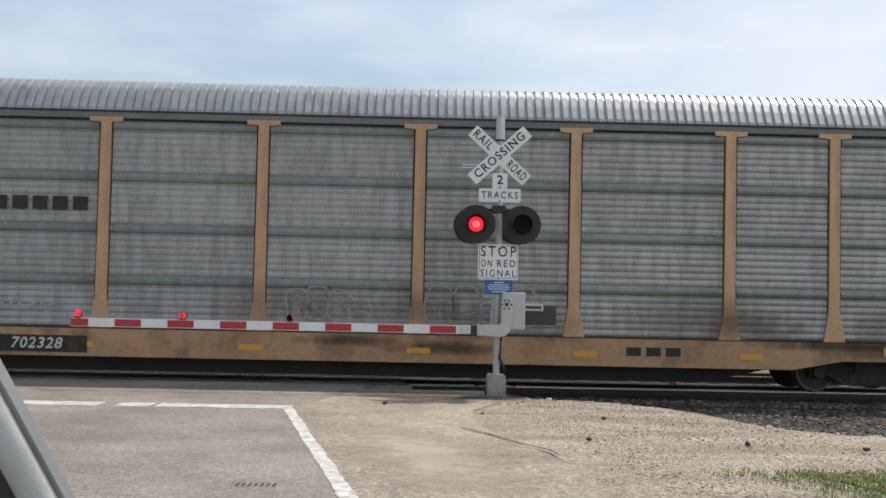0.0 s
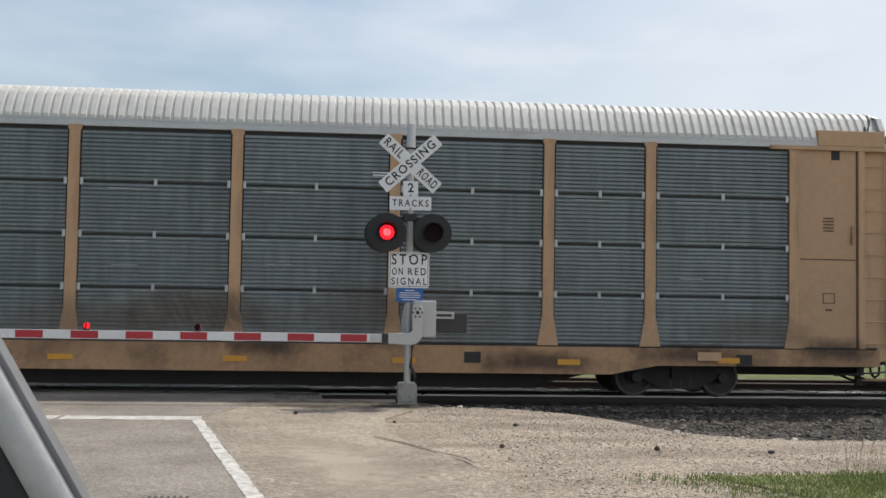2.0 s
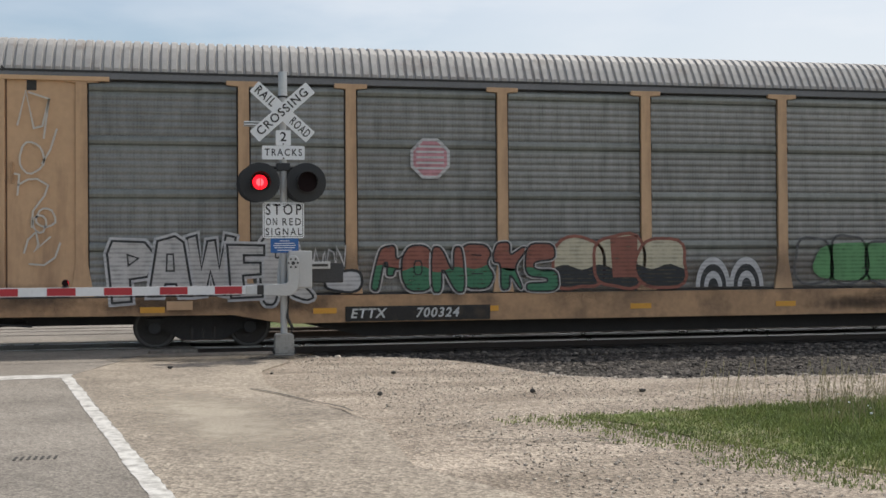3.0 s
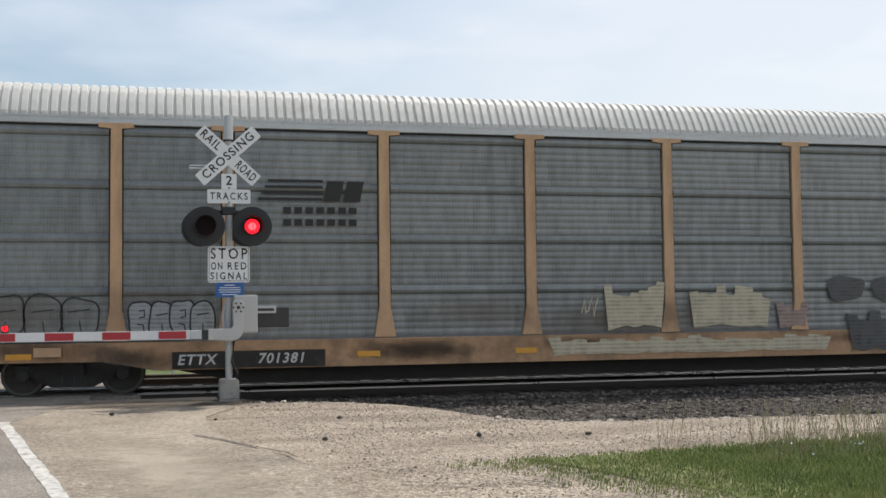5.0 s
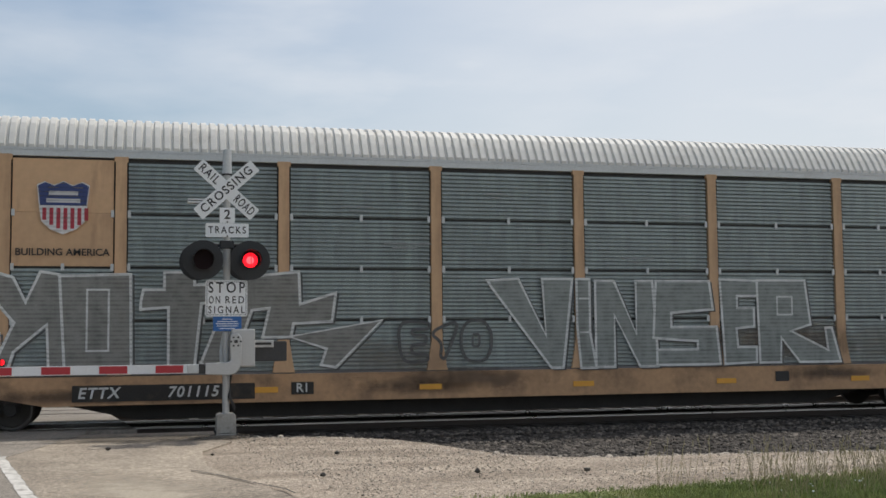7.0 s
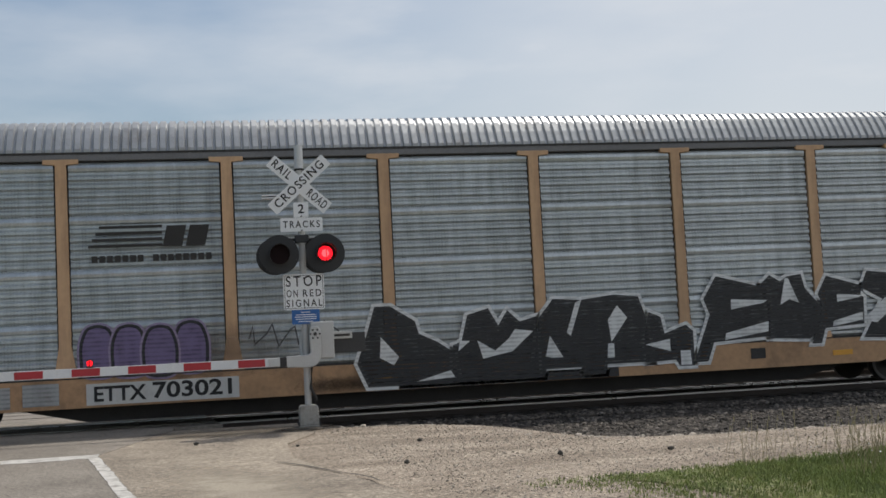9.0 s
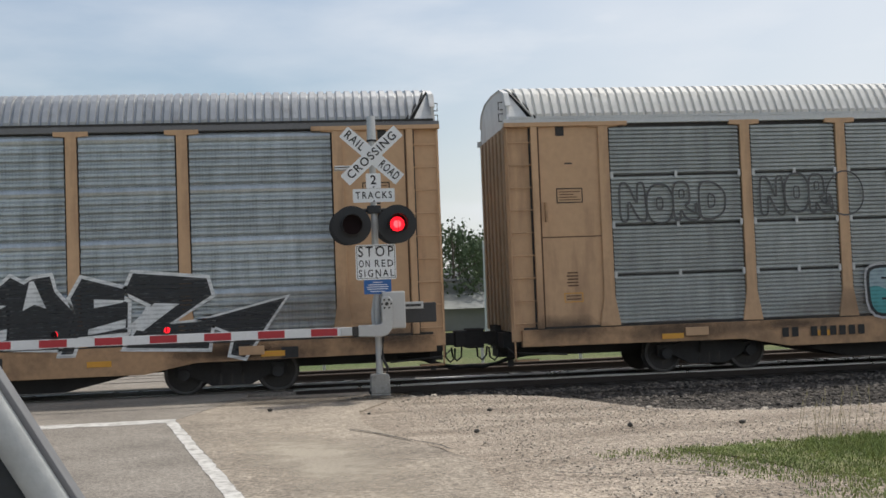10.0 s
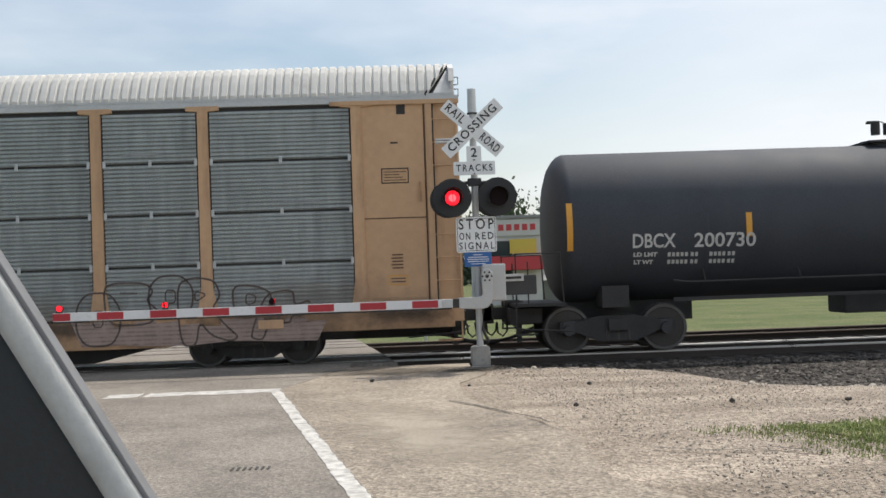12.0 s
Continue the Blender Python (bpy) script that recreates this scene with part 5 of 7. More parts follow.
    part("rear_bracket", tube([(-0.05, 0.1, 1.0), (-0.06, 0.14, 1.35), (-0.02, 0.12, 1.62)], 0.04, 8), M_GALV, signal)
    # gate arm, striped
    x0, x1, n = -0.56, -6.91, 15
    arm = part("gate_arm", box(x1, x0 + 0.15, -0.215, -0.165, 1.005, 1.145, bevel=0.004), M_ARMWHITE, signal, "white gate arm with red stripes, lowered across the lane")
    w = 0.425
    for k in range(8):
        xa = x0 - 0.12 - 0.85 * k
        xb = xa - w
        if xb < x1:
            xb = x1
        part("red_stripe", box(xb, xa, -0.2185, -0.1615, 1.016, 1.134), M_RED, arm)
    part("arm_joint", box(-0.62, -0.40, -0.235, -0.15, 1.01, 1.14, bevel=0.006), M_GALV, arm)
    for x, side in ((-6.80, "on"), (-5.11, "L"), (-3.38, "R")):
        b = part("arm_lamp", box(x - 0.05, x + 0.05, -0.23, -0.15, 1.145, 1.165), M_DARK, arm, "small red lamp on the gate arm")
        part("lamp_body", cyl((x, -0.14, 1.215), (x, -0.22, 1.215), 0.055, n=18, cap=True), M_LAMPBLACK, b)
        part("lamp_diodes", cyl((x, -0.222, 1.215), (x, -0.226, 1.215), 0.047, n=18), M_GLOW, b)
        if side != "on":
            # the same added vane, small, blanks the arm lamp between flashes
            bm = cyl((0, -0.002, 0), (0, 0.002, 0), 0.05, n=18)
            sh = part("lamp_shutter", bm, M_VANE, b, "added vane that hides the glowing diodes between flashes", (x, -0.285, 1.215))
            SHUTTERS.append((sh, side, (x, -0.285, 1.215)))
    bm = tube([(-6.7, -0.19, 1.0), (-6.6, -0.19, 0.985), (-3.0, -0.19, 0.985), (-0.7, -0.19, 0.985)], 0.008, 5)
    part("arm_cable", bm, M_DARK, arm)


build_signal()
# ---- lettering, emblems and graffiti on the cars ----
PAINTS = {}


def paint(name, color, rough=0.6):
    if name not in PAINTS:
        m = mat("spray paint " + name, color, rough, vary=0.16, scale=2.5, fine=30, bump=0.03, dirt=tuple(c * 0.6 for c in color), dirt_amount=0.3, dirt_scale=3, streak=True)
        PAINTS[name] = m
        # spray takes less in the grooves of the sheet and in worn patches
        nt = m.node_tree
        L = nt.links.new
        bsdf = nt.nodes["Principled BSDF"]
        co = nt.nodes.new("ShaderNodeTexCoord")
        sep = nt.nodes.new("ShaderNodeSeparateXYZ")
        mu, si, ra, no, ad = (nt.nodes.new("ShaderNode" + k) for k in ("Math", "Math", "MapRange", "TexNoise", "Math"))
        mu.operation, si.operation, ad.operation, ad.use_clamp = "MULTIPLY", "SINE", "ADD", True
        mu.inputs[1].default_value = 2 * math.pi / 0.0752
        no.inputs["Scale"].default_value, no.inputs["Detail"].default_value = 5.0, 6
        ra.inputs["From Min"].default_value, ra.inputs["From Max"].default_value = -1.0, 0.6
        ra.inputs["To Min"].default_value, ra.inputs["To Max"].default_value = 0.26, 0.58
        L(co.outputs["Object"], sep.inputs["Vector"])
        L(co.outputs["Object"], no.inputs["Vector"])
        L(sep.outputs["Z"], mu.inputs[0])
        L(mu.outputs["Value"], si.inputs[0])
        L(si.outputs["Value"], ra.inputs["Value"])
        L(ra.outputs["Result"], ad.inputs[0])
        L(no.outputs["Fac"], ad.inputs[1])
        L(ad.outputs["Value"], bsdf.inputs["Alpha"])
    return PAINTS[name]


FADED = paint("faded white", (0.54, 0.515, 0.495))
TAG = mat("thin white marker paint", (0.56, 0.52, 0.46), 0.7, vary=0.2)
PY = NEAR - 0.050   # paint lies on the posts' face


def blob(cx, cz, w, h, seed, power=2.6, wob=0.07, n=26):
    """A closed soft outline, like an inflated letter."""
    rnd = random.Random(seed)
    ph = [rnd.uniform(0, 6.28) for _ in range(3)]
    pts = []
    for k in range(n):
        a = 2 * math.pi * k / n
        c, s = math.cos(a), math.sin(a)
        r = (abs(c) ** power + abs(s) ** power) ** (-1 / power)
        r *= 1 + wob * (math.sin(3 * a + ph[0]) + 0.6 * math.sin(5 * a + ph[1]))
        pts.append((cx + w / 2 * r * c, cz + h / 2 * r * s))
    return pts


def fill(shapes, y=0.0):
    bm = bmesh.new()
    for pts in shapes:
        f = bm.faces.new([bm.verts.new((x, y, z)) for x, z in pts])
        f.normal_update()
        if f.normal.y > 0:
            f.normal_flip()
    bmesh.ops.triangulate(bm, faces=bm.faces)
    return bm


def lay_each(car, name, shapes, material, level, label=""):
    for pts in shapes:
        lay(car, name, fill([pts]), material, level, label)


def lay(car, name, bm, material, level, label=""):
    return part(name, bm, material, car, label, (0, PY - 0.002 * level, 0))


def closed(pts):
    return pts + pts[:1]


def letter(car, pts, face, line, width, level=1, low=None, zc=0.0, strokes=(), halo=None):
    """One sprayed letter: its face is the part, outline and strokes lie on it."""
    if halo:
        lay(car, "graffiti_halo", ribbon([closed(pts)], halo[1]), halo[0], level - 1)
    base = lay(car, "graffiti_letter", fill([pts]), face, level) if face else None
    home, dy = (base, -0.002) if base else (car, PY - 0.002 * level)
    if low:
        part("lower_fill", fill([[(x, min(z, zc + 0.05 * math.sin(9 * x))) for x, z in pts]]), low, home, "", (0, dy, 0))
        dy -= 0.002
    if line:
        part("graffiti_outline", ribbon([closed(pts)], width), line, home, "", (0, dy, 0))
    for st in strokes:
        part("graffiti_stroke", ribbon([st], width * 0.7), line, home, "", (0, dy - 0.001, 0))


def bubbles(car, x0, x1, z0, z1, n, seed, face, line, width=0.05, low=None, inner=True, wide=1.22):
    """A row of inflated letters: coloured faces (a second colour in the lower part), dark outline, inner strokes."""
    w, h = (x1 - x0) / n, z1 - z0
    rnd = random.Random(seed)
    for k in range(n):
        cx, zc = x0 + w * (k + 0.5), (z0 + z1) / 2
        pts = blob(cx, zc + 0.03 * math.sin(k * 2.1 + seed), w * (wide if face else 1.04), h * (0.95 + 0.05 * math.sin(k * 1.7)), seed + k, 3.2, 0.05)
        form = rnd.randrange(3)
        if form == 0:
            st = [[(cx - 0.12 * w, zc + 0.22 * h), (cx + 0.14 * w, zc + 0.25 * h), (cx + 0.16 * w, zc + 0.07 * h), (cx - 0.1 * w, zc + 0.04 * h)], [(cx - 0.2 * w, zc - 0.12 * h), (cx + 0.1 * w, zc - 0.15 * h), (cx + 0.16 * w, zc - 0.42 * h)]]
        elif form == 1:
            st = [[(cx - 0.25 * w, zc + 0.3 * h), (cx - 0.22 * w, zc - 0.1 * h), (cx + 0.05 * w, zc - 0.2 * h), (cx + 0.35 * w, zc - 0.15 * h)]]
        else:
            st = [[(cx - 0.3 * w, zc + 0.1 * h), (cx + 0.3 * w, zc + 0.16 * h)], [(cx, zc - 0.12 * h), (cx + 0.05 * w, zc - 0.45 * h)]]
        letter(car, pts, face, line, width, 1 + 2 * k if face else 1, low, z0 + 0.42 * h, st if inner else ())


FORMS = {}   # letter outlines in a unit box, each with its inner lines
FORMS["k"] = ((0, .76), (.1, .98), (.48, 1), (.46, .7), (.85, .9), (1, .86), (.58, .48), (.83, .06), (.77, 0), (.46, .36), (.46, .02), (.2, 0), (.21, .56), (0, .57)),
FORMS["e"] = ((.24, 1), (.5, 1), (.5, .66), (.74, .66), (.74, .54), (.5, .52), (.5, .32), (1, .36), (1, .04), (.2, 0), (.22, .44), (0, .48), (0, .6), (.24, .62)),
FORMS["y"] = ((.08, 1), (.34, .94), (.5, .7), (.68, 1), (.92, .97), (1, .02), (.8, 0), (.77, .48), (.36, .22), (.27, 0), (.1, .06), (.36, .5), (.18, .66), (0, .94)),
FORMS["o"] = ((0, .98), (.98, 1), (1, .02), (.05, 0)), ((.38, .84), (.68, .84), (.68, .22), (.38, .22))
FORMS["t"] = ((0, .7), (.03, .82), (.27, .82), (.27, 1), (.62, 1), (.62, .87), (1, .88), (1, .7), (.7, .68), (.62, 0), (.32, .01), (.32, .64), (0, .62)),
FORMS["c"] = ((.1, 0), (0, .06), (.18, .68), (.31, .94), (.72, 1), (.73, .66), (1, .78), (.97, .48), (.68, .46), (.66, .32), (.45, .32), (.5, .62), (.37, .6), (.22, 0)),
FORMS["wing"] = ((0, .66), (1, 1), (.5, 0), (.34, .06), (.4, .4)),
FORMS["v"] = ((0, .98), (.36, 1), (.68, .36), (.64, 1), (1, 1), (.88, 0), (.74, 0), (.05, .9)),
FORMS["i"] = ((.2, 1), (.75, 1), (.75, .4), (1, 0), (.35, 0), (.2, .5)), ((.3, .78), (.75, .78)), ((.3, .4), (.75, .4))
FORMS["n"] = ((0, 0), (0, 1), (.3, 1), (.65, .38), (.65, 1), (.92, 1), (1, 0), (.7, 0), (.3, .6), (.3, 0)),
FORMS["s"] = ((.05, 1), (.85, 1), (.9, .66), (.27, .62), (.27, .45), (.95, .45), (1, 0), (.05, 0), (.05, .18), (.66, .18), (.66, .28), (0, .32)),
FORMS["f"] = ((0, 1), (1, .98), (1, .8), (.45, .8), (.45, .66), (.9, .66), (.9, .44), (.42, .42), (.45, .2), (.95, .2), (.95, .02), (.1, 0)),
FORMS["r"] = ((0, 1), (.58, 1), (.64, .46), (.4, .38), (.85, .14), (.82, .42), (.9, .42), (1, 0), (.5, 0), (.28, .3), (.27, 0), (.02, 0)), ((.24, .8), (.42, .8), (.42, .58), (.24, .58))
FORMS["b"] = ((0, .9), (.2, 1), (.75, .98), (.9, .78), (.75, .56), (1, .3), (.8, 0), (.05, .02)), ((.3, .76), (.6, .74)), ((.3, .34), (.65, .34))
FORMS["d"] = ((0, 1), (.55, 1), (1, .72), (.95, .2), (.5, 0), (.02, .04)), ((.35, .7), (.6, .62), (.58, .36), (.34, .3))
FORMS["l"] = ((.05, 1), (.4, 1), (.42, .42), (.95, .38), (1, .02), (.05, 0)), ((.42, .42), (.4, .2))
FORMS["p"] = ((0, .8), (.1, 1), (.75, .98), (1, .72), (.8, .42), (.45, .38), (.48, .02), (.1, 0)), ((.4, .78), (.62, .72), (.42, .6))
FORMS["a"] = ((0, 0), (.2, .92), (.6, 1), (.8, .9), (1, 0), (.72, 0), (.62, .2), (.38, .2), (.3, 0)), ((.42, .7), (.56, .7), (.58, .42), (.4, .42))
FORMS["w"] = ((0, .95), (.2, 1), (.3, .45), (.42, .9), (.58, .92), (.66, .45), (.8, 1), (1, .96), (.84, 0), (.6, .05), (.48, .4), (.38, .02), (.14, 0)),
FORMS["bigr"] = ((0, .9), (.3, 1), (.62, .94), (.72, .7), (.56, .48), (.8, .2), (1, .02), (.85, -.04), (.55, .06), (.36, .3), (.3, -.1), (.05, -.08)), ((.3, .78), (.5, .72), (.3, .6))
FORMS["dome"] = ((.04, 0), (0, .6), (.18, .94), (.5, 1), (.82, .94), (1, .6), (.96, 0)),
FORMS["round"] = ((.2, 0), (0, .3), (.02, .75), (.25, 1), (.75, 1), (1, .7), (.98, .28), (.78, 0)), ((.38, .66), (.6, .66), (.6, .36), (.38, .36))


def softened(pts, times=2):
    """Cuts the corners of a closed outline, for inflated letters."""
    for _ in range(times):
        out = []
        for (x0, z0), (x1, z1) in zip(pts, pts[1:] + pts[:1]):
            out += [(0.8 * x0 + 0.2 * x1, 0.8 * z0 + 0.2 * z1), (0.2 * x0 + 0.8 * x1, 0.2 * z0 + 0.8 * z1)]
        pts = out
    return pts


def ragged(x0, x1, z0, z1, seed, n=9):
    """A patch with an uneven top and foot, as of letters run together."""
    rnd = random.Random(seed)
    w = (x1 - x0) / n
    top, foot = [], []
    for k in range(n):
        h = z1 - (z1 - z0) * rnd.uniform(0, 0.32)
        top += [(x0 + w * k + 0.01, h), (x0 + w * (k + 1) - 0.01, h + 0.04 * rnd.uniform(-1, 1))]
        foot += [(x0 + w * (k + 0.5), z0 + 0.12 * (z1 - z0) * rnd.random())]
    return foot + top[::-1]


def sprayed(car, name, x0, x1, z0, z1, face, line, width=0.05, level=2, halo=None, low=None, soft=False, split=0.42):
    """One letter by its form, in its box on the car's side."""
    def at(pts):
        return [(x0 + (x1 - x0) * u, z0 + (z1 - z0) * v) for u, v in pts]
    outer, *inner = FORMS[name]
    pts = softened(at(outer)) if soft else at(outer)
    lines = [closed(softened(at(p), 1)) if soft and len(p) > 2 else closed(at(p)) if len(p) > 2 else at(p) for p in inner]
    letter(car, pts, face, line, width, level, low, z0 + split * (z1 - z0), lines, halo)


def word(car, names, x0, x1, z0, z1, face, line, width=0.05, halo=None, low=None, soft=True, wide=1.0, split=0.42):
    w = (x1 - x0) / len(names)
    for k, name in enumerate(names):
        cx = x0 + w * (k + 0.5)
        rise = 0.035 * (z1 - z0) * math.sin(2.3 * k + x0)
        sprayed(car, name, cx - w * wide / 2, cx + w * wide / 2, z0 + rise, z1 + rise, face, line, width, 2 + 3 * (k % 3), halo, low, soft, split)


def bars(car, name, spans, material, level=1):
    """Plain bars in place of small print or lettering: (x0, x1, z0, z1)."""
    for a, b, c, d in spans:
        lay(car, name, fill([[(a, c), (b, c), (b, d), (a, d)]]), material, level)


def scrawl(car, x0, x1, z0, z1, seed, material, width=0.03, n=14, level=2):
    rnd = random.Random(seed)
    line = []
    for k in range(n):
        u = k / (n - 1)
        line.append((x0 + (x1 - x0) * (u + rnd.uniform(-0.06, 0.06)), (z0 + z1) / 2 + (z1 - z0) / 2 * math.sin(k * 2.2 + seed) * rnd.uniform(0.5, 1)))
    lay(car, "graffiti_stroke", ribbon([line], width), material, level)


def numbers(car, mark, digits, x, z, size, material, shear=0.2, gap=1.0, space=1.15):
    for body, xx in ((mark, x), (digits, x + gap)):
        if body:
            lettering("car_number", body, size, material, car, (xx, PY, z), 0.006, "LEFT", space, shear=shear)


def stripes_emblem(car, x0, x1, z):
    """Rail emblem: four dark bands running into a solid block, and two rows of lettering below."""
    w = x1 - x0
    bars(car, "emblem", [(x0 + 0.03 * k * w, x0 + 0.6 * w, z - 0.16 + 0.11 * k, z - 0.11 + 0.11 * k) for k in range(4)], M_PRINT)
    lay_each(car, "emblem", ([[(x0 + 0.60 * w, z - 0.17), (x0 + 0.76 * w, z - 0.17), (x0 + 0.80 * w, z + 0.2), (x0 + 0.64 * w, z + 0.2)], [(x0 + 0.79 * w, z - 0.17), (x0 + 0.95 * w, z - 0.17), (x0 + 0.99 * w, z + 0.2), (x0 + 0.83 * w, z + 0.2)]]), M_PRINT, 1)


WHITE, SILVER, CHROME = paint("white", (0.55, 0.54, 0.54)), paint("silver", (0.66, 0.665, 0.65)), paint("dull chrome", (0.25, 0.26, 0.255))
INK, TEAL, PALE = paint("black", (0.026, 0.027, 0.029)), paint("teal", (0.08, 0.34, 0.345)), paint("pale blue", (0.33, 0.43, 0.46))
PURPLE, LILAC, GREEN = paint("purple", (0.17, 0.13, 0.25)), paint("lilac", (0.30, 0.24, 0.36)), paint("green", (0.05, 0.19, 0.10))
RUST, CREAM, PINK = paint("rust red", (0.28, 0.10, 0.07)), paint("cream", (0.56, 0.50, 0.36)), paint("pink", (0.54, 0.26, 0.29))
CHALK = paint("chalk white", (0.74, 0.75, 0.74))
BROWNGREY = paint("brown grey", (0.235, 0.232, 0.215))
GREYINK = paint("faded grey", (0.10, 0.10, 0.10))
GHOST = paint("ghost white", (0.36, 0.37, 0.37))
DIRTY = paint("dusty pink", (0.36, 0.27, 0.23))


WILD = {}   # outline and pale cuts of the black letters, in a unit box
WILD["hook"] = (((0, 0), (1.05, 0), (1.0, 0.38), (0.82, 0.52), (0.6, 0.64), (0.56, 0.8), (0.28, 1.0), (0.1, 1.0), (0.03, 0.75), (-0.12, 0.3)), ((0.16, 0.62), (0.36, 0.36), (0.3, 0.26), (0.14, 0.36)), ((0.55, 0.04), (0.95, 0.16), (1.0, 0.07)))
WILD["sharp_e"] = (((0, 0), (1, 0), (1.0, 0.84), (0.8, 0.78), (0.66, 0.94), (0.55, 0.74), (0.44, 0.98), (0.2, 0.9), (0.12, 0.55), (0.02, 0.5)), ((0.3, 0.55), (0.5, 0.4), (0.66, 0.55), (0.74, 0.68), (0.95, 0.64), (0.7, 0.38), (0.36, 0.3)), ((0.1, 0.56), (0.22, 0.55), (0.08, 0.42)))
WILD["m"] = (((0, 0), (0.1, 0), (0.12, 0.1), (0.4, 0.1), (0.42, 0), (0.6, 0), (0.62, 0.12), (1.0, 0.12), (0.95, 0.72), (0.9, 0.96), (0.7, 1.0), (0.42, 0.95), (0.2, 0.98), (0.08, 0.75)), ((0.43, 0.95), (0.38, 0.92), (0.3, 0.55), (0.33, 0.5)), ((0.12, 0.26), (0.16, 0.52), (0.26, 0.24), (0.17, 0.24)), ((0.64, 0.68), (0.72, 0.86), (0.8, 0.7), (0.66, 0.4)), ((0.62, 0.2), (0.68, 0.2), (0.68, 0.38), (0.63, 0.38)))
WILD["loop"] = (((0, 0.1), (0.6, 0.12), (0.68, 0), (0.98, 0), (0.98, 0.62), (0.84, 0.74), (0.4, 0.6), (0.34, 0.9), (0.1, 1.0), (0, 0.6)), ((0.0, 0.42), (0.5, 0.5), (0.5, 0.28)), ((0.7, 0.02), (0.92, 0.02), (0.9, 0.28), (0.7, 0.28)))
WILD["e"] = (((-0.16, 0), (0.04, 0), (0.14, 0.22), (0.98, 0.26), (1.0, 0.66), (0.94, 0.68), (0.95, 0.84), (0.5, 0.94), (0.22, 1.0), (0.02, 0.74), (0.1, 0.55), (-0.02, 0.3)), ((0.42, 0.6), (0.42, 0.72), (0.96, 0.69), (0.9, 0.66)), ((0.3, 0.24), (0.32, 0.32), (0.96, 0.44), (0.95, 0.32)))
WILD["y"] = (((0.05, 0.04), (0.75, 0.0), (0.9, 0.1), (1.0, 0.46), (0.72, 0.78), (0.66, 1.0), (0.42, 0.97), (0.3, 0.9), (0.12, 1.0), (-0.05, 0.86), (0.06, 0.5)), ((0.28, 0.54), (0.38, 0.94), (0.44, 0.94), (0.6, 0.56), (0.44, 0.62)))
WILD["z"] = (((0, 0.05), (0.95, 0), (1.0, 0.36), (0.5, 0.34), (1.0, 0.7), (0.95, 0.92), (0.1, 1.02), (0.0, 0.78), (0.3, 0.6)), ((0.0, 0.3), (0.34, 0.62), (0.62, 0.6), (0.2, 0.26)))


def decorate():
    # first car: emblem word as plain blocks, black number board
    bars(car_a, "emblem", [(6.75 + 0.36 * k, 7.02 + 0.36 * k, 3.06, 3.30 + (0.1 if k == 0 else 0)) for k in range(7)], M_PRINT)
    board(car_a, 6.6, 9.25, 0.50, 0.80, M_BOARD)
    numbers(car_a, "", "702328", 6.75, 0.65, 0.27, M_WHITEPRINT, gap=1.15)
    board(car_a, 18.85, 20.05, 0.60, 0.82, M_SILL)
    bars(car_a, "emblem", [(18.95 + 0.36 * k, 19.22 + 0.36 * k, 0.63, 0.79) for k in range(3)], M_PRINT)
    bubbles(car_a, 12.8, 14.3, 1.15, 1.75, 4, 31, None, GHOST, 0.03)
    bubbles(car_a, 15.3, 17.3, 1.1, 1.85, 4, 35, None, GHOST, 0.03)
    scrawl(car_a, 6.9, 8.6, 1.2, 1.5, 3, GHOST, 0.05)
    # second car: emblem panel, pale letters
    lay(car_b, "emblem", ribbon([[(7.30, 3.42), (7.24, 3.36), (7.24, 3.04), (7.30, 2.98), (7.92, 2.98), (7.98, 3.04), (7.98, 3.36), (7.92, 3.42), (7.30, 3.42)]], 0.075), M_PRINT, 1, "dark rounded emblem shape")
    lay(car_b, "emblem", ribbon([[(8.16, 2.98), (8.16, 3.42), (8.78, 3.42), (8.78, 2.98), (8.16, 2.98)]], 0.075), M_PRINT, 1)
    word(car_b, ("b", "l", "n", "e", "y"), 6.9, 9.15, 1.0, 1.78, WHITE, CHROME, 0.04, wide=1.08)
    bars(car_b, "small_print", [(5.35 + 0.16 * k, 5.46 + 0.16 * k, 0.66, 0.84) for k in range(8)], M_PRINT)
    for k, x in enumerate((10.1, 12.9, 15.6, 18.4, 21.3, 23.2)):
        bars(car_b, "worn_patch", [(x, x + 0.75 - 0.05 * (k % 3), 3.62 - 0.93 * r, 3.645 - 0.93 * r) for r in (0, 1) if (k + r) % 3] + [(x + 0.1, x + 0.55, 2.2 + 0.06 * k % 0.3, 2.225 + 0.06 * k % 0.3)], GHOST)
    # third car: white letters, red and green letters, cream face, arches, green patch
    for k, (name, x0, x1, z0, z1) in enumerate((("p", 2.35, 3.2, 0.84, 1.92), ("a", 3.05, 3.8, 0.95, 2.0), ("w", 3.7, 4.55, 0.95, 2.02), ("f", 4.4, 5.05, 0.9, 1.85), ("bigr", 4.95, 5.95, 0.88, 2.04))):
        sprayed(car_c, name, x0, x1, z0, z1, FADED, INK, 0.04, 2 + 3 * (k % 2), (WHITE, 0.13), None, name == "bigr")
    bubbles(car_c, 6.2, 6.75, 0.95, 1.35, 1, 77, WHITE, INK, 0.05, inner=False)
    word(car_c, ("c", "round", "n", "b"), 7.0, 9.25, 0.98, 1.82, RUST, INK, 0.035, (FADED, 0.09), GREEN, wide=1.14, split=0.5)
    word(car_c, ("k", "s"), 9.3, 10.5, 0.98, 1.88, RUST, INK, 0.035, (FADED, 0.08), GREEN, wide=1.12, split=0.45)
    bubbles(car_c, 10.5, 13.0, 0.98, 1.98, 3, 25, CREAM, RUST, 0.06, low=INK, inner=False)
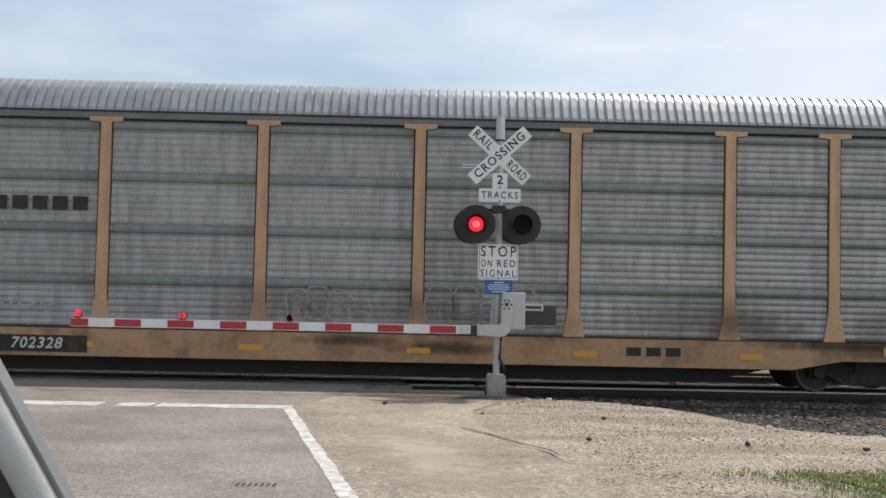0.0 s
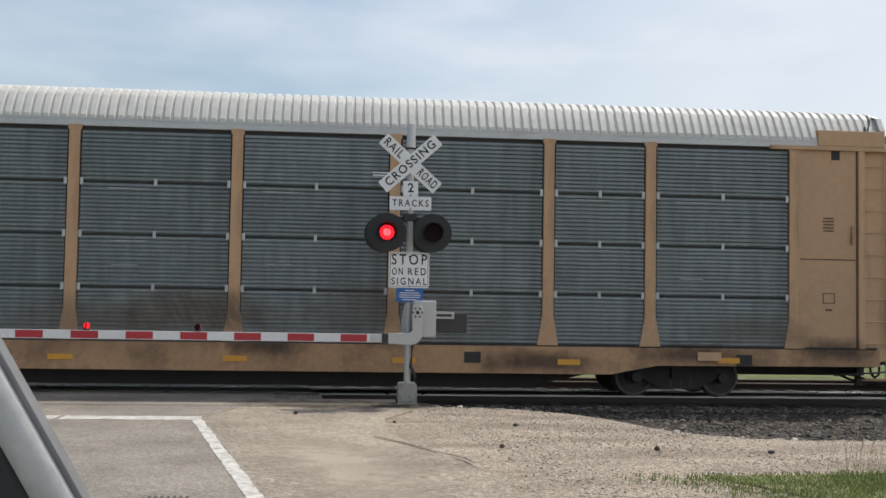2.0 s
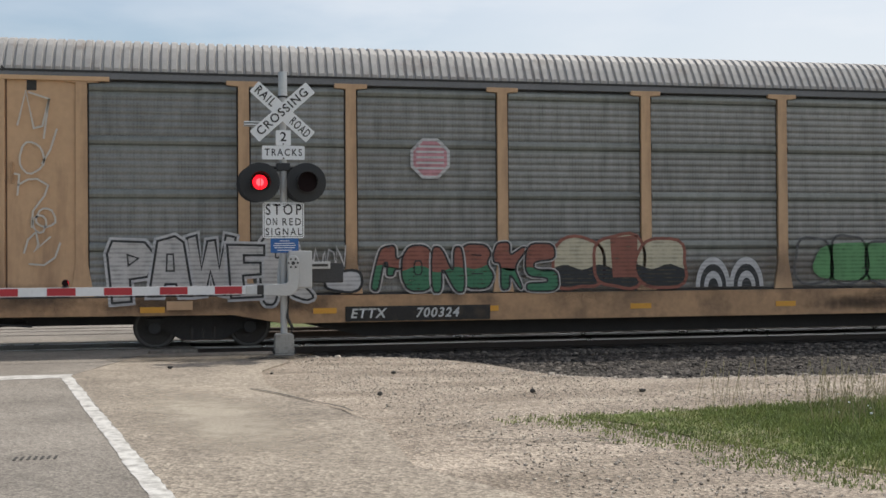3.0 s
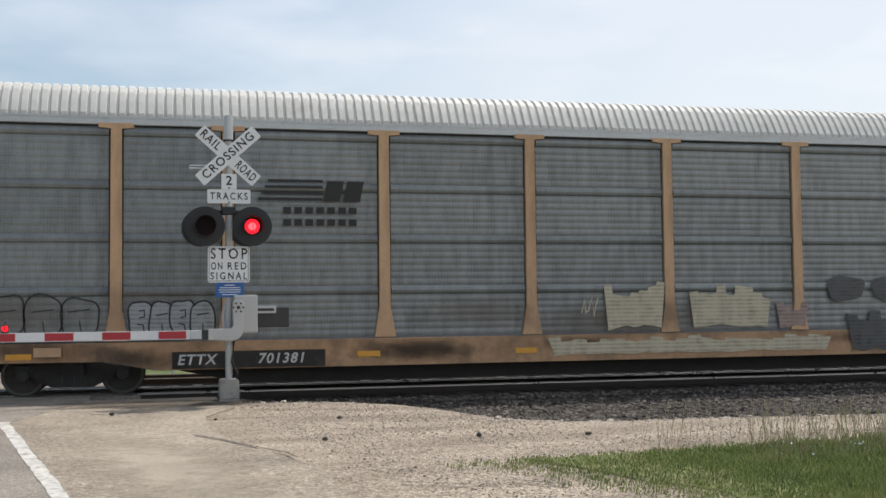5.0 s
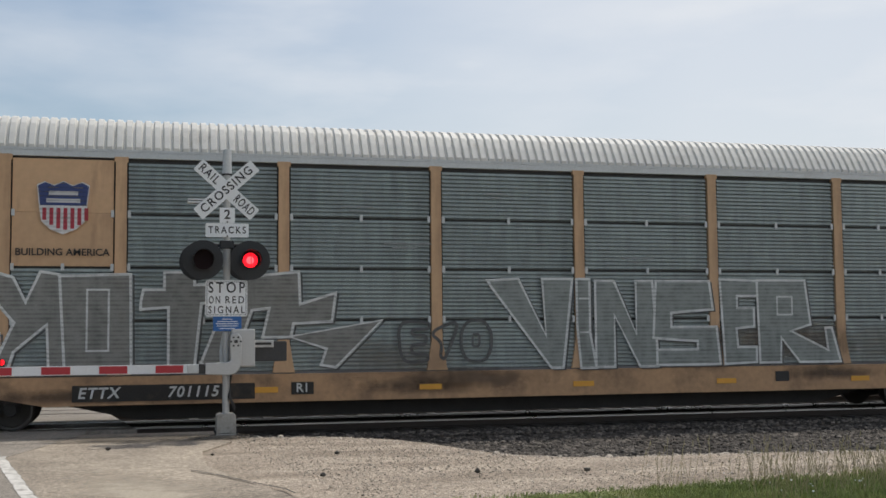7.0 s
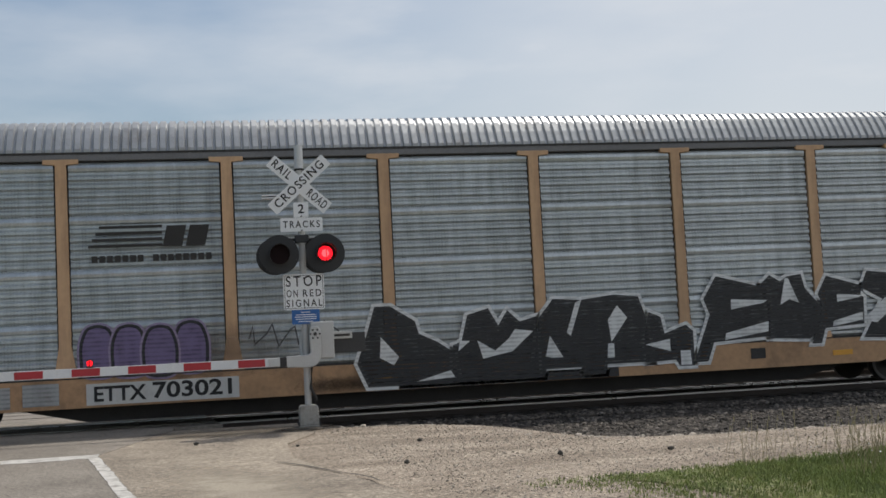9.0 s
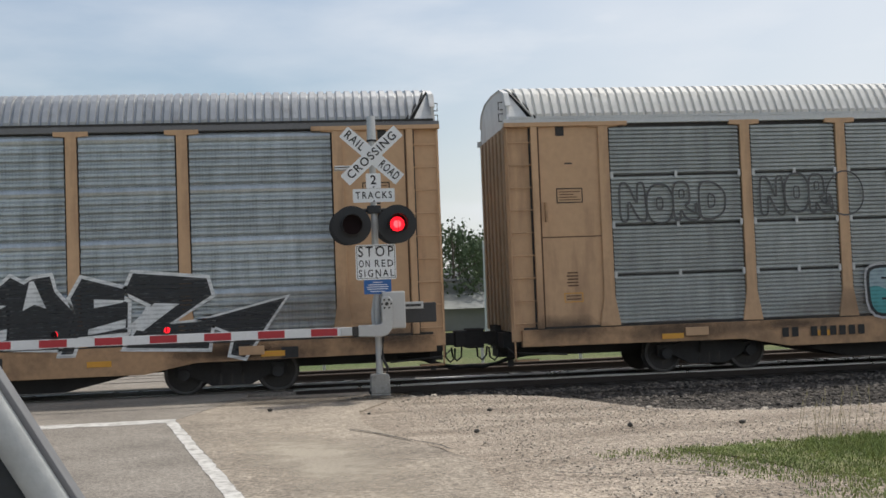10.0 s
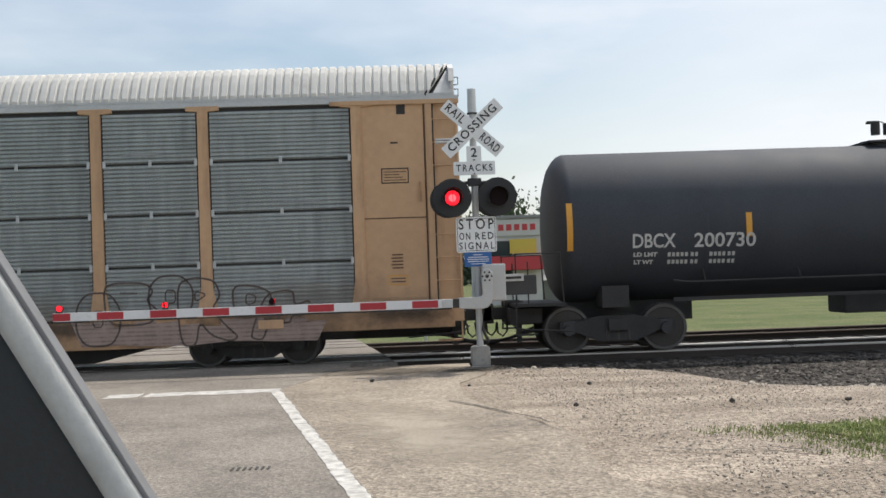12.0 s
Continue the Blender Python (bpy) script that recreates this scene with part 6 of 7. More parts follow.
    lay(car_c, "graffiti_fill", fill([[(11.6, 1.2), (12.1, 1.2), (12.1, 2.0), (11.55, 1.95)]]), RUST, 5)
    for x in (13.65, 14.35, 19.3, 20.0):
        for k, m in enumerate((WHITE, INK, WHITE, INK)):
            r = 0.36 - 0.085 * k
            lay(car_c, "graffiti_arch", fill([[(x + r * math.cos(a), 1.0 + 1.6 * r * math.sin(a)) for a in [math.pi * j / 12 for j in range(13)]]]), m, 1 + k)
    bubbles(car_c, 15.4, 18.5, 1.0, 1.95, 4, 44, None, GREYINK, 0.05, inner=False)
    lay(car_c, "graffiti_fill", fill([blob(16.95, 1.46, 2.3, 0.74, 12, 4.0, 0.03)]), paint("apple green", (0.12, 0.30, 0.12)), 1)
    o = [(8.08 + 0.37 * math.cos(math.pi / 8 + k * math.pi / 4), 3.42 + 0.37 * math.sin(math.pi / 8 + k * math.pi / 4)) for k in range(8)]
    lay(car_c, "octagon_emblem", fill([o]), PINK, 1, "faded pink octagon emblem")
    lay(car_c, "octagon_border", ribbon([closed(o)], 0.055), WHITE, 2)
    bars(car_c, "octagon_print", [(7.82, 8.34, 3.42 + 0.1 * k, 3.46 + 0.1 * k) for k in (-2, -1, 0, 1, 2)], WHITE, 2)
    board(car_c, 6.5, 9.2, 0.45, 0.72, M_BOARD)
    numbers(car_c, "ETTX", "700324", 6.6, 0.585, 0.24, M_WHITEPRINT, gap=1.2)
    for tag in ([(0.88, 3.9), (1.02, 4.5), (1.15, 3.86), (1.29, 3.9), (1.4, 4.37), (1.06, 4.48)], [(1.4, 4.37), (1.31, 3.68)], closed(blob(1.11, 3.35, 0.4, 0.54, 60, 2.0, 0.05, 16)), [(1.28, 3.25), (1.42, 3.5), (1.53, 3.86)],
                [(0.88, 2.7), (0.91, 3.06), (0.82, 3.08)], [(0.88, 2.88), (1.05, 2.98), (1.2, 2.99), (1.38, 2.88), (1.32, 2.7), (1.13, 2.44), (1.11, 2.15)], closed(blob(1.34, 2.32, 0.32, 0.32, 61, 2.0, 0.06, 14)), closed(blob(1.24, 2.22, 0.22, 0.3, 62, 2.0, 0.06, 12)),
                [(0.98, 1.71), (1.05, 1.95), (1.18, 2.08), (1.22, 1.86), (1.15, 1.75), (1.42, 2.0)], [(1.58, 1.9), (1.49, 1.64), (1.31, 1.51), (1.06, 1.53)]):
        lay(car_c, "graffiti_stroke", ribbon([tag], 0.032), TAG, 2)
    scrawl(car_c, 5.9, 6.5, 1.3, 1.9, 4, WHITE, 0.03)
    # fourth car: banded emblem, scribbles, cream blocks, black goggles
    stripes_emblem(car_d, 7.15, 9.1, 3.6)
    bars(car_d, "small_print", [(7.6 + 0.2 * k, 7.74 + 0.2 * k, z, z + 0.12) for z in (3.2, 2.98) for k in range(7)], M_PRINT)
    board(car_d, 5.65, 8.35, 0.45, 0.75, M_BOARD)
    numbers(car_d, "ETTX", "701381", 5.75, 0.6, 0.25, M_WHITEPRINT, gap=1.4)
    bubbles(car_d, 4.95, 6.35, 1.0, 1.65, 4, 91, GHOST, INK, 0.03)
    bubbles(car_d, 2.6, 4.4, 1.05, 1.75, 3, 95, None, INK, 0.03)
    lay(car_d, "graffiti_fill", fill([ragged(13.75, 15.05, 0.98, 1.95, 51, 7)]), CREAM, 1, "cream sprayed letters run together")
    lay(car_d, "graffiti_fill", fill([ragged(15.55, 17.35, 0.98, 1.9, 53, 9)]), CREAM, 1, "cream sprayed letters run together")
    lay(car_d, "graffiti_fill", fill([ragged(17.45, 18.2, 0.99, 1.5, 57, 4)]), DIRTY, 1)
    lay(car_d, "graffiti_fill", fill([ragged(12.6, 18.7, 0.53, 0.88, 55, 23)]), CREAM, 0, "cream paint over the sill")
    scrawl(car_d, 13.3, 13.65, 1.2, 1.7, 12, CREAM, 0.03, 8)
    lay_each(car_d, "graffiti_fill", ([blob(19.05, 1.78, 0.85, 0.5, 1, 3), blob(20.1, 1.78, 0.85, 0.5, 2, 3), ragged(19.05, 20.4, 0.44, 1.45, 58, 5)]), GREYINK, 1)
    scrawl(car_d, 25.85, 26.6, 1.25, 1.85, 2, M_SILL, 0.03, 9)
    bars(car_d, "worn_patch", [(23.3, 23.5, 1.9, 2.05), (24.1, 24.3, 1.9, 2.0), (23.4, 25.0, 1.35, 1.6)], GHOST)
    # fifth car: shield, motto, silver block letters
    sx, sz = 5.66, 3.86
    sh = [(-0.42, 0.36), (-0.3, 0.42), (-0.15, 0.36), (0, 0.43), (0.15, 0.36), (0.3, 0.42), (0.42, 0.36), (0.38, 0.0), (0.34, -0.25), (0.2, -0.38), (0, -0.46), (-0.2, -0.38), (-0.34, -0.25), (-0.38, 0.0)]
    lay(car_e, "emblem", fill([[(sx + x * 1.04, sz + z * 1.04) for x, z in sh]]), paint("emblem white", (0.62, 0.62, 0.62)), 1, "shield emblem, blue above red and white stripes")
    lay(car_e, "emblem", fill([[(sx + x, sz + max(z, 0.02)) for x, z in sh[:8] + sh[13:]]]), paint("emblem blue", (0.03, 0.05, 0.16)), 2)
    lay_each(car_e, "emblem", ([[(sx - 0.34 + 0.115 * k, sz - 0.02), (sx - 0.275 + 0.115 * k, sz - 0.02), (sx - 0.275 + 0.115 * k, sz - 0.2 - 0.2 * math.cos((k - 3) / 3 * 1.4)), (sx - 0.34 + 0.115 * k, sz - 0.2 - 0.2 * math.cos((k - 3) / 3 * 1.4))] for k in range(7)]), paint("emblem red", (0.38, 0.03, 0.05)), 2)
    bars(car_e, "emblem", [(sx - 0.24, sx + 0.24, sz + 0.2, sz + 0.27), (sx - 0.28, sx + 0.28, sz + 0.07, sz + 0.14)], WHITE, 3)
    lettering("motto", "BUILDING AMERICA", 0.17, M_PRINT, car_e, (sx, PY - 0.002, 3.07), 0.003, width=1.55)
    board(car_e, 5.85, 8.95, 0.50, 0.78, M_BOARD)
    numbers(car_e, "ETTX", "701115", 5.95, 0.64, 0.26, M_WHITEPRINT, gap=1.5)
    board(car_e, 9.6, 10.0, 0.56, 0.78, M_BOARD)
    lettering("car_mark", "R1", 0.22, M_WHITEPRINT, car_e, (9.8, PY, 0.67), 0.004)
    THIN = paint("thin grey", (0.265, 0.285, 0.27))
    for k, (name, x0, x1, z0, z1, face) in enumerate((("k", 2.0, 3.96, 0.97, 2.76, BROWNGREY), ("y", 4.43, 5.72, 0.99, 2.74, BROWNGREY), ("e", 3.67, 4.66, 1.25, 2.46, BROWNGREY), ("o", 5.62, 6.82, 1.0, 2.70, BROWNGREY),
                                                      ("t", 6.97, 8.45, 1.02, 2.74, BROWNGREY), ("wing", 9.55, 11.25, 1.03, 1.88, BROWNGREY), ("c", 8.0, 10.4, 1.03, 2.76, BROWNGREY),
                                                      ("v", 13.28, 14.98, 0.96, 2.65, THIN), ("i", 14.97, 15.45, 0.95, 2.65, THIN), ("n", 15.45, 16.75, 0.96, 2.62, THIN), ("s", 16.65, 18.08, 0.98, 2.62, THIN),
                                                      ("f", 18.1, 18.92, 0.98, 2.66, THIN), ("r", 18.92, 20.78, 1.0, 2.64, THIN))):
        sprayed(car_e, name, x0 + 0.035, x1 + 0.05, z0 - 0.03, z1 - 0.03, None, GREYINK, 0.03, 1)
        sprayed(car_e, name, x0, x1, z0, z1, face, SILVER, 0.048, 2 + 2 * (k % 3))
    word(car_e, ("f", "wing", "round"), 11.55, 13.35, 1.12, 1.88, None, GREYINK, 0.06)
    for k, (x, z, w) in enumerate(((10.5, 3.95, 0.6), (11.3, 3.28, 0.9), (13.2, 4.25, 0.5), (14.1, 3.3, 0.35), (16.0, 3.05, 0.7), (17.2, 3.9, 0.4), (19.5, 3.45, 0.5), (22.0, 2.6, 0.6), (23.9, 3.8, 0.8))):
        bars(car_e, "worn_patch", [(x, x + w, z, z + 0.022), (x + 0.15, x + 0.7 * w, z - 0.075, z - 0.055)], GHOST)
    # sixth car: banded emblem, purple letters, hand-painted number, black letters with white edges
    stripes_emblem(car_f, 7.05, 9.15, 3.35)
    bars(car_f, "small_print", [(7.1 + 0.13 * k, 7.2 + 0.13 * k, 2.93, 3.05) for k in range(16) if k != 7], M_PRINT)
    word(car_f, ("dome", "dome", "dome", "dome"), 6.9, 9.0, 0.95, 1.82, PURPLE, INK, 0.055, (LILAC, 0.13), wide=1.12)
    board(car_f, 6.95, 9.55, 0.47, 0.84, M_WHITEPRINT)
    lettering("car_number", "ETTX", 0.36, M_BLACK, car_f, (7.5, PY, 0.645), 0.009, width=0.88)
    lettering("car_number", "703021", 0.38, M_BLACK, car_f, (8.78, PY, 0.66), 0.009, width=1.36)
    bubbles(car_f, 2.8, 4.5, 0.98, 1.6, 4, 18, GHOST, GHOST, 0.02, inner=False)
    bars(car_f, "worn_patch", [(5.0, 5.7, 0.48, 0.85), (5.9, 6.5, 0.5, 0.88), (3.2, 4.6, 0.62, 0.9)], GHOST, 1)
    scrawl(car_f, 9.7, 11.3, 1.3, 1.8, 6, GREYINK, 0.03)
    # (form, x0, x1, z0, z1): low letters running into the sill, then taller ones behind them
    for k, (f, x0, x1, z0, z1) in enumerate((("hook", 11.85, 13.45, 0.50, 1.95), ("sharp_e", 13.40, 15.05, 0.50, 1.86), ("m", 14.9, 17.3, 0.50, 1.98), ("loop", 17.15, 18.15, 0.56, 1.62), ("e", 18.35, 19.75, 0.62, 2.24), ("y", 19.62, 20.85, 0.95, 2.22), ("e", 20.75, 21.75, 0.85, 2.16), ("z", 21.7, 23.2, 0.85, 2.2))):
        def at(pts):
            return [(x0 + (x1 - x0) * u, z0 + (z1 - z0) * v) for u, v in pts]
        lay(car_f, "graffiti_halo", ribbon([closed(at(WILD[f][0]))], 0.125), CHALK, 1)
        face = lay(car_f, "graffiti_letter", fill([at(WILD[f][0])]), INK, 2 + k % 3)
        for cut in WILD[f][1:]:
            part("graffiti_cut", fill([at(cut)]), CHALK, face, "", (0, -0.002 * (4 - k % 3), 0))
    sprayed(car_f, "wing", 23.0, 24.5, 0.66, 1.7, INK, None, 0.05, 2, (CHALK, 0.11))
    bars(car_f, "black_smear", [(12.4, 16.6, 0.44, 0.62)], INK, 1)
    # seventh car: black outline letters, teal and purple letters, brown loops
    word(car_g, ("n", "round", "r", "d"), 2.2, 4.25, 2.86, 3.58, None, GREYINK, 0.04, wide=1.03)
    word(car_g, ("n", "round", "r"), 4.95, 6.4, 2.95, 3.68, None, GREYINK, 0.04, wide=1.03)
    word(car_g, ("v", "l", "s", "d"), 7.5, 9.35, 2.95, 3.68, None, GREYINK, 0.035, wide=1.03)
    word(car_g, ("l", "l", "s", "d"), 9.9, 11.8, 2.95, 3.70, None, GREYINK, 0.035, wide=1.03)
    lay(car_g, "graffiti_stroke", ribbon([closed(blob(6.65, 3.3, 0.75, 0.85, 5, 2.0, 0.02))], 0.03), GREYINK, 4)
    lay_each(car_g, "graffiti_fill", ([blob(10.75, 1.40, 0.55, 0.6, 7, 2.0, 0.2), blob(13.75, 1.5, 0.6, 0.75, 9, 2.0, 0.15)]), TEAL, 0)
    for k, (name, x0, x1, z0, z1) in enumerate((("b", 7.0, 7.95, 0.93, 1.88), ("l", 7.85, 8.5, 0.93, 1.86), ("s", 8.35, 9.2, 0.92, 1.95), ("bigr", 8.95, 10.55, 0.98, 1.98))):
        sprayed(car_g, name, x0, x1, z0, z1, PALE, INK, 0.06, 2 + 3 * (k % 3), (WHITE, 0.15), TEAL, True, 0.55)
    for k, (name, x0, x1, z0, z1) in enumerate((("s", 10.85, 11.75, 0.95, 1.95), ("f", 11.6, 12.3, 0.98, 1.92), ("s", 12.15, 12.9, 0.96, 2.0), ("k", 12.75, 13.8, 0.96, 1.96))):
        sprayed(car_g, name, x0, x1, z0, z1, LILAC, INK, 0.055, 2 + 3 * (k % 3), None, PURPLE, True, 0.4)
    lay(car_g, "graffiti_outline", ribbon([closed(blob(13.85, 1.52, 0.36, 0.3, 3, 2.0, 0.05, 16))], 0.035), INK, 9)
    for k, (name, x0, x1, z0, z1) in enumerate((("round", 20.4, 21.2, 0.5, 1.45), ("b", 20.9, 21.9, 0.85, 1.62), ("round", 21.7, 22.5, 0.95, 1.72), ("bigr", 22.2, 23.3, 0.55, 1.68), ("d", 23.2, 23.9, 1.0, 1.5), ("c", 23.5, 24.6, 0.52, 1.4))):
        sprayed(car_g, name, x0, x1, z0, z1, None, paint("brown", (0.10, 0.075, 0.065)), 0.035, 1, soft=True)
    lay(car_g, "graffiti_fill", fill([ragged(20.3, 24.9, 0.45, 0.95, 91, 12)]), DIRTY, 0, "dusty pink paint over the sill")
    bars(car_g, "small_print", [(5.25 + 0.19 * k, 5.38 + 0.19 * k, 0.60, 0.78) for k in range(9) if k != 2], M_PRINT)
    bars(car_g, "worn_patch", [(15.6 + 2.85 * k, 16.3 + 2.85 * k, 3.9 - 0.93 * (k % 2), 3.93 - 0.93 * (k % 2)) for k in range(4)], GHOST)


M_GRIME = drifted(mat("black travel grime", (0.075, 0.06, 0.05), 0.85, vary=0.2), 0.55, 1.6)
M_DUST = drifted(mat("brown rail dust", (0.21, 0.16, 0.12), 0.9, vary=0.2), 0.32, 1.3)


def weather():
    """Grime along the sills and rail dust low on the side sheets, different on every car."""
    rnd = random.Random(23)
    for car in CARS[:7]:
        spots = [(1.1, 0.92, 1.9, 0.55, M_GRIME), (LB - 1.1, 0.92, 1.9, 0.55, M_GRIME), (3.4, 0.80, 2.6, 0.5, M_GRIME), (LB - 3.8, 0.80, 2.6, 0.5, M_GRIME)]
        spots += [(rnd.uniform(3, LB - 3), rnd.uniform(0.55, 0.9), rnd.uniform(1.5, 4), rnd.uniform(0.25, 0.5), M_GRIME) for _ in range(5)]
        spots += [(rnd.uniform(2, LB - 2), rnd.uniform(1.1, 1.5), rnd.uniform(2.5, 5), rnd.uniform(0.7, 1.3), M_DUST) for _ in range(6)]
        for x, z, w, h, m in spots:
            bm = fill([[(-w / 2, -h / 2), (w / 2, -h / 2), (w / 2, h / 2), (-w / 2, h / 2)]])
            grime = m is M_GRIME
            part("grime_smear" if grime else "dust_film", bm, m, car, "", (x, (NEAR - 0.0515 if z > 0.9 else NEAR - 0.0345) if grime else PY - 0.0005 * rnd.random(), z))


decorate()
weather()


def tank_print():
    R, zc = 1.45, 2.38

    def onto(me):
        for v in me.vertices:
            v.co.y = -math.sqrt(max(0.05, R * R - (v.co.z - zc) ** 2)) - 0.006
            v.co.z -= tank_fall(v.co.x)
    for body, size, x, z, w in (("DBCX", 0.36, 2.65, 2.07, 0.80), ("200730", 0.36, 3.98, 2.07, 1.15), ("LD LMT", 0.10, 2.50, 1.83, 0.45), ("LT WT", 0.10, 2.47, 1.69, 0.36)):
        me = text_mesh(body, size, 0.006)
        xs = [v.co.x for v in me.vertices]
        me.transform(Matrix.Translation((x, 0, z)) @ Matrix.Diagonal((w / (max(xs) - min(xs)), 1, 1, 1)))
        onto(me)
        piece("car_number", me, M_WHITEPRINT, car_h)
    for xa, xb, za, zb, m in ((1.05, 1.16, 1.92, 2.80, M_YEL), (4.38, 4.49, 2.14, 2.58, M_YEL), *((x, x + 0.055, z, z + 0.075, M_WHITEPRINT) for z in (1.79, 1.655) for x in (2.92, 3.0, 3.08, 3.16, 3.24, 3.35, 3.43, 3.7, 3.78, 3.86, 3.94, 4.04, 4.12))):
        bm = bmesh.new()
        zs = [za + (zb - za) * k / 8 for k in range(9)]
        a = [bm.verts.new((xa, 0, z)) for z in zs]
        b = [bm.verts.new((xb, 0, z)) for z in zs]
        for k in range(8):
            bm.faces.new((a[k], b[k], b[k + 1], a[k + 1]))
        me = bpy.data.meshes.new("marking")
        bm.to_mesh(me)
        bm.free()
        onto(me)
        piece("marking", me, m, car_h)


tank_print()

# ---- verge, trees and buildings ----
M_BLADE = mat("grass blades", (0.25, 0.30, 0.095), 0.7, vary=0.35, scale=1.6, fine=20, bump=0, dirt=(0.36, 0.32, 0.14), dirt_amount=0.35, dirt_scale=1.6, island=0.35)
M_STRAW = mat("dry stalks", (0.34, 0.29, 0.17), 0.8, vary=0.3, bump=0)
M_LEAF = mat("dark leaves", (0.07, 0.105, 0.045), 0.7, vary=0.45, scale=1.2, fine=8, bump=0)
M_NEEDLE = mat("conifer needles", (0.03, 0.055, 0.03), 0.75, vary=0.4, scale=1.2, fine=8, bump=0)
M_BARK = mat("grey bark", (0.12, 0.10, 0.08), 0.9, vary=0.3)
M_SOIL = ground_mat("verge soil", ((0.17, 0.19, 0.07), (0.27, 0.23, 0.14)), (1.2, 30), speck=0.3, bump=0.6)


def grass():
    rnd = random.Random(11)
    verts, faces, dry_v, dry_f = [], [], [], []
    clumps = 0
    while clumps < 135000:
        x, y = rnd.uniform(1.3, 13), rnd.uniform(-15, -7.6)
        left = 1.5 + 0.32 * (-8.1 - y) + 0.35 * noise.noise(Vector((y * 1.5, 0, 0)))
        top = -7.95 + 0.25 * noise.noise(Vector((x * 1.3, 5, 0))) + (0.05 * (x - 2))
        dens = min(1.0, max(0.0, (x - left) / 1.5)) * min(1, max(0, (top - y) / 0.5))
        dens *= 0.75 + 0.8 * noise.noise(Vector((x * 1.1, y * 1.1, 7)))
        clumps += 1
        if rnd.random() > dens + 0.05 * (x > left and y < top):
            continue
        h = rnd.uniform(0.012, 0.048) * (1 + 1.8 * min(1.0, max(0, (x - 3.2) / 2.6)))
        for _ in range(3):
            a, lean = rnd.uniform(0, 6.28), rnd.uniform(0.1, 0.7)
            px, py = x + rnd.gauss(0, 0.03), y + rnd.gauss(0, 0.03)
            w = rnd.uniform(0.003, 0.007)
            b = len(verts)
            dx, dy = math.cos(a), math.sin(a)
            verts += [(px - dy * w, py + dx * w, 0), (px + dy * w, py - dx * w, 0), (px + dx * h * lean * 0.4 + dy * w * .7, py + dy * h * lean * 0.4 - dx * w * .7, h * 0.6), (px + dx * h * lean, py + dy * h * lean, h)]
            faces += [(b, b + 1, b + 2), (b, b + 2, b + 3)]
    while len(dry_f) < 3600:
        x, y = rnd.uniform(3.6, 12), rnd.uniform(-9.5, -7.7)
        if rnd.random() > 0.25 + 0.75 * noise.noise(Vector((x * 0.9, y, 3))) + 0.1 * (x - 4):
            continue
        h, a, b = rnd.uniform(0.16, 0.52), rnd.uniform(0, 6.28), len(dry_v)
        lx, ly, w = math.cos(a) * h * 0.2, math.sin(a) * h * 0.2, 0.0022
        dry_v += [(x - w, y, 0), (x + w, y, 0), (x + lx + w, y + ly, h), (x + lx - w, y + ly, h), (x + lx - 0.006, y + ly, h * 0.88), (x + lx + 0.006, y + ly, h * 0.88)]
        dry_f += [(b, b + 1, b + 2, b + 3), (b + 4, b + 5, b + 2)]
    for name, v, f, m, label in (("verge_grass", verts, faces, M_BLADE, "green roadside grass in uneven tufts"), ("dry_stalks", dry_v, dry_f, M_STRAW, "thin dry seed stalks over the grass")):
        me = bpy.data.meshes.new(name)
        me.from_pydata(v, [], f)
        tagged(piece(name, me, m), label, "", "", "stuff")
    blooms = [(rnd.uniform(4.2, 10), rnd.uniform(-9.6, -8.2), rnd.uniform(0.09, 0.2)) for _ in range(70)]
    scatter("small_flowers", blooms, M_SIGNWHITE, "tiny white flowers among the grass", 19, (0.005, 0.011))
    pts = []
    for k in range(40):
        y = -8.0 - 14 * k / 39
        pts.append((2.35 + 0.32 * (-8.1 - y) + 0.25 * noise.noise(Vector((y * 1.5, 0, 0))), y))
    back = [(2.3 + 12 * k / 24, -8.05 + 0.2 * noise.noise(Vector((2.3 + 12 * k / 24, 5, 0)))) for k in range(25)]
    sheet("verge_soil", pts[::-1] + back + [(14.3, -22)], 0.007, M_SOIL, "thin grassy soil of the verge", thick=0.03)


grass()


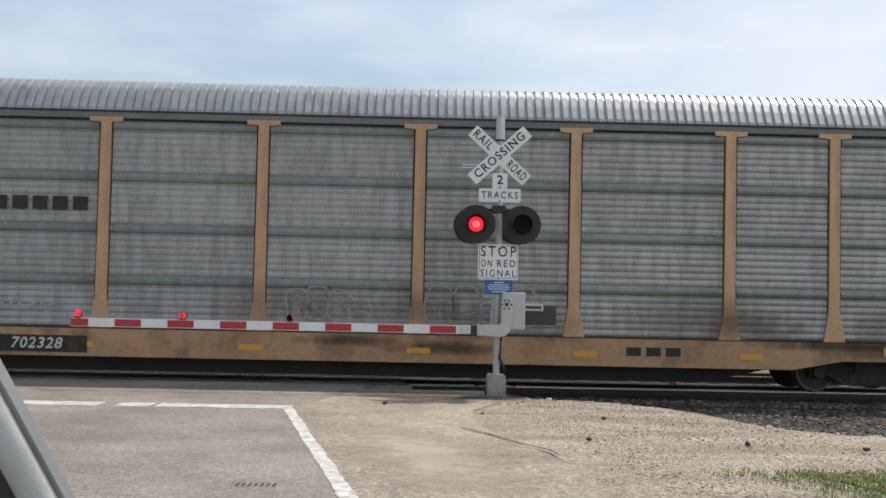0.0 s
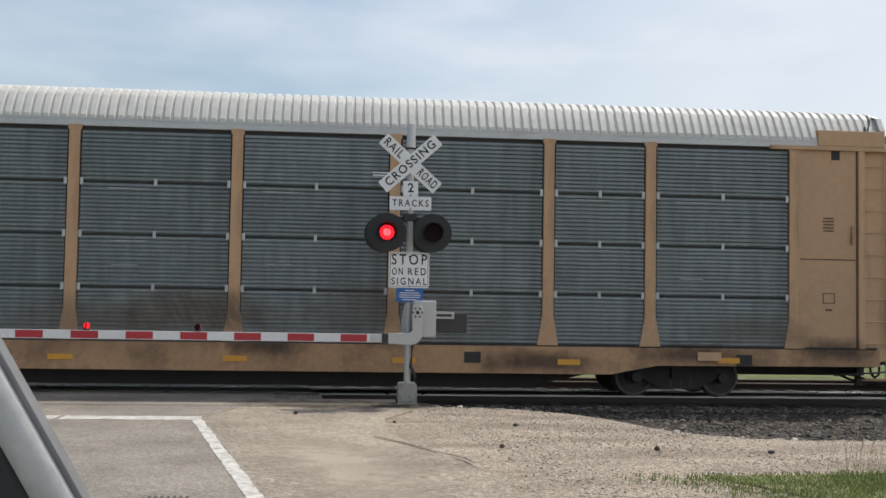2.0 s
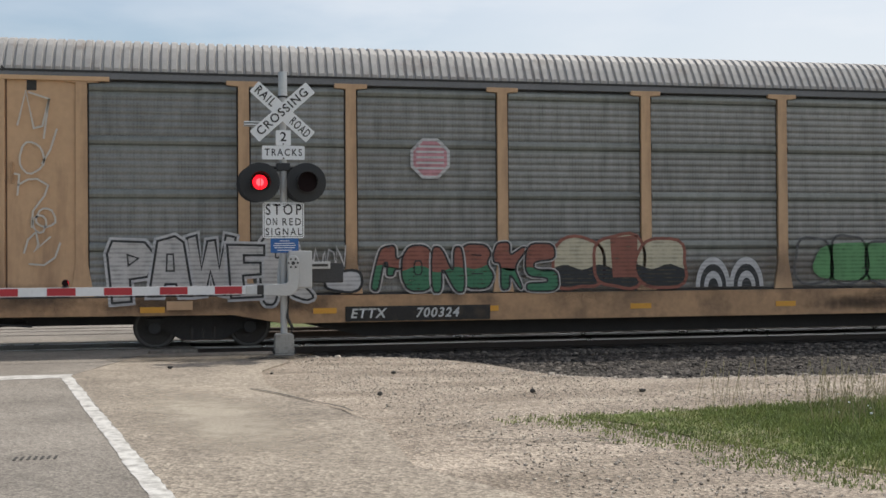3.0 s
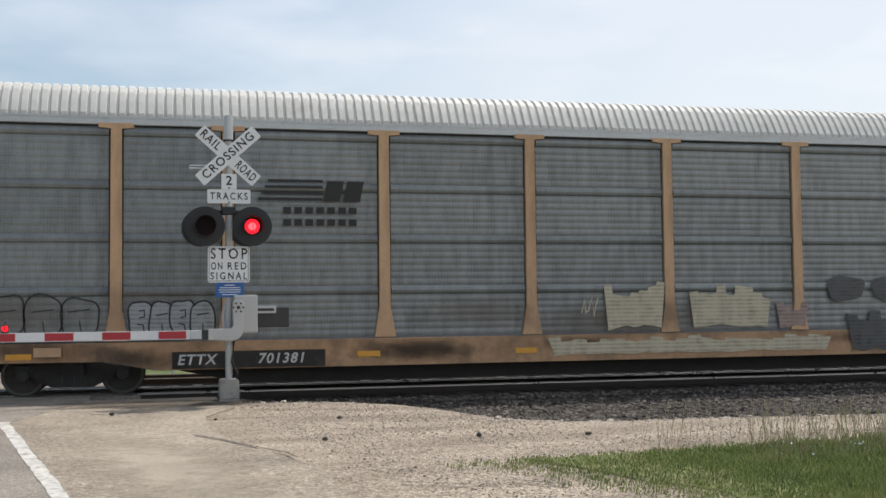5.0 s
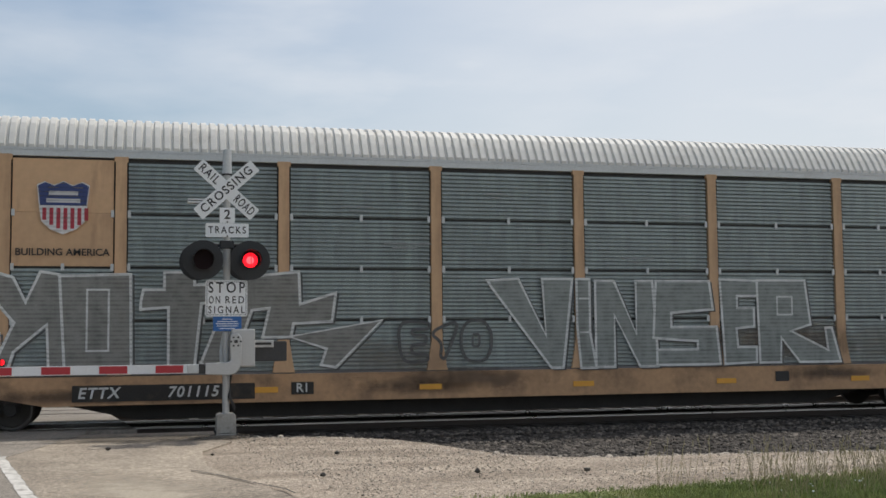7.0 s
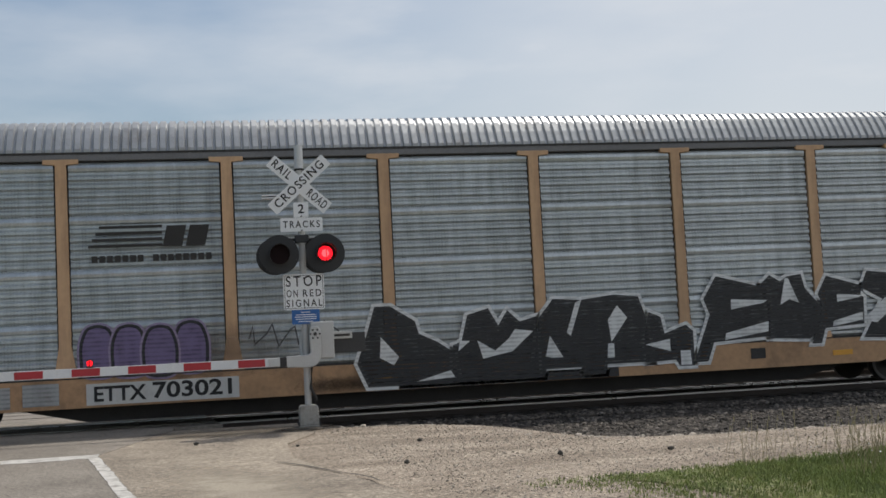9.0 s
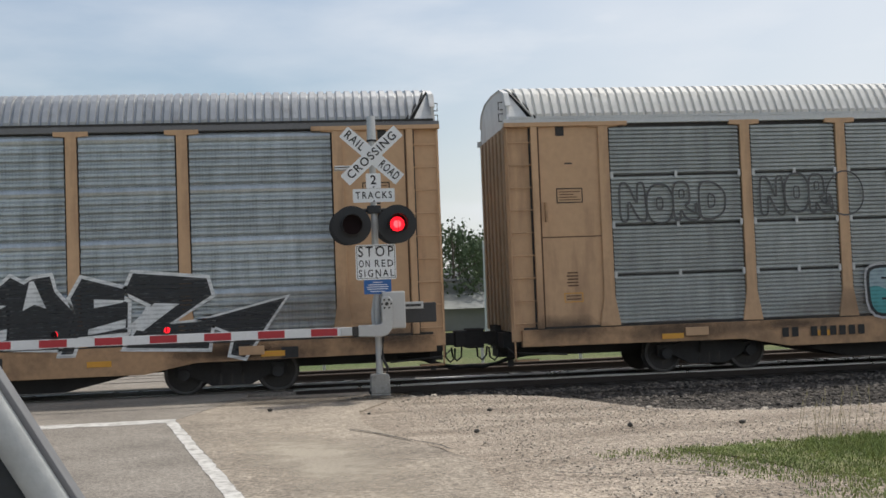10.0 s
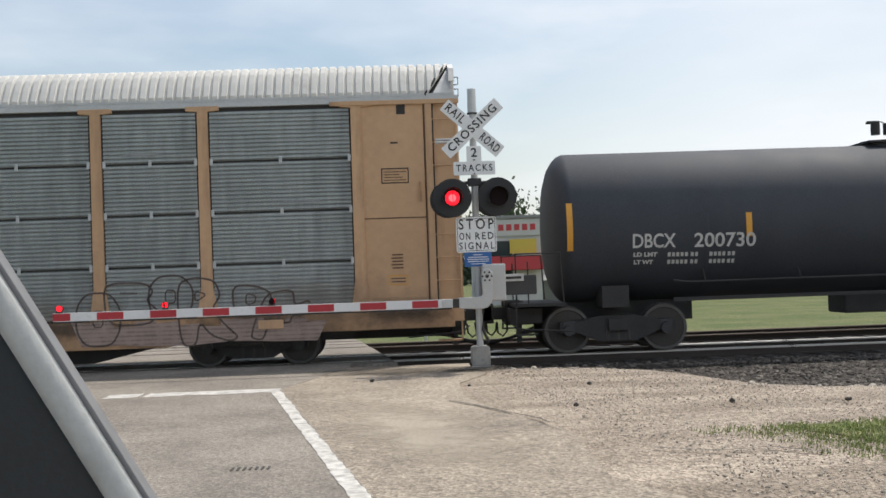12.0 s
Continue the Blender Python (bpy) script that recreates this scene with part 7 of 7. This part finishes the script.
def tree(x, y, h, seed, conifer=False, z=-0.28):
    rnd = random.Random(seed)
    t = thing("tree", (x, y, z), "dark green conifer beyond the tracks" if conifer else "leafy green tree beyond the tracks", "tree", "trees")
    bm = tube([(0, 0, 0), (0.03 * h * rnd.uniform(-1, 1), 0, h * 0.4), (0.03 * h * rnd.uniform(-1, 1), 0, h * 0.95)], 0.02 * h, 8)
    for v in bm.verts:
        k = 1 - 0.8 * v.co.z / h
        v.co.x, v.co.y = v.co.x * k, v.co.y * k
    part("trunk", bm, M_BARK, t)
    tips = []
    bm = bmesh.new()
    for k in range(14 if not conifer else 30):
        u = rnd.uniform(0.3, 0.95) if not conifer else 0.08 + 0.9 * k / 30
        a = rnd.uniform(0, 6.28)
        reach = h * (0.30 * math.sin(math.pi * min(1, u * 0.95)) if not conifer else 0.24 * (1 - u) + 0.02)
        p0 = Vector((0, 0, h * u * (0.75 if not conifer else 1)))
        p1 = p0 + Vector((math.cos(a) * reach, math.sin(a) * reach, h * (0.16 if not conifer else -0.03)))
        tube([p0, (p0 + p1) / 2 + Vector((0, 0, 0.01 * h)), p1], 0.004 * h, 5, bm)
        tips += [p0.lerp(p1, s) for s in ((0.5, 0.8, 1.0) if not conifer else (0.3, 0.6, 0.95))]
    part("limb", bm, M_BARK, t)
    verts, faces = [], []
    for p in tips:
        for _ in range(45 if not conifer else 26):
            s = h * (0.075 if not conifer else 0.045)
            q = p + Vector((rnd.gauss(0, s), rnd.gauss(0, s), rnd.gauss(0, s * 0.7)))
            e = h * rnd.uniform(0.012, 0.026)
            m = Euler((rnd.uniform(0, 6), rnd.uniform(0, 6), rnd.uniform(0, 6))).to_matrix()
            b = len(verts)
            verts += [tuple(q + m @ Vector(c) * e) for c in ((-1, 0, 0), (0, -0.6, 0), (1, 0, 0.2), (0, 0.6, 0))]
            faces.append((b, b + 1, b + 2, b + 3))
    me = bpy.data.meshes.new("crown")
    me.from_pydata(verts, [], faces)
    piece("crown", me, M_NEEDLE if conifer else M_LEAF, t)
    return t


for i, (x, y, h, con) in enumerate(((-10.2, 52, 5.4, True), (-12.2, 60, 5.8, True), (-13.8, 57, 4.4, True), (6.1, 58, 8.2, False), (8.6, 52, 7.0, False), (10.6, 63, 7.6, False), (-22, 80, 6, True), (-19.0, 75, 4.6, False), (23, 62, 7, False), (33, 70, 8, False), (16.6, 90, 8.6, False), (-5.8, 91, 3.6, True), (-4.9, 87, 3.3, True), (-4.1, 90, 3.5, True), (-3.2, 88, 3.4, True), (-2.3, 91, 3.4, True), (-1.4, 92, 3.3, True), (-0.5, 90, 3.2, True), (-4.6, 66, 1.9, True), (-3.9, 69, 2.1, True), (-3.2, 67, 2.0, True), (-2.5, 70, 2.2, True))):
    tree(x, y, h, 40 + i, con)


def far_woods():
    rnd = random.Random(9)
    verts, faces = [], []
    for k in range(420):
        cx = rnd.uniform(-140, 160)
        cy = 165 + rnd.uniform(-12, 12)
        h = rnd.uniform(3.5, 6.5)
        for _ in range(46):
            q = Vector((cx + rnd.gauss(0, 1.3), cy + rnd.gauss(0, 1), -0.28 + abs(rnd.gauss(0.5, 0.33)) * h))
            m = Euler((rnd.uniform(0, 6), rnd.uniform(0, 6), rnd.uniform(0, 6))).to_matrix()
            e = rnd.uniform(0.3, 0.75)
            b = len(verts)
            verts += [tuple(q + m @ Vector(c) * e) for c in ((-1, 0, 0), (0, -0.7, 0), (1, 0, 0.2), (0, 0.7, 0))]
            faces.append((b, b + 1, b + 2, b + 3))
    me = bpy.data.meshes.new("far_woods")
    me.from_pydata(verts, [], faces)
    tagged(piece("far_woods", me, M_NEEDLE), "low dark line of woods on the horizon", "", "", "stuff")


far_woods()

M_WALL = mat("off-white siding", (0.55, 0.55, 0.53), 0.8, vary=0.08)
M_GREYWALL = mat("grey siding", (0.22, 0.23, 0.22), 0.8, vary=0.1)
M_SHINGLE = mat("grey shingles", (0.27, 0.27, 0.28), 0.9, vary=0.15)
M_GLASS = mat("dark window glass", (0.02, 0.035, 0.035), 0.08, vary=0.1, bump=0)
M_REDSIGN = mat("red sign face", (0.50, 0.05, 0.06), 0.5, vary=0.06)
M_GREENSIGN = mat("dark green sign face", (0.02, 0.05, 0.045), 0.5, vary=0.06)
M_YELSIGN = mat("yellow sign face", (0.62, 0.48, 0.08), 0.5, vary=0.06)
M_BLUESIGN = mat("blue violet sign face", (0.09, 0.10, 0.22), 0.5, vary=0.06)


def store(x, y, w, d, h, fascia, label):
    s = thing("store_building", (x, y, -0.28), label, "building", "buildings beyond the tracks")
    part("wall", box(-w / 2, w / 2, 0, d, 0, h), M_WALL, s)
    part("roof", box(-w / 2 - 0.2, w / 2 + 0.2, -0.2, d + 0.2, h, h + 0.15), M_SHINGLE, s)
    part("fascia", box(-w / 2, w / 2, -0.12, -0.01, h - 1.0, h - 0.1), fascia, s)
    for k in range(int(w / 2.2)):
        cx = -w / 2 + 1.1 + 2.2 * k
        win = part("window", box(cx - 0.9, cx + 0.9, -0.06, -0.01, 0.7, h - 1.2), M_WALL, s)
        part("pane", box(cx - 0.82, cx + 0.82, -0.08, -0.065, 0.78, h - 1.28), M_GLASS, win)
    return s


def sign_panels(parent, rows, x0, x1, y):
    for za, zb, m in rows:
        part("sign_panel", box(x0, x1, y - 0.15, y, za, zb, bevel=0.02), m, parent)


def build_far_side():
    # stacked dealer signs on posts in front of a low dark building
    s = thing("sign_stack", (12.35, 45, -0.28), "stack of coloured dealer sign panels on two posts", "sign")
    for x in (-1.3, 1.3):
        part("post", box(x - 0.07, x + 0.07, 0.05, 0.19, 0, 6.0), M_GALV, s)
    sign_panels(s, ((5.15, 6.05, M_GREENSIGN), (4.80, 5.08, M_WALL), (3.65, 4.78, M_REDSIGN), (3.05, 3.50, M_YELSIGN), (2.62, 3.0, M_BLUESIGN), (2.25, 2.58, M_WALL), (1.25, 2.15, M_WALL)), -1.5, 1.5, 0)
    part("sign_print", box(-1.0, 0.9, -0.165, -0.152, 5.4, 5.75), M_WALL, s)
    part("sign_print", box(-1.2, 1.2, -0.165, -0.152, 4.15, 4.4), M_WALL, s)
    part("sign_print", box(-0.9, 1.2, -0.165, -0.152, 3.2, 3.32), M_BLACK, s)
    for k in range(6):
        part("sign_print", box(-1.1 + 0.36 * k, -0.86 + 0.36 * k, -0.165, -0.152, 1.4, 2.0), M_REDSIGN, s)
    store(14, 52, 12, 8, 3.0, M_GREYWALL, "low dark shop building behind the signs")
    # white-fronted shop with red lettering
    b = store(5.1, 46, 3.6, 6, 4.9, M_WALL, "white-fronted shop with red and yellow signs")
    for k in range(7):
        part("fascia_print", box(-1.5 + 0.45 * k, -1.2 + 0.45 * k, -0.14, -0.125, 4.2, 4.55), M_REDSIGN, b)
    part("sign_panel", box(0.0, 1.5, -0.35, -0.2, 2.9, 3.7), M_YELSIGN, b)
    part("awning", box(-1.8, 1.8, -0.9, -0.15, 1.95, 2.75, bevel=0.05), M_REDSIGN, b)
    # houses
    for x, y, w, h, rise, m in ((25.5, 66, 9, 3.2, 2.0, M_WALL), (-1.0, 82, 2.6, 1.1, 0.7, M_GREYWALL), (9.6, 62, 3.4, 3.0, 1.0, M_WALL), (9.3, 49, 4.2, 1.3, 1.1, M_GREYWALL)):
        hs = thing("house", (x, y, -0.28), "small house with grey shingle roof among trees", "house", "buildings beyond the tracks")
        part("wall", box(-w / 2, w / 2, 0, 6, 0, h), m, hs)
        bm = bmesh.new()
        pr = [(-0.5, h), (3.0, h + rise), (6.5, h)]
        a = [bm.verts.new((-w / 2 - 0.4, yy, zz)) for yy, zz in pr]
        c = [bm.verts.new((w / 2 + 0.4, yy, zz)) for yy, zz in pr]
        bm.faces.new(a)
        bm.faces.new(c[::-1])
        for k in range(3):
            bm.faces.new((a[k], c[k], c[(k + 1) % 3], a[(k + 1) % 3]))
        bmesh.ops.recalc_face_normals(bm, faces=bm.faces)
        part("roof", bm, M_GREYWALL if h < 2 else M_SHINGLE, hs)
        for cx in (-w / 4, w / 4):
            if h < 2:
                continue
            win = part("window", box(cx - 0.6, cx + 0.6, -0.05, -0.01, 0.9, 2.1), M_WALL, hs)
            part("pane", box(cx - 0.52, cx + 0.52, -0.07, -0.055, 0.98, 2.02), M_GLASS, win)
    # street lamp and pole
    lamp = thing("street_lamp", (21.0, 32, -0.28), "tall grey street lamp with a short arm", "street lamp")
    part("pole", cyl((0, 0, 0), (0, 0, 8.0), 0.09, 0.06, n=12), M_GALV, lamp)
    part("arm", tube([(0, 0, 7.9), (-0.3, 0, 8.05), (-0.55, 0, 8.05)], 0.035), M_GALV, lamp)
    part("lamp_head", box(-0.95, -0.4, -0.12, 0.12, 7.95, 8.08, bevel=0.03), M_LAMPBLACK, lamp)
    pole = thing("utility_pole", (7.9, 36, -0.28), "pale utility pole beside the far road", "pole")
    part("pole", cyl((0, 0, 0), (0, 0, 4.6), 0.13, 0.1, n=12), M_ENDWHITE, pole)
    for x, y in ((3.6, 11.5), (6.4, 12.0), (-0.6, 12.2)):
        m = thing("marker_post", (x, y, -0.28), "short white marker post in the grass", "post", "marker posts")
        part("stake", box(-0.04, 0.04, -0.02, 0.02, 0, 0.75, bevel=0.006), M_ENDWHITE, m)


build_far_side()

# ---- the car from which the view is taken: its window pillar ----
M_TRIM = mat("grey pillar trim", (0.45, 0.46, 0.45), 0.5, vary=0.1, scale=14, fine=160, bump=0.08, dirt=(0.28, 0.28, 0.28), dirt_amount=0.25, dirt_scale=16)
M_CABIN = mat("black cabin plastic", (0.02, 0.024, 0.028), 0.55, vary=0.2, scale=20, fine=200, bump=0.1)


def window_pillar():
    t = thing("car_window_pillar", (-1.53, -18.4, 0.0), "grey trimmed window pillar of the waiting car", "car pillar")
    up = Vector((-0.096, 0, 0.164)).normalized()
    out = Vector((up.z, 0, -up.x))
    p0 = Vector((-1.521, 0, 1.435)) - Vector((-1.53, 0, 0))

    def bar(a, b, lo, hi, y0, y1, bevel):
        bm = box(a, b, y0, y1, lo, hi, bevel=bevel)
        for v in bm.verts:
            v.co = p0 + out * v.co.x + up * v.co.z + Vector((0, v.co.y, 0))
        return bm
    part("trim", bar(-0.025, -0.003, -1.6, 0.6, -0.004, 0.02, 0.009), M_TRIM, t, "grey textured trim strip", smooth=True)
    part("seal", bar(-0.004, 0.0, -1.6, 0.6, 0.002, 0.02, 0.0015), M_GREYRAIL, t, "thin dark rubber seal")
    part("door_panel", bar(-0.50, -0.023, -1.6, 0.6, 0.004, 0.05, 0.004), M_CABIN, t, "black cabin panel")


window_pillar()


# ---- what moves ----
# how far the train lags behind an even pace, by time
LAG = ((0, 0.24), (0.5, -0.2), (1, -0.15), (1.5, -0.07), (2, 0.43), (2.5, 0.45), (2.9, -0.06), (3.0, -0.05), (4.0, 0.1), (4.8, 0.3), (5, 0.56), (5.5, 0.07), (6, 0.1), (6.5, 0.07), (7, 0.6), (8.0, 0.4), (8.8, 0.62), (9, 0.14), (9.5, 0.5), (10, -0.05), (10.5, -0.06), (11, -0.07), (11.2, 0.0), (11.5, 0.42), (12, 0.3))
SPEED = 15.2
# times at which the lit lamp changes; the first change is to the one by the mechanism's side
CHANGES = (0.12, 0.7, 1.28, 1.87, 2.35, 2.87, 3.42, 3.97, 4.52, 5.06, 5.58, 6.13, 6.67, 7.18, 7.74, 8.28, 8.85, 9.4, 9.88, 10.43, 10.97, 11.57)


def motions():
    for car in CARS:
        x0 = car.location.x
        walk(car, [(t, pose(x0 - SPEED * t + lag, 3.4, 0)) for t, lag in LAG])
    for ob, x, r in SPINNING:
        rate = math.degrees(SPEED / r)
        walk(ob, [(k / FPS, pose(x, 0, r, 0, -rate * k / FPS, 0)) for k in range(12 * FPS + 1)])
    for sh, side, at in SHUTTERS:
        def turned(lit):
            return pose(*at, 0, 0, 86 if lit else 0)
        lit = side == "L"
        rows = [(0, turned(lit))]
        for t in CHANGES:
            rows.append((t - 1.01 / FPS, turned(lit)))
            lit = not lit
            rows.append((t, turned(lit)))
        rows.append((12, turned(lit)))
        walk(sh, rows)


motions()
